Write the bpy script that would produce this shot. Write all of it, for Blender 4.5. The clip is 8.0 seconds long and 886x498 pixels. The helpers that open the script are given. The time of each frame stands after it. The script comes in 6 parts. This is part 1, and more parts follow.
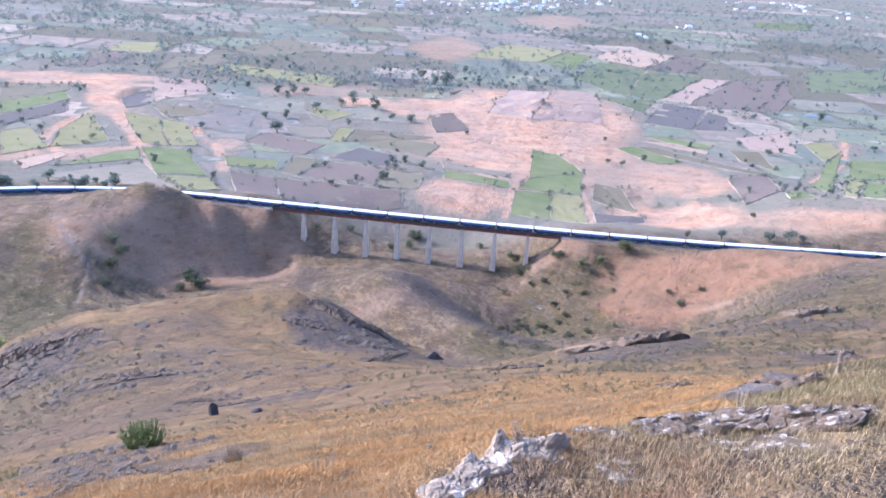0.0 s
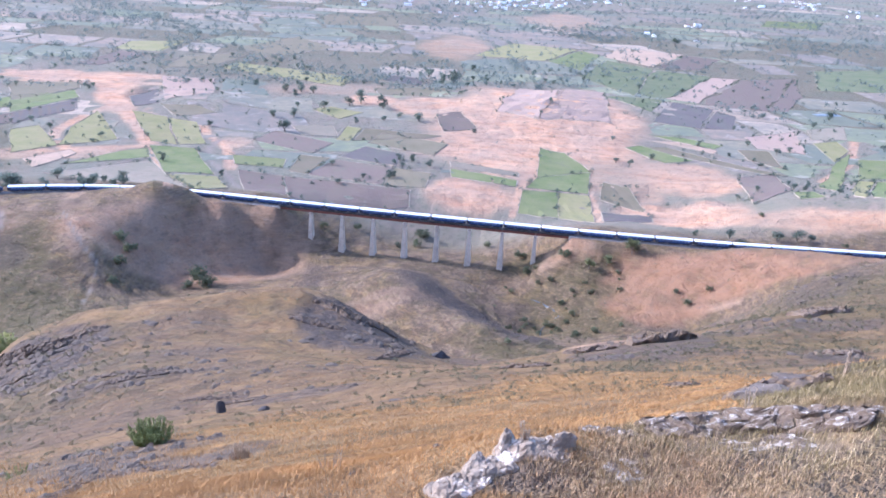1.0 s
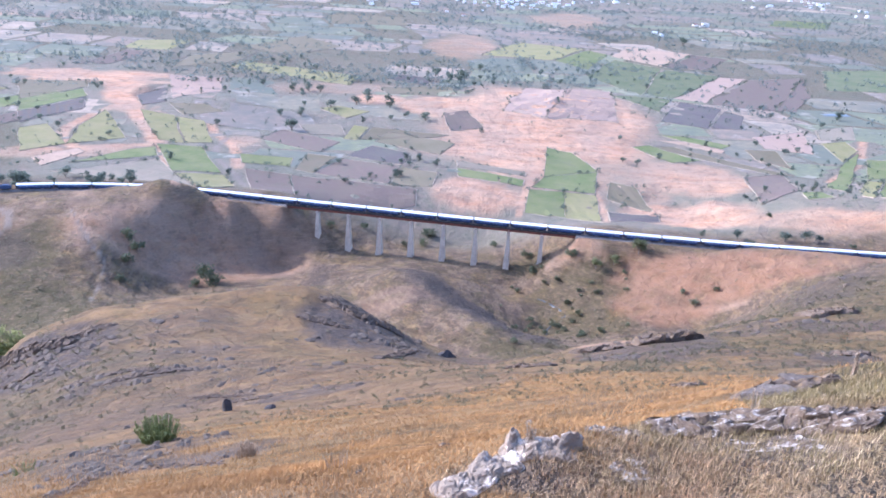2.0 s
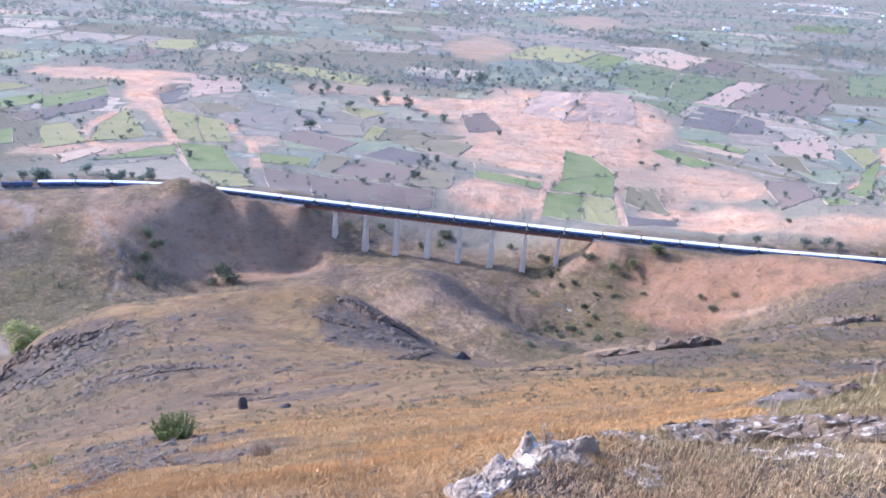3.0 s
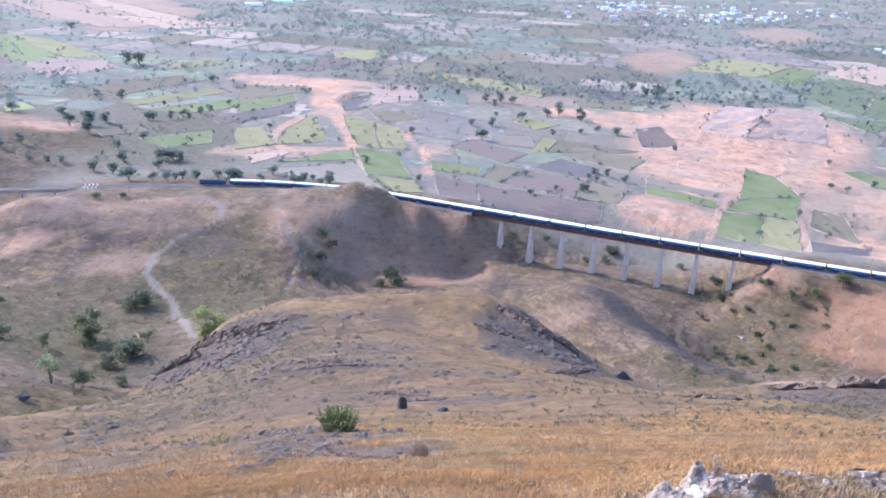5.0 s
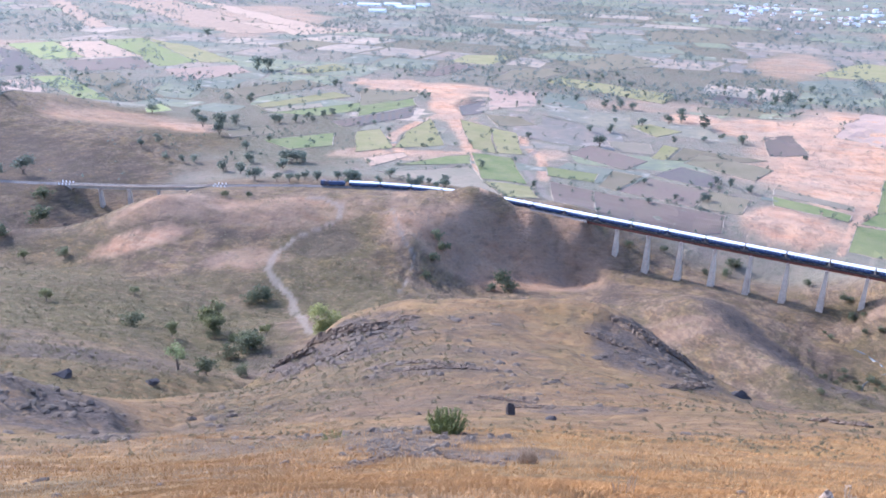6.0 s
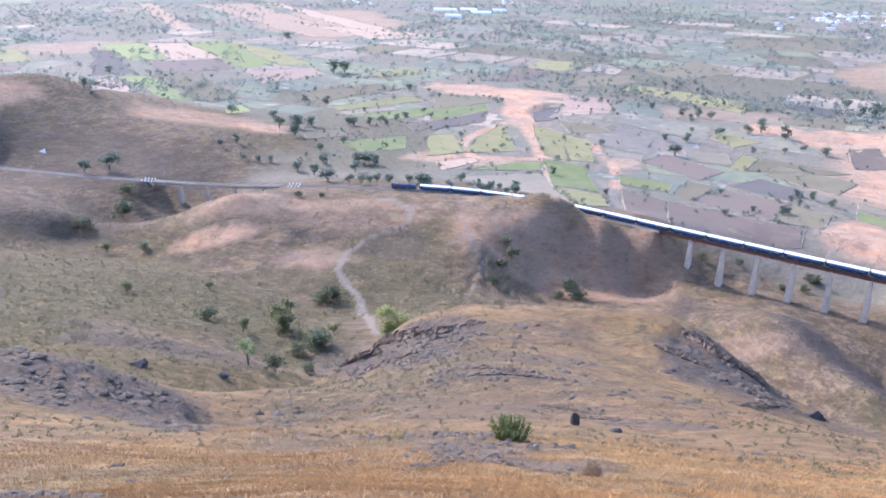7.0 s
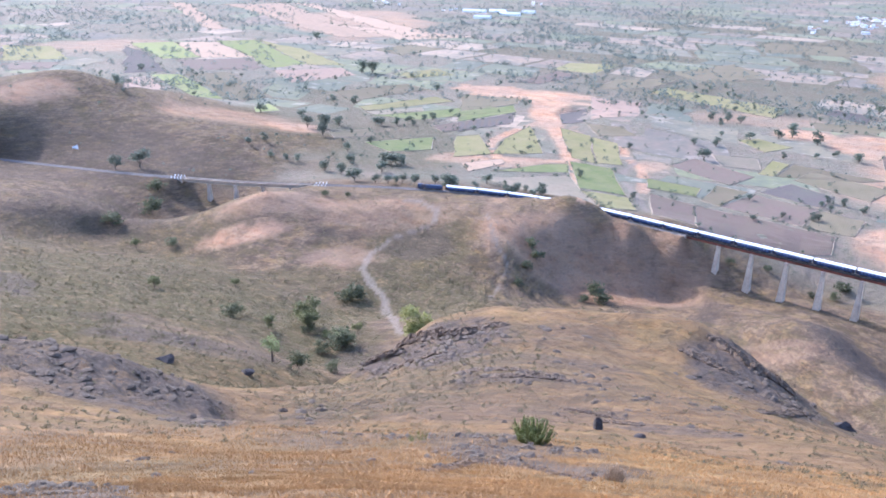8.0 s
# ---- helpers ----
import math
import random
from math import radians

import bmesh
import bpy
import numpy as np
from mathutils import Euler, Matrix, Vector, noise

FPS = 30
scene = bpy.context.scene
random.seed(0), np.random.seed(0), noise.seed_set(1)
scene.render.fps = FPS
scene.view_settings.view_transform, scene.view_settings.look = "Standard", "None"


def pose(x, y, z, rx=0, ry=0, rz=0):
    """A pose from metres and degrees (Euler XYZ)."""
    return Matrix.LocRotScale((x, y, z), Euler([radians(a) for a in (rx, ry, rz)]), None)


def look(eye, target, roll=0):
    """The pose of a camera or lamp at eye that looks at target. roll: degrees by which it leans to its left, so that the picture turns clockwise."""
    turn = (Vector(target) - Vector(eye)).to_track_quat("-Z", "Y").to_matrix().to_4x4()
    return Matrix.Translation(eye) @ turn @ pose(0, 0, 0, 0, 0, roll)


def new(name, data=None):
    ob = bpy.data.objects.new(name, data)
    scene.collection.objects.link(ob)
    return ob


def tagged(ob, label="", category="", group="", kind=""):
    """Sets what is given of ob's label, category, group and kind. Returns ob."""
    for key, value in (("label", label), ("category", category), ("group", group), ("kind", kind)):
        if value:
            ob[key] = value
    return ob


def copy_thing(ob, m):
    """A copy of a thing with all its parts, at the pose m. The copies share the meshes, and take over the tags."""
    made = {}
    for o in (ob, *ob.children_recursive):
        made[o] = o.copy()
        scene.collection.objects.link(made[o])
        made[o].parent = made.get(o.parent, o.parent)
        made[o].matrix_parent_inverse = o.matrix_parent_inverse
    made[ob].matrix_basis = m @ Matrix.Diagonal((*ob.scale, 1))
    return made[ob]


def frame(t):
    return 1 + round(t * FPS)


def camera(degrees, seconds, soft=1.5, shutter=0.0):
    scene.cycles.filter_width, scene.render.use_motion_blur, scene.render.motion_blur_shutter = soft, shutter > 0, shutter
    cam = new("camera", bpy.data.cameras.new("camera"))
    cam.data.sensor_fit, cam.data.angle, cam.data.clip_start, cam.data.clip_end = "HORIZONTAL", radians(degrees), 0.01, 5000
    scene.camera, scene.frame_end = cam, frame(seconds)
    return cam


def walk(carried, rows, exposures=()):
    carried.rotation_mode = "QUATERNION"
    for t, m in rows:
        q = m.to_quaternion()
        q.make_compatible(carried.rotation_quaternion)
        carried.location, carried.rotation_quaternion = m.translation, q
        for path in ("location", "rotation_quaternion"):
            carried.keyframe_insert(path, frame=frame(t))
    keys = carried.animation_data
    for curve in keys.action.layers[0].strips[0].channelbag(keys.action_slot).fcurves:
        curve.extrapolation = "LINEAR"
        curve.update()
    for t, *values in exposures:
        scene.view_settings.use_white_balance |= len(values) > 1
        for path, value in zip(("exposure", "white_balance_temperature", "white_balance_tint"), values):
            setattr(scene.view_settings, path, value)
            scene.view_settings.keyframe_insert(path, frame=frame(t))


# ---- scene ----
# The viewer stands on a hillside about 180 m above the plain and turns to the left.
cam = camera(57.68, 8.0, soft=1.75)
ROWS = [
    (0, -0.000, -0.000, 178.000, 68.970, -2.987, 1.148),
    (0.5, -0.003, -0.001, 178.000, 68.915, -2.969, 1.416),
    (1, -0.005, -0.001, 178.000, 68.857, -2.937, 1.679),
    (1.5, -0.008, -0.002, 178.000, 68.778, -2.894, 1.946),
    (3, -0.024, -0.005, 178.000, 68.826, -3.233, 3.546),
    (3.5, -0.042, -0.008, 178.000, 68.891, -3.245, 5.362),
    (4, -0.069, -0.014, 178.000, 68.974, -3.176, 8.034),
    (4.5, -0.104, -0.021, 178.000, 69.031, -2.784, 11.489),
    (6, -0.228, -0.046, 178.000, 69.160, -1.052, 23.769),
    (6.5, -0.258, -0.052, 178.000, 69.318, -1.034, 26.770),
    (7, -0.280, -0.056, 178.000, 69.416, -1.048, 28.958),
    (7.5, -0.294, -0.059, 178.000, 69.469, -1.136, 30.380),
    (8, -0.300, -0.060, 178.000, 69.444, -1.324, 30.966),
]
walk(cam, [(t, pose(x, y, z, rx, ry, rz)) for t, x, y, z, rx, ry, rz in ROWS], exposures=[(0.0, 1.88, 4950, 18.5), (4.5, 1.85, 4950, 18), (8.0, 1.96, 5200, 17)])

# ---- light: low sun from the west side, hazy sky ----
SUN_AZ, SUN_EL = -77.0, 31.0
world = bpy.data.worlds.new("world")
scene.world = world
world.use_nodes = True
wn = world.node_tree.nodes
sky = wn.new("ShaderNodeTexSky")
sky.sky_type = "NISHITA"
sky.sun_disc = False
sky.sun_elevation = radians(SUN_EL)
sky.sun_rotation = radians(SUN_AZ)
sky.altitude = 700
sky.dust_density = 3.0
wn["Background"].inputs["Strength"].default_value = 0.15
world.node_tree.links.new(sky.outputs["Color"], wn["Background"].inputs["Color"])
sun = new("sun", bpy.data.lights.new("sun", "SUN"))
sun.data.energy = 1.75
sun.data.angle = radians(1.5)
sun.data.color = (1.0, 0.90, 0.78)
_a, _e = radians(SUN_AZ), radians(SUN_EL)
sun.matrix_world = look((math.sin(_a) * math.cos(_e) * 500, math.cos(_a) * math.cos(_e) * 500, math.sin(_e) * 500 + 100), (0, 0, 100))


# ---- noise on arrays ----
def lattice(ix, iy, seed):
    h = (ix.astype(np.int64) * 374761393 + iy.astype(np.int64) * 668265263 + seed * 974634777) & 0x7FFFFFFF
    h = ((h ^ (h >> 13)) * 1274126177) & 0x7FFFFFFF
    return ((h ^ (h >> 16)) & 0xFFFF) / 65535.0


def vnoise(x, y, seed=0):
    ix, iy = np.floor(x), np.floor(y)
    fx, fy = x - ix, y - iy
    fx, fy = fx * fx * (3 - 2 * fx), fy * fy * (3 - 2 * fy)
    a, b = lattice(ix, iy, seed), lattice(ix + 1, iy, seed)
    c, d = lattice(ix, iy + 1, seed), lattice(ix + 1, iy + 1, seed)
    return (a + (b - a) * fx) * (1 - fy) + (c + (d - c) * fx) * fy


def fbm(x, y, scale, octaves=4, seed=0):
    total, amp, norm = 0.0, 1.0, 0.0
    for k in range(octaves):
        total = total + amp * (vnoise(x / scale + 17.3 * k, y / scale - 9.1 * k, seed + k) - 0.5)
        norm += amp
        amp *= 0.5
        scale *= 0.47
    return total / norm * 2.0


def smooth(a, b, v):
    q = np.clip((v - a) / (b - a), 0, 1)
    return q * q * (3 - 2 * q)


# ---- the lie of the land: crests, feet and floors, in metres ----
FORMS = []


def landmarks(name, *points):
    FORMS.extend(points)


def landform(name, *points):
    """A crest, foot or shelf: a line on the ground."""
    for p, q in zip(points, points[1:]):
        gap = math.dist(p[:2], q[:2]) / (10 + 0.5 * (math.hypot(*p[:2]) + math.hypot(*q[:2])))
        n = max(1, int(math.ceil(gap / 0.07)))
        FORMS.extend(tuple(a + (b - a) * k / n for a, b in zip(p, q)) for k in range(n))
    FORMS.append(points[-1])


landform("foot of the viewpoint", (-8.0, 4.2, 172.0), (-6.7, 6.0, 171.3), (-4.5, 7.8, 171.1), (-2.6, 8.6, 171.1), (0.2, 9.0, 171.0), (2.5, 8.6, 171.4), (4.8, 7.6, 172.4))
landform("rocky brow", (0.5, 9.0, 171.3), (1.5, 9.4, 171.5), (3.5, 10.4, 171.1), (4.8, 10.5, 171.4), (5.5, 9.5, 172.0))
landform("upper brow", (7.4, 16.4, 168.6), (9.7, 17.5, 168.7), (11.5, 18.7, 168.5))
landform("grass slope, upper", (-18.6, 33.1, 152.7), (-7.6, 24.9, 159.5), (0.3, 16.0, 166.7), (3.8, 19.6, 165.2), (11.1, 32.1, 159.2))
landform("grass slope, lower", (-19.8, 51.3, 142.5), (-12, 71, 132.7), (-4, 75, 134.1), (5, 80, 132.8), (13, 74, 136.3), (24, 71, 139.2), (31, 63, 144.4))
landform("west grass slope", (-26.3, 14.4, 159.7), (-24.3, 17.6, 158.6), (-24.0, 25.5, 154.1))
landform("west grass slope, lower", (-61, 34, 140.8), (-57, 45, 134.3), (-55, 58, 127.2), (-44, 78, 122.6))
landform("west outcrop", (-100, 45, 130.7), (-97, 52, 128.4), (-96, 58, 125.4), (-90, 63, 122.6), (-82, 67, 118.4), (-73, 66, 116.9))
landform("saddle", (-90, 87, 105.1), (-94, 104, 96.5), (-92, 116, 91.2), (-96, 128, 87.5))
landform("spur crest", (-99, 132, 86.6), (-101, 151, 83.8), (-98, 163, 86.6), (-85, 175, 88.2), (-68, 186, 88.4), (-48, 192, 90.4), (-36, 190, 91.8), (-27, 185, 90.8), (-20, 178, 89.8), (-6, 165, 88.6), (3, 140, 97.7))
landform("behind the spur", (-121, 166, 60.5), (-125, 187, 54.8), (-121, 207, 53.6), (-104, 222, 54.1), (-85, 233, 53.5), (-59, 241, 54.6), (-43, 238, 55.1), (-24, 229, 52.4), (-3, 210, 54.3))
landform("gully beside the spur", (-118, 122, 75.8), (-120, 141, 67.4), (-124, 157, 58.8), (-131, 177, 50.6))
landmarks("spur face", (-56, 112, 109.5), (-49, 131, 104.7), (-48, 161, 95.8), (-30, 137, 102.8), (-15, 124, 108.3), (-78, 128, 97.4))
landform("east brow", (17, 124, 110.3), (29, 135, 108.3), (47, 142, 106.7), (67, 151, 108.7), (81, 155, 109.5), (85, 135, 117.9))
landform("east hillside", (174, 286, 76.4), (146, 279, 70.5), (128, 272, 66.8), (108, 264, 56.9))
landform("east hillside, middle", (127, 204, 94.2), (107, 209, 88.5))
landform("gravel ridge crest", (-60, 442, -16.5), (-43, 438, -13.5), (-29, 424, -10.5), (-18, 402, -10), (-8, 386, -10), (7, 371, -9.5), (21, 362, -9), (32, 354, -9.5))
landform("gravel ridge foot", (-7, 458, -16.6), (17, 455, -20.5), (34, 429, -22.6), (42, 403, -23.8))
landform("gravel ridge west foot", (-65, 387, -14.5), (-40, 376, -14.0), (-10, 358, -12.5))
landform("red hill crest", (100, 451, -6.0), (128, 450, 5.2), (149, 446, 11.5), (170, 440, 16.3), (198, 431, 22.4), (219, 421, 25.6), (249, 398, 32.0))
landform("red hill face", (99, 411, -12.8), (129, 391, -11.5), (146, 402, -2.3), (174, 404, 13.9))
landform("dark hill crest", (-257, 461, 13.6), (-233, 470, 14.7), (-216, 476, 15.6), (-203, 481, 17.2), (-194, 485, 21.4), (-187, 487, 21.4), (-172, 491, 15.8), (-147, 492, 11.3), (-117, 495, 7.0))
landform("dark hill spur", (-223, 474, 15.1), (-220, 438, 13.2), (-209, 415, 7.5), (-192, 405, -0.8), (-174, 393, -8.0))
landform("dark hill flank", (-188, 455, 3.9), (-160, 482, -2.0), (-130, 502, -7.3))
landform("dark hill gully", (-173, 435, -13.6), (-145, 462, -20.5), (-114, 486, -19.7))
landform("dark hill foot", (-162, 407, -17.4), (-141, 427, -19.5), (-110, 444, -20.7), (-86, 466, -19.3))
landform("slope by the track", (-290, 383, 2.2), (-260, 404, 1.9), (-230, 410, 3.3))
landform("terraced hill crest", (-427, 331, 1.0), (-408, 353, 3.9), (-385, 378, 15.6), (-369, 394, 20.6), (-346, 414, 14.8), (-322, 434, 11.8), (-281, 457, 12.5))
landform("terraced hill foot", (-404, 311, -4.0), (-320, 319, 0.7), (-281, 334, 1.3), (-259, 348, 1.4))
landform("track foot", (-227, 286, 5.5), (-207, 301, 5.0), (-190, 335, 2.5))
landform("west spur, far edge", (-411, 195, 39.4), (-398, 221, 29.0), (-369, 248, 17.9), (-332, 273, 12.6))
landform("west spur, middle", (-272, 126, 66.1), (-264, 143, 60.9), (-245, 173, 49.8), (-216, 201, 40.6), (-194, 209, 34.9), (-171, 202, 34.9))
landform("west spur, near foot", (-190, 101, 82.5), (-173, 139, 68.9), (-153, 146, 65.3), (-143, 180, 47.7))
landform("gully beyond the west spur", (-436, 287, 0.4), (-452, 272, 5.2))
landform("low ridge by the gully", (-513, 249, 29.4), (-496, 280, 20.8), (-472, 311, 11.8), (-446, 342, -0.2))
landform("far hill crest", (-763, 374, 49.3), (-732, 433, 54.3), (-717, 457, 59.1), (-698, 485, 60.4), (-670, 506, 47.3), (-628, 535, 26.1))
landform("far hill face", (-676, 348, 39.2), (-656, 383, 38.3), (-634, 419, 32.0), (-579, 461, 23.1), (-532, 514, 17.4))
landform("rise beyond the railway", (155, 580, -7.4), (211, 562, 4.2), (238, 551, 14.0), (305, 517, 28.3))
landform("behind the bridge", (-58, 532, -16.4), (-34, 534, -22.1), (18, 535, -21.4))
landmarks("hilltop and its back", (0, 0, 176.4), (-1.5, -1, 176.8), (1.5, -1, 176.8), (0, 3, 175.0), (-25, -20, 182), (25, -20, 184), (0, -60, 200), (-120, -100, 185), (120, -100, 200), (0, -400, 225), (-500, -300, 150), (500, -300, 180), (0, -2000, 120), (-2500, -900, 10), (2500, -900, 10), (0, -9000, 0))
landmarks("east flank", (22, 20, 169), (60, 45, 152), (95, 80, 138), (220, 140, 104), (330, 200, 80), (480, 300, 42), (700, 420, 18), (300, 20, 130), (700, 0, 80), (1500, 200, 10))
landmarks("west flank", (-20, 4, 167), (-60, 15, 150), (-140, 30, 128), (-260, 90, 92), (-420, 120, 52), (-620, 200, 20), (-900, 300, 16), (-1500, 200, 10))
landmarks("valley floor", (58, 418, -23), (40, 450, -22), (-84, 440, -17), (-62, 410, -15), (42, 474, -20), (70, 360, -8), (95, 400, -14), (-120, 395, -10), (-160, 340, 4), (-185, 290, 16), (-80, 310, 4), (-10, 290, 10), (50, 260, 34), (100, 285, 38), (10, 330, -6))
landform("under the bridge", (-112, 503, 4), (-93, 500, -8), (-70, 496, -18.5), (-28, 490, -18), (13, 485, -18.5), (33, 482, -17), (54, 480, -9), (74, 479, 4))
landform("railway shelf, east", (84, 475, 8), (110, 474, 8), (150, 472, 8), (200, 474, 8), (260, 472, 8), (340, 462, 10))
landform("railway shelf, middle", (-130, 512, 7), (-190, 530, 8), (-250, 520, 8), (-320, 490, 8), (-385, 455, 7))
landform("railway shelf, west", (-490, 405, 6), (-545, 388, 9), (-620, 372, 10))
landform("west gully", (-440, 290, 0), (-452, 345, -6), (-440, 385, -11), (-432, 428, -10), (-425, 470, -3))
landform("edge of the plain", (-400, 530, 3), (-300, 545, 4), (-200, 575, 1), (-100, 572, -5), (0, 567, -8), (100, 562, -8))
landmarks("bare knoll", (40, 965, 8), (115, 965, 9), (80, 905, 7), (155, 930, 6), (0, 900, 4), (60, 830, 1), (170, 840, 0), (-60, 930, 1), (80, 1040, 1))
landmarks("old quarry bund", (-258, 850, 6), (-240, 835, 5), (-225, 860, 1), (-300, 880, 5), (-330, 870, 1), (-270, 800, 1), (-250, 900, 1))
landmarks("near plain", (-480, 560, 2), (200, 680, -4), (330, 660, 0), (-60, 700, -3), (80, 700, -3), (-300, 700, 0))
for ring in (1000, 1500, 2600, 5000, 12000):
    landmarks("plain", *[(ring * math.sin(radians(a)), ring * math.cos(radians(a)), 1.5 * math.sin(a * 3 + ring)) for a in range(-75 if ring > 1200 else -45, 80, 15)])


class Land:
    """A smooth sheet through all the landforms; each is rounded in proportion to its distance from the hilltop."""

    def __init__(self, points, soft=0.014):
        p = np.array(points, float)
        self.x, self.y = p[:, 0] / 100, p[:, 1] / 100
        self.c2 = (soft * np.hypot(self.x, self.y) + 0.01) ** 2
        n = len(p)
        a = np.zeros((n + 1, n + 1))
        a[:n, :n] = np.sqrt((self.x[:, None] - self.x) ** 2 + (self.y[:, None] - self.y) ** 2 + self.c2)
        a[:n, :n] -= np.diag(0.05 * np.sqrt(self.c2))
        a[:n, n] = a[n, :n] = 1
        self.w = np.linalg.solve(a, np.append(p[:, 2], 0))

    def __call__(self, x, y):
        x, y = np.asarray(x, float) / 100, np.asarray(y, float) / 100
        shape, x, y = x.shape, x.ravel(), y.ravel()
        out = np.full(x.shape, self.w[-1])
        for i in range(0, len(x), 20000):
            s = slice(i, i + 20000)
            out[s] += np.sqrt((x[s, None] - self.x) ** 2 + (y[s, None] - self.y) ** 2 + self.c2) @ self.w[:-1]
        return out.reshape(shape)


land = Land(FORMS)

# ---- the line of the railway ----
RAIL_Z = 9.0
LINE = [(-900, 300), (-720, 342), (-544, 387), (-472, 411), (-424, 430), (-379, 454), (-332, 479), (-281, 499), (-232, 509), (-180, 510), (-107, 500), (-12, 486.5), (80, 475), (174, 467), (270, 464), (360, 458), (480, 440), (700, 390)]


def catmull(points, step):
    p = [Vector(q) for q in points]
    p = [2 * p[0] - p[1]] + p + [2 * p[-1] - p[-2]]
    out = []
    for a, b, c, d in zip(p, p[1:], p[2:], p[3:]):
        n = max(2, int((c - b).length / step))
        for k in range(n):
            q = k / n
            out.append(0.5 * (2 * b + (c - a) * q + (2 * a - 5 * b + 4 * c - d) * q * q + (3 * b - a - 3 * c + d) * q ** 3))
    out.append(p[-2])
    return np.array([tuple(v) for v in out])


RAIL = catmull(LINE, 4.0)
RAIL_S = np.append(0, np.cumsum(np.hypot(*np.diff(RAIL, axis=0).T)))


def rail_at(s):
    return np.interp(s, RAIL_S, RAIL[:, 0]), np.interp(s, RAIL_S, RAIL[:, 1])


def rail_turn(s):
    x0, y0 = rail_at(s - 3)
    x1, y1 = rail_at(s + 3)
    return math.degrees(math.atan2(y1 - y0, x1 - x0))


def rail_s(x):
    return float(np.interp(x, RAIL[:, 0], RAIL_S))


def rail_gap(x, y):
    """Distance from the railway's centre line, and the chainage there."""
    x, y = np.asarray(x, float), np.asarray(y, float)
    best, at_s = np.full(x.shape, 1e9), np.zeros(x.shape)
    near = np.abs(np.interp(x, RAIL[:, 0], RAIL[:, 1]) - y) < 60
    px, py = x[near], y[near]
    b, q = np.full(px.shape, 1e9), np.zeros(px.shape)
    for (ax, ay), (bx, by), s0 in zip(RAIL, RAIL[1:], RAIL_S):
        ln = math.hypot(bx - ax, by - ay)
        k = np.clip(((px - ax) * (bx - ax) + (py - ay) * (by - ay)) / ln ** 2, 0, 1)
        d = np.hypot(px - ax - k * (bx - ax), py - ay - k * (by - ay))
        m = d < b
        b[m], q[m] = d[m], s0 + k[m] * ln
    best[near], at_s[near] = b, q
    return best, at_s


SPAN = [(rail_s(-113), rail_s(74)), (rail_s(-474), rail_s(-378))]


# bare ground cut up by small gullies: centre, reach, depth
BROKEN = [(80, 930, 130, 3.2), (110, 800, 70, 2.2), (10, 600, 45, 1.8), (170, 570, 60, 2.2), (200, 650, 70, 2.0), (-290, 880, 70, 2.0), (150, 440, 45, 1.6), (-370, 400, 40, 1.2), (-250, 450, 40, 1.5), (-30, 410, 35, 1.2)]

BLUFF = np.array([(-30, 424), (-26, 413), (-8, 386), (7, 371), (21, 362), (32, 354)], float)


def bluff(x, y):
    """A crest that rises gently from one side and breaks off steeply on the other."""
    up = np.zeros(np.shape(x))
    near = np.hypot(x - BLUFF[:, 0].mean(), y - BLUFF[:, 1].mean()) < 130
    if near.any():
        px, py = x[near], y[near]
        best, side = np.full(px.shape, 1e9), np.zeros(px.shape)
        for (ax, ay), (bx, by) in zip(BLUFF, BLUFF[1:]):
            ln = math.hypot(bx - ax, by - ay)
            q = np.clip(((px - ax) * (bx - ax) + (py - ay) * (by - ay)) / ln ** 2, 0, 1)
            d = np.hypot(px - ax - q * (bx - ax), py - ay - q * (by - ay))
            s = np.sign((bx - ax) * (py - ay) - (by - ay) * (px - ax))
            side = np.where(d < best, s, side)
            best = np.minimum(best, d)
        best = best + 2.5 * fbm(px, py, 14, 3, 37)
        up[near] = 7.5 * np.where(side > 0, np.exp(-(best / 24) ** 2), np.exp(-(best / 30) ** 2))
    return up


def ledges(x, y, z, r):
    """Worn ledges that follow the contours of the hills."""
    q = z / 3.2 + 1.1 * fbm(x, y, 28, 4, 38)
    f = q - np.floor(q)
    step = smooth(0.55, 0.98, f) - f
    where = smooth(0.02, 0.35, fbm(x, y, 38, 3, 39)) * smooth(45, 90, r) * (1 - smooth(430, 520, r))
    return step * where * 1.5


def height(x, y):
    x, y = np.asarray(x, float), np.asarray(y, float)
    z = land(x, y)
    r = np.hypot(x, y)
    rough = smooth(6, 40, r) * (1 - smooth(520, 640, r - 40 * fbm(x, y, 200, 2, 5)))
    z = z + rough * (fbm(x, y, 45, 5, 3) * np.clip(r * 0.012, 0, 1.7) + fbm(x, y, 9, 3, 11) * np.clip(r * 0.006, 0, 0.9))
    z = z + 0.10 * fbm(x, y, 1.7, 3, 21) * (1 - smooth(60, 200, r))
    z = z + smooth(600, 900, r) * fbm(x, y, 320, 2, 31) * 1.2
    z = z + bluff(x, y)
    z = z + ledges(x, y, z, r)
    for cx, cy, wide, tall in BROKEN:
        k = np.exp(-((x - cx) ** 2 + (y - cy) ** 2) / wide ** 2)
        m = k > 0.02
        if m.any():
            ridge = 1 - np.abs(fbm(x[m], y[m], 42, 4, 35)) * 2.2
            z[m] = z[m] + k[m] * tall * (ridge - 0.5)
    d, s = rail_gap(x, y)
    on = np.ones(x.shape)
    for a, b in SPAN:
        on = on * (1 - smooth(a - 3, a + 5, s) * (1 - smooth(b - 5, b + 3, s)))
    k = (1 - smooth(4.0, 13.0, d)) * on
    return z * (1 - k) + (RAIL_Z - 0.75) * k


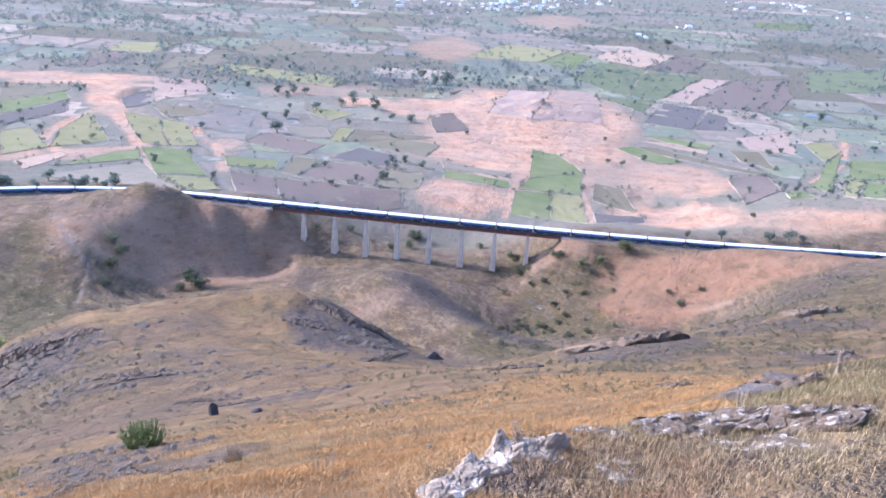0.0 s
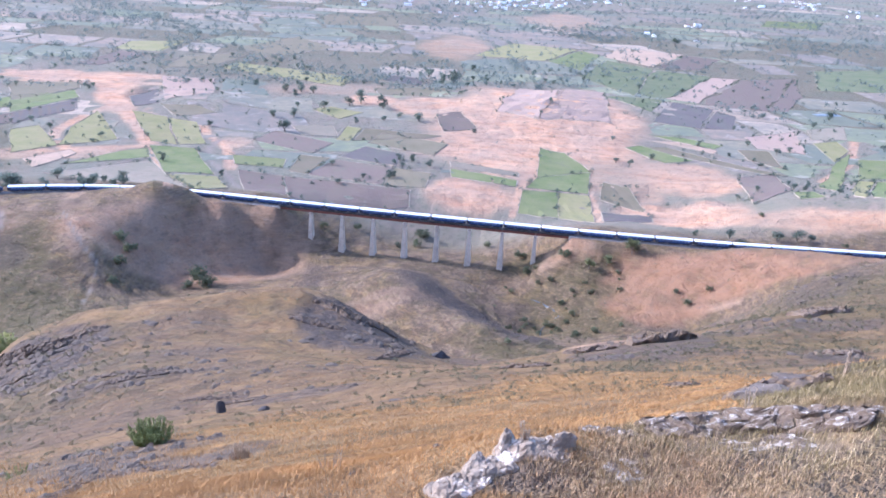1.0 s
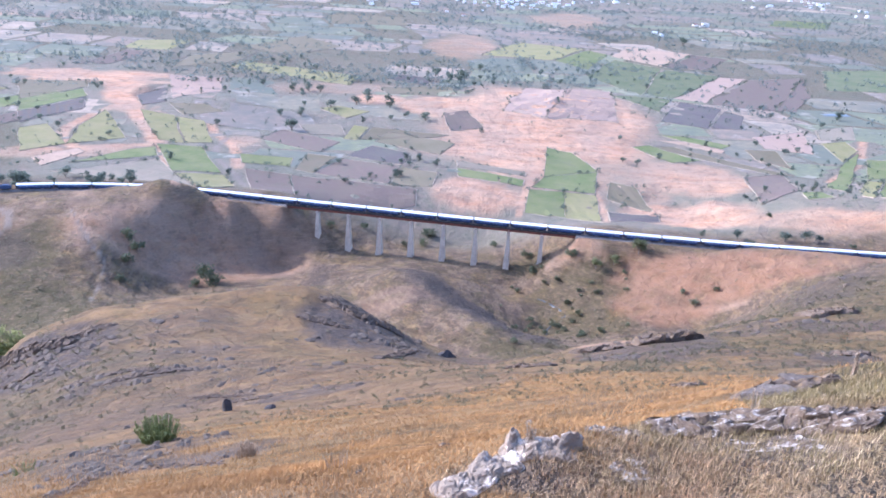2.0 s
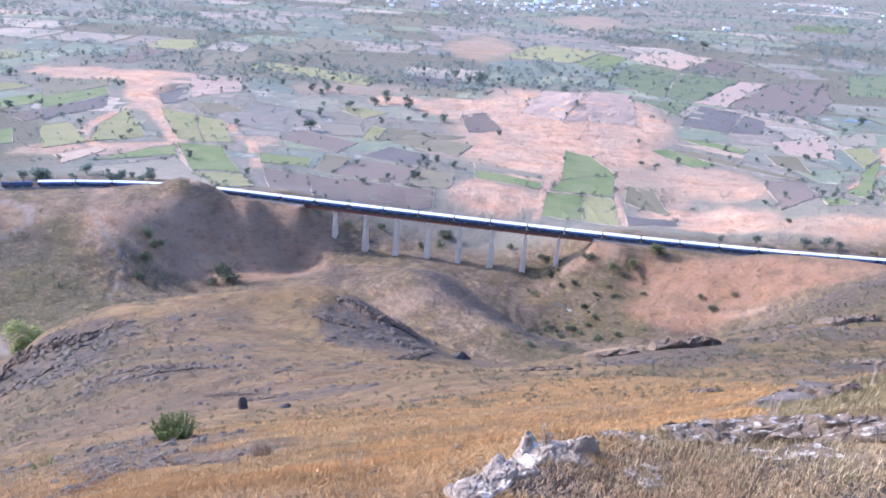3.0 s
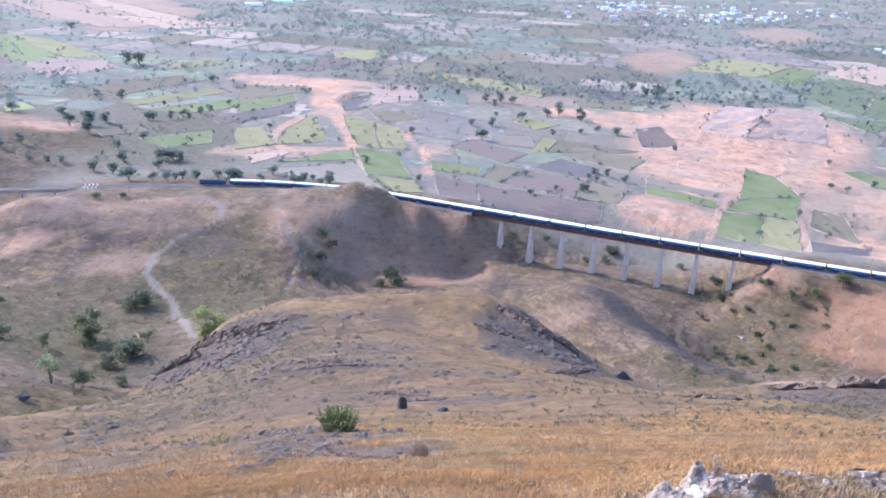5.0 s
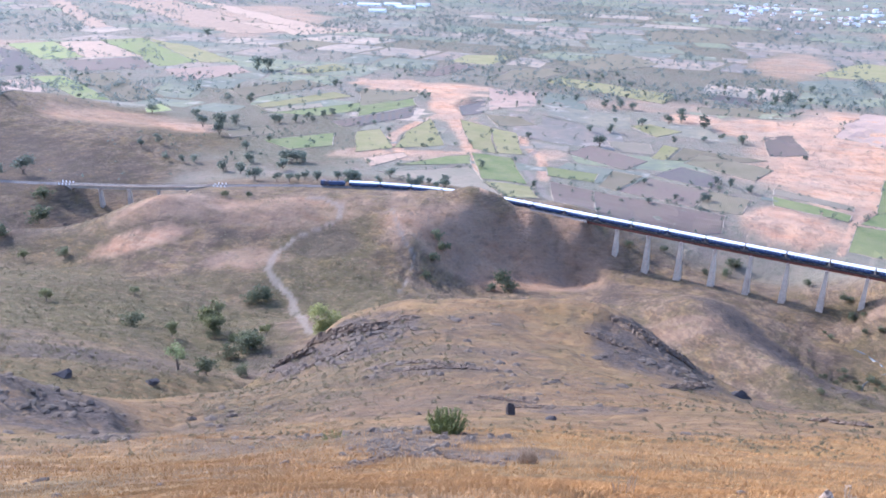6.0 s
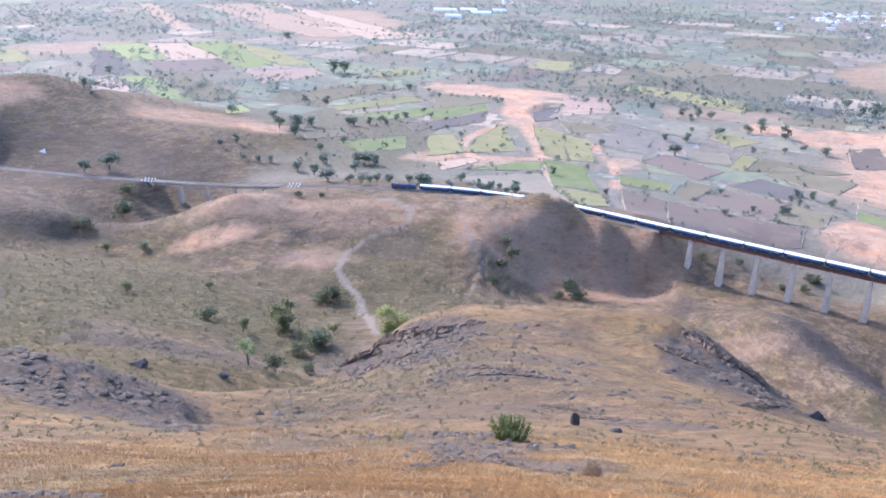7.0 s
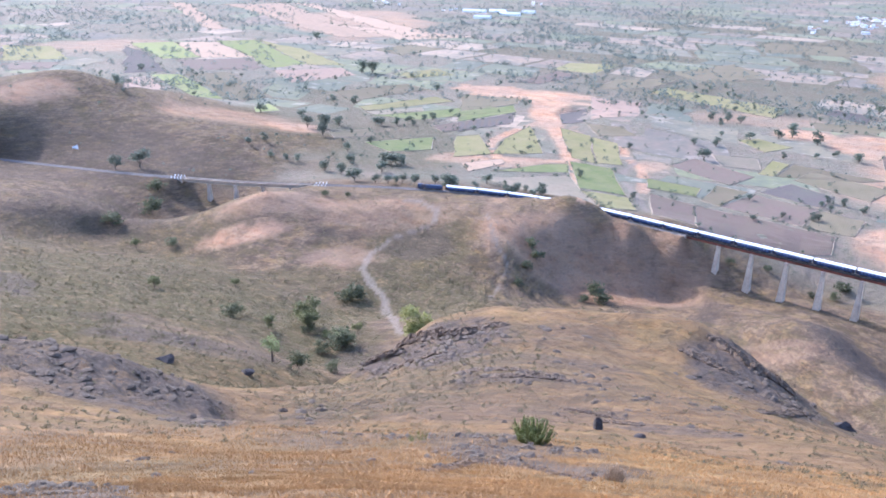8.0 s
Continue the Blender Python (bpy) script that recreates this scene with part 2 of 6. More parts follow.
# ---- materials ----
def nodes_of(name):
    m = bpy.data.materials.new(name)
    m.use_nodes = True
    return m, m.node_tree.nodes, m.node_tree.links, m.node_tree.nodes["Principled BSDF"]


def mixed(n, l, fac, a, b, blend="MIX"):
    x = n.new("ShaderNodeMix")
    x.data_type, x.blend_type = "RGBA", blend
    for socket, value in ((x.inputs[0], fac), (x.inputs[6], a), (x.inputs[7], b)):
        if hasattr(value, "links"):
            l.new(value, socket)
        elif isinstance(value, (int, float)):
            socket.default_value = value
        else:
            socket.default_value = (*value, 1)
    return x.outputs[2]


def noisy(n, l, where, scale, detail=4, rough=0.6, low=0.35, high=0.65, stretch=None):
    if stretch:
        mp = n.new("ShaderNodeMapping")
        mp.inputs["Scale"].default_value = stretch
        l.new(where, mp.inputs["Vector"])
        where = mp.outputs["Vector"]
    t = n.new("ShaderNodeTexNoise")
    t.inputs["Scale"].default_value, t.inputs["Detail"].default_value, t.inputs["Roughness"].default_value = scale, detail, rough
    l.new(where, t.inputs["Vector"])
    r = n.new("ShaderNodeMapRange")
    r.inputs["From Min"].default_value, r.inputs["From Max"].default_value = low, high
    l.new(t.outputs["Fac"], r.inputs["Value"])
    return r.outputs["Result"]


def maths(n, l, op, a, b=0.0, clamp=False):
    x = n.new("ShaderNodeMath")
    x.operation, x.use_clamp = op, clamp
    for socket, value in zip(x.inputs, (a, b)):
        if hasattr(value, "links"):
            l.new(value, socket)
        else:
            socket.default_value = value
    return x.outputs[0]


def bumped(n, l, bsdf, h, strength, distance):
    b = n.new("ShaderNodeBump")
    b.inputs["Strength"].default_value, b.inputs["Distance"].default_value = strength, distance
    l.new(h, b.inputs["Height"])
    l.new(b.outputs["Normal"], bsdf.inputs["Normal"])


def surface(name, one, two, scale, rough=0.85, metal=0.0, bump=0.3, depth=0.05, dirt=None, spread=0.25, stretch=None, gloss=0.3):
    """A plain worn surface: two tones at a fine scale, dirt at a coarse one, and each object a little lighter or darker."""
    m, n, l, bsdf = nodes_of(name)
    where = n.new("ShaderNodeNewGeometry").outputs["Position"]
    fine = noisy(n, l, where, scale, stretch=stretch)
    col = mixed(n, l, fine, one, two)
    if dirt:
        col = mixed(n, l, noisy(n, l, where, scale * 0.13, low=0.45, high=0.75), col, dirt)
    tone = n.new("ShaderNodeMapRange")
    tone.inputs["To Min"].default_value, tone.inputs["To Max"].default_value = 1 - spread, 1 + spread
    l.new(n.new("ShaderNodeObjectInfo").outputs["Random"], tone.inputs["Value"])
    hsv = n.new("ShaderNodeHueSaturation")
    l.new(tone.outputs["Result"], hsv.inputs["Value"])
    l.new(col, hsv.inputs["Color"])
    l.new(hsv.outputs["Color"], bsdf.inputs["Base Color"])
    bsdf.inputs["Roughness"].default_value, bsdf.inputs["Metallic"].default_value = rough, metal
    bsdf.inputs["Specular IOR Level"].default_value = gloss
    if bump:
        bumped(n, l, bsdf, fine, bump, depth)
    return m


CONCRETE = surface("concrete", (0.58, 0.47, 0.36), (0.46, 0.37, 0.28), 1.2, 0.9, bump=0.2, dirt=(0.30, 0.24, 0.19), spread=0.06)
RUST_STEEL = surface("oxide_red_steel", (0.30, 0.105, 0.070), (0.22, 0.080, 0.055), 1.5, 0.7, bump=0.1, dirt=(0.14, 0.065, 0.05), spread=0.1)
ROOF_WHITE = surface("pale_roof_paint", (0.93, 0.92, 0.90), (0.88, 0.87, 0.85), 0.8, 0.6, bump=0.02, dirt=(0.80, 0.78, 0.76), spread=0.10, stretch=(1, 1, 1))
COACH_BLUE = surface("coach_blue_paint", (0.020, 0.044, 0.120), (0.030, 0.058, 0.150), 0.7, 0.45, bump=0.03, dirt=(0.05, 0.05, 0.07), spread=0.15)
PANE_PALE = surface("window_band", (0.16, 0.22, 0.34), (0.30, 0.36, 0.46), 1.4, 0.25, bump=0.0, spread=0.3, gloss=0.6)
DARK_STEEL = surface("dark_underframe", (0.03, 0.028, 0.027), (0.06, 0.05, 0.045), 2.0, 0.8, bump=0.1, spread=0.1)
LOCO_PAINT = surface("locomotive_paint", (0.05, 0.07, 0.14), (0.08, 0.10, 0.16), 0.9, 0.5, bump=0.05, dirt=(0.10, 0.07, 0.05), spread=0.1)
RAIL_STEEL = surface("rail_steel", (0.20, 0.16, 0.13), (0.30, 0.26, 0.23), 3.0, 0.5, metal=0.6, bump=0.0, spread=0.05)
BALLAST = surface("ballast", (0.16, 0.135, 0.12), (0.27, 0.23, 0.20), 4.0, 0.95, bump=0.6, dirt=(0.13, 0.10, 0.085), spread=0.05)


# ---- building helpers ----
def finish(name, bm, material, parent=None, flat=True):
    me = bpy.data.meshes.new(name)
    bmesh.ops.recalc_face_normals(bm, faces=bm.faces)
    for f in bm.faces:
        f.smooth = not flat
    bm.to_mesh(me)
    bm.free()
    me.materials.append(material)
    ob = new(name, me)
    if parent:
        ob.parent = parent
    return ob


def part(name, bm, material, parent, label="", flat=True):
    ob = finish(name, bm, material, parent, flat)
    return tagged(ob, label) if label else ob


def shared(name, ob, m, parent):
    """Another part on the same mesh."""
    o = new(name, ob.data)
    o.parent = parent
    o.matrix_basis = m
    return o


def box(bm, x0, x1, y0, y1, z0, z1, bevel=0.0):
    vs = [bm.verts.new((x, y, z)) for x in (x0, x1) for y in (y0, y1) for z in (z0, z1)]
    fs = [bm.faces.new([vs[i] for i in q]) for q in ((0, 1, 3, 2), (4, 6, 7, 5), (0, 4, 5, 1), (2, 3, 7, 6), (0, 2, 6, 4), (1, 5, 7, 3))]
    if bevel:
        es = list({e for f in fs for e in f.edges})
        bmesh.ops.bevel(bm, geom=es, offset=bevel, segments=1, affect="EDGES")
    return bm


def boxed(x0, x1, y0, y1, z0, z1, bevel=0.0):
    return box(bmesh.new(), x0, x1, y0, y1, z0, z1, bevel)


def prism(bm, outline, x0, x1, close=True):
    """Sweep a yz outline along x."""
    a = [bm.verts.new((x0, y, z)) for y, z in outline]
    b = [bm.verts.new((x1, y, z)) for y, z in outline]
    n = len(outline)
    for i in range(n if close else n - 1):
        j = (i + 1) % n
        bm.faces.new((a[i], a[j], b[j], b[i]))
    if close:
        bm.faces.new(a[::-1])
        bm.faces.new(b)
    return bm


def tapered(bm, z0, z1, half0, half1, n=8):
    """A tapering shaft with rectangular section; half = half widths in x and y."""
    lo = [bm.verts.new((sx * half0[0], sy * half0[1], z0)) for sx, sy in ((-1, -1), (1, -1), (1, 1), (-1, 1))]
    hi = [bm.verts.new((sx * half1[0], sy * half1[1], z1)) for sx, sy in ((-1, -1), (1, -1), (1, 1), (-1, 1))]
    for i in range(4):
        j = (i + 1) % 4
        bm.faces.new((lo[i], lo[j], hi[j], hi[i]))
    bm.faces.new(lo[::-1])
    bm.faces.new(hi)
    return bm


def thing(name, m, label, category, group="", kind=""):
    e = new(name)
    e.empty_display_size = 0.5
    e.matrix_basis = m
    return tagged(e, label, category, group, kind)


# ---- cover of the ground: patches in plan ----
PATCHES = []


def cover(kind, x, y, rx, ry, turn=0.0, amount=1.0):
    PATCHES.append((kind, x, y, rx, ry, turn, amount))


LINES = []


def cover_line(kind, half, *points):
    LINES.append((kind, half, points))


def amount_of(kind, x, y):
    total = np.zeros(np.shape(x))
    for k, half, points in LINES:
        if k == kind:
            for (ax, ay), (bx, by) in zip(points, points[1:]):
                ln = math.hypot(bx - ax, by - ay) + 1e-6
                near = np.hypot(x - (ax + bx) / 2, y - (ay + by) / 2) < ln / 2 + half * 2 + 6
                if near.any():
                    px, py = x[near], y[near]
                    q = np.clip(((px - ax) * (bx - ax) + (py - ay) * (by - ay)) / ln ** 2, 0, 1)
                    d = np.hypot(px - ax - q * (bx - ax), py - ay - q * (by - ay)) + 1.2 * fbm(px, py, 6, 2, 61)
                    total[near] = np.maximum(total[near], 0.95 * (1 - smooth(half * 0.7, half * 1.4, d)))
    for k, cx, cy, rx, ry, turn, amount in PATCHES:
        if k == kind:
            c, s = math.cos(radians(turn)), math.sin(radians(turn))
            dx, dy = x - cx, y - cy
            near = np.hypot(dx, dy) < 2.2 * max(rx, ry)
            if near.any():
                px, py = dx[near], dy[near]
                d = np.hypot((px * c + py * s) / rx, (-px * s + py * c) / ry)
                d = d + 0.35 * fbm(x[near], y[near], max(min(rx, ry), 1.0) * 0.8, 4, 41)
                total[near] = np.maximum(total[near], amount * (1 - smooth(0.75, 1.2, d)))
    return total


cover("gold", 0.6, 22.2, 7.9, 17.8, -2)
cover("gold", 8.6, 46.8, 12.7, 26.6, -10)
cover("gold", -1.4, 10.1, 3.1, 2.3, 8, 0.9)
cover("gold", -18.6, 14.4, 8.4, 25.8, 52, 0.8)
cover("gold", -6.7, 29.0, 10.7, 29.4, 13, 0.95)
cover("gold", -85, 55, 10, 6, 57, 0.8)
cover("gold", -53, 66, 11, 52, 39, 0.6)
cover("gold", -51, 174, 25, 8, 16, 0.75)
cover("gold", -42, 111, 21, 31, 21, 0.5)
cover("gold", -25, 145, 13, 30, 10, 0.65)
cover("gold", -30, 122, 25, 38, 14, 0.5)
cover("gold", -67, 142, 7, 7, 25, 0.9)
cover("gold", -19, 113, 11, 32, 10, 0.5)
cover("gold", 33, 88, 4, 24, -21, 0.6)
cover("gold", -41, 145, 22, 26, 16, 0.6)
cover("gold", -71, 83, 11, 28, 40, 0.6)
# gravel ridge's dark flank: bare rock, with the flank's shade painted in too
cover("rock", 10, 397, 50, 17, -50)
cover("rock", -60, 112, 34, 48, 25, 0.4)
cover("rock", -40, 85, 22, 20, 25, 0.4)
cover("rock", -61, 85, 16, 7, 36, 0.6)
cover("rock", -41, 83, 12, 7, 26, 0.6)
cover("rock", -57, 99, 11, 3, 30, 0.5)
cover("rock", -13.1, 34.0, 3.4, 3.4, 21, 0.6)
cover("rock", -50, 132, 15, 5, 21, 0.6)
cover("rock", -67, 143, 11, 3, 25, 0.6)
cover("brow", 4.4, 9.5, 2.2, 3.0, -25)
cover("brow", 7.7, 13.6, 1.6, 5.0, -29)
cover("brow", 1.5, 8.9, 1.5, 0.5, -10)
cover("earth", 80, 845, 110, 216, -5)
cover("earth", 11, 593, 39, 36, -1)
cover("earth", 198, 669, 51, 57, -16, 0.8)
cover("earth", 171, 563, 48, 35, -17)
cover("earth", 253, 521, 51, 14, -26, 0.7)
cover("earth", 155, 647, 29, 49, -13, 0.5)
cover("earth", -18, 731, 32, 40, 1, 0.4)
cover("earth", 44, 706, 21, 74, -4)
cover("earth", -371, 876, 24, 102, 23)
cover("earth", -442, 969, 83, 41, 25)
cover("earth", -103, 922, 33, 29, 6)
cover("earth", -284, 727, 12, 74, 21, 0.9)
cover("earth", -510, 983, 47, 25, 27, 0.9)
cover("green", 110, 200, 60, 75, -25, 0.5)
cover("rock", 150, 300, 60, 40, -25, 0.35)
# next two: shade of the far hill and gully, painted as dark ground
cover("rock", -560, 400, 120, 60, 38, 0.5)
cover("rock", -470, 330, 60, 40, 40, 0.45)
cover("earth", -351, 391, 52, 16, 40, 0.5)
cover("earth", -295, 425, 48, 26, 35, 0.4)
# next two: bare soil on the dark hill, pale to lift its shade
cover("earth", -165, 455, 66, 34, 20, 0.55)
cover("earth", -130, 478, 40, 24, 15, 0.45)
cover("green", -252, 400, 34, 60, 30, 0.7)
cover("green", -212, 335, 42, 60, 30, 0.8)
cover("green", -75, 118, 24, 46, 30, 0.55)
cover("green", -400, 200, 60, 90, 60, 0.6)
cover("green", -165, 112, 55, 60, 50, 0.7)
cover("red", 151, 429, 62, 22, -19, 0.8)
cover("red", 118, 420, 30, 22, -14, 0.7)
cover("red", 200, 425, 40, 20, -25, 0.5)
cover("green", 34, 350, 25, 17, -6, 0.6)
cover("green", 70, 404, 29, 24, -10, 0.6)
cover("rock", 132, 269, 13, 49, -26, 0.6)
cover("rock", 56, 139, 7, 16, -22, 0.6)
cover("earth", 137, 404, 26, 3, -19, 0.6)
cover("earth", 75, 467, 18, 6, -9, 0.5)
cover("earth", -28, 399, 34, 9, 4, 0.2)
cover("earth", -39, 390, 18, 7, 6, 0.25)
cover("earth", 235, 523, 46, 19, -24, 0.6)
cover("earth", -351, 348, 29, 10, 45, 0.8)
cover("earth", -356, 380, 46, 8, 43, 0.4)
cover("earth", -595, 576, 71, 42, 46, 0.5)
cover("earth", -536, 610, 35, 22, 41, 0.9)
cover("earth", -681, 427, 34, 24, 58, 0.6)
cover("earth", -225, 452, 9, 56, 26, 0.3)
cover("earth", -345, 616, 31, 21, 29, 0.7)
cover("earth", -307, 622, 60, 12, 26, 0.7)
cover("earth", -281, 360, 24, 16, 38, 0.4)
cover("earth", -36, 896, 39, 58, 2, 0.8)
cover("earth", 28, 130, 5, 7, -12, 0.5)
cover("earth", -186, 635, 4, 23, 16, 0.7)
cover("earth", -198, 698, 16, 19, 16, 0.7)
cover("earth", -165, 981, 85, 40, 10, 0.35)
cover("earth", -14, 1469, 62, 165, 1, 0.5)
cover("earth", 246, 2099, 89, 225, -7, 0.4)
cover("earth", -1228, 1663, 175, 403, 36, 0.5)
cover("earth", -1266, 967, 135, 97, 53, 0.4)
cover("green", -255, 222, 67, 73, 49, 0.9)
cover("green", -296, 185, 37, 75, 58, 0.9)
cover("green", -230, 256, 32, 53, 42, 0.9)
cover("green", -284, 308, 38, 30, 43, 0.6)
cover("green", -404, 291, 74, 54, 54, 0.5)
cover("green", -231, 311, 18, 58, 37, 0.7)
cover("green", -180, 213, 20, 30, 40, 0.9)
cover("green", -310, 237, 77, 102, 53, 0.8)
cover("green", -219, 128, 23, 45, 60, 0.9)
cover("green", -195, 237, 22, 63, 39, 0.7)
cover("green", 33, 332, 16, 9, -6, 0.7)
cover("green", 74, 435, 27, 26, -10, 0.5)
cover("green", 92, 457, 18, 8, -11, 0.6)
cover("green", -192, 341, 24, 42, 29, 0.5)
cover("green", 43, 478, 22, 10, -5, 0.4)
cover("green", 9.8, 16.9, 0.9, 7.3, -30, 0.45)
cover("green", 52, 115, 15, 21, -24, 0.35)
cover("green", 31, 82, 14, 21, -21, 0.25)
cover("green", -582, 701, 91, 216, 40, 0.5)
cover("green", -433, 640, 78, 133, 34, 0.6)
cover("green", 537, 1581, 354, 654, -19, 0.5)
cover("green", -321, 1539, 334, 377, 12, 0.5)
cover("green", -657, 1355, 128, 233, 26, 0.5)
cover("green", 499, 1101, 103, 209, -24, 0.5)
cover("green", -363, 1807, 325, 831, 11, 0.5)
cover("green", -139, 1240, 266, 117, 6, 0.4)
cover("rock", -78, 145, 12, 11, 28)
cover("rock", -77, 133, 9, 17, 30)
cover("rock", -23, 168, 11, 21, 8)
cover("rock", -58, 158, 12, 7, 20, 0.4)
cover("rock", -86, 151, 10, 8, 30)
cover("rock", -91, 136, 9, 12, 34)
cover("rock", -11, 165, 7, 22, 4, 0.8)
cover("rock", -49, 106, 15, 3, 25, 0.8)
cover("rock", -17, 83, 9, 5, 11, 0.8)
cover("rock", -32, 89, 9, 5, 20, 0.6)
cover("rock", -54, 125, 9, 5, 23, 0.5)
cover("rock", -9.6, 26.3, 2.6, 2.0, 20, 0.8)
cover("rock", -15.5, 29.8, 2.3, 2.6, 27, 0.8)
cover("rock", -8.5, 29.6, 1.6, 1.6, 16, 0.5)
cover("rock", -19, 109, 13, 5, 10, 0.5)
cover("rock", 3, 160, 10, 11, -1, 0.6)
cover("rock", 26, 113, 7, 20, -13, 0.8)
cover("rock", 36, 114, 6, 31, -18, 0.8)
cover("rock", 68, 132, 10, 9, -27, 0.7)
cover("rock", 45, 83, 4, 12, -29, 0.8)
cover("rock", 37, 77, 6, 4, -26, 0.4)
cover("rock", 37, 98, 5, 13, -20, 0.5)
cover("rock", 4.9, 10.6, 1.6, 0.8, -25, 0.9)
cover("rock", 4.6, 9.1, 0.7, 0.5, -27, 0.8)
cover("rock", 1.0, 9.0, 0.7, 0.3, -7, 0.7)
cover("rock", 3.9, 9.8, 1.4, 0.3, -22, 0.6)
cover("rock", 7.5, 15.6, 0.5, 1.5, -26, 0.8)
cover("rock", 2.6, 9.5, 0.5, 0.3, -16, 0.6)
cover("rock", -79, 58, 13, 21, 54)
cover("rock", -87, 54, 10, 13, 58, 0.9)
cover("rock", -59, 50, 4, 23, 50, 0.8)
cover("rock", -190, 149, 23, 17, 52, 0.8)
cover("rock", -222, 157, 13, 10, 55, 0.5)
cover("rock", -293, 164, 8, 34, 61, 0.7)
cover("rock", -64, 71, 5, 9, 42, 0.5)
cover("rock", -28.9, 36.1, 4.7, 10.1, 39, 0.5)
cover("rock", -20.6, 38.2, 3.3, 12.9, 28, 0.6)
cover("rock", -13.2, 27.6, 2.9, 3.6, 25, 0.7)
cover("rock", -11.6, 6.4, 1.0, 6.0, 61, 0.9)
cover("rock", -256, 404, 21, 24, 32, 0.5)
cover("rock", -287, 418, 19, 19, 35, 0.4)
cover("rock", -160, 467, 45, 17, 19, 0.15)
cover("rock", -468, 299, 33, 8, 57, 0.5)
# the same flank along its crest, rock and painted shade together
cover_line("rock", 14, (-20, 438), (-6, 416), (12, 394), (28, 376), (40, 362))
cover("rock", -12, 398, 12, 11, 2, 0.5)
cover("rock", -327, 391, 23, 7, 40, 0.4)
cover("rock", -346, 877, 20, 54, 22, 0.7)
cover("rock", -309, 380, 11, 5, 39, 0.6)
cover("rock", -82, 447, 7, 23, 10, 0.5)
cover("rock", 40, 423, 10, 13, -5, 0.4)
cover("rock", -630, 393, 64, 34, 58, 0.3)
cover("rock", -173, 160, 22, 19, 47, 0.6)
cover("rock", -157, 210, 13, 25, 37, 0.6)
# dirt tracks
cover_line("path", 1.9, (-303, 448), (-286, 454), (-268, 445), (-260, 429), (-266, 417), (-274, 398), (-272, 374), (-260, 350), (-246, 338), (-228, 326), (-195, 284), (-170, 254))
cover_line("path", 0.8, (-231, 448), (-220, 433), (-205, 415), (-194, 406), (-189, 387), (-181, 358))
cover_line("path", 2.5, (-212, 704), (-213, 679), (-207, 647), (-188, 616), (-171, 586), (-157, 559))
cover_line("earth", 3, (75, 737), (65, 676), (52, 612), (44, 560))
cover_line("earth", 2.5, (109, 629), (109, 589), (106, 547))
cover_line("earth", 2.5, (-329, 790), (-279, 705), (-238, 617), (-183, 492))
cover_line("earth", 9, (-553, 987), (-508, 979), (-442, 969), (-372, 945), (-344, 943))
cover_line("earth", 9, (-417, 935), (-379, 866), (-337, 801), (-297, 735), (-273, 696))
cover_line("earth", 5, (-357, 806), (-361, 757), (-359, 704), (-346, 667), (-318, 637), (-265, 663))
cover_line("earth", 4, (-251, 771), (-229, 720), (-201, 683), (-177, 620))
cover_line("path", 6, (-1714, 1035), (-1639, 1142), (-1561, 1290), (-1477, 1330))
cover_line("path", 4, (217, 2647), (320, 2338), (346, 2012), (420, 1789), (492, 1693))
cover_line("earth", 4, (316, 675), (376, 754), (423, 854))


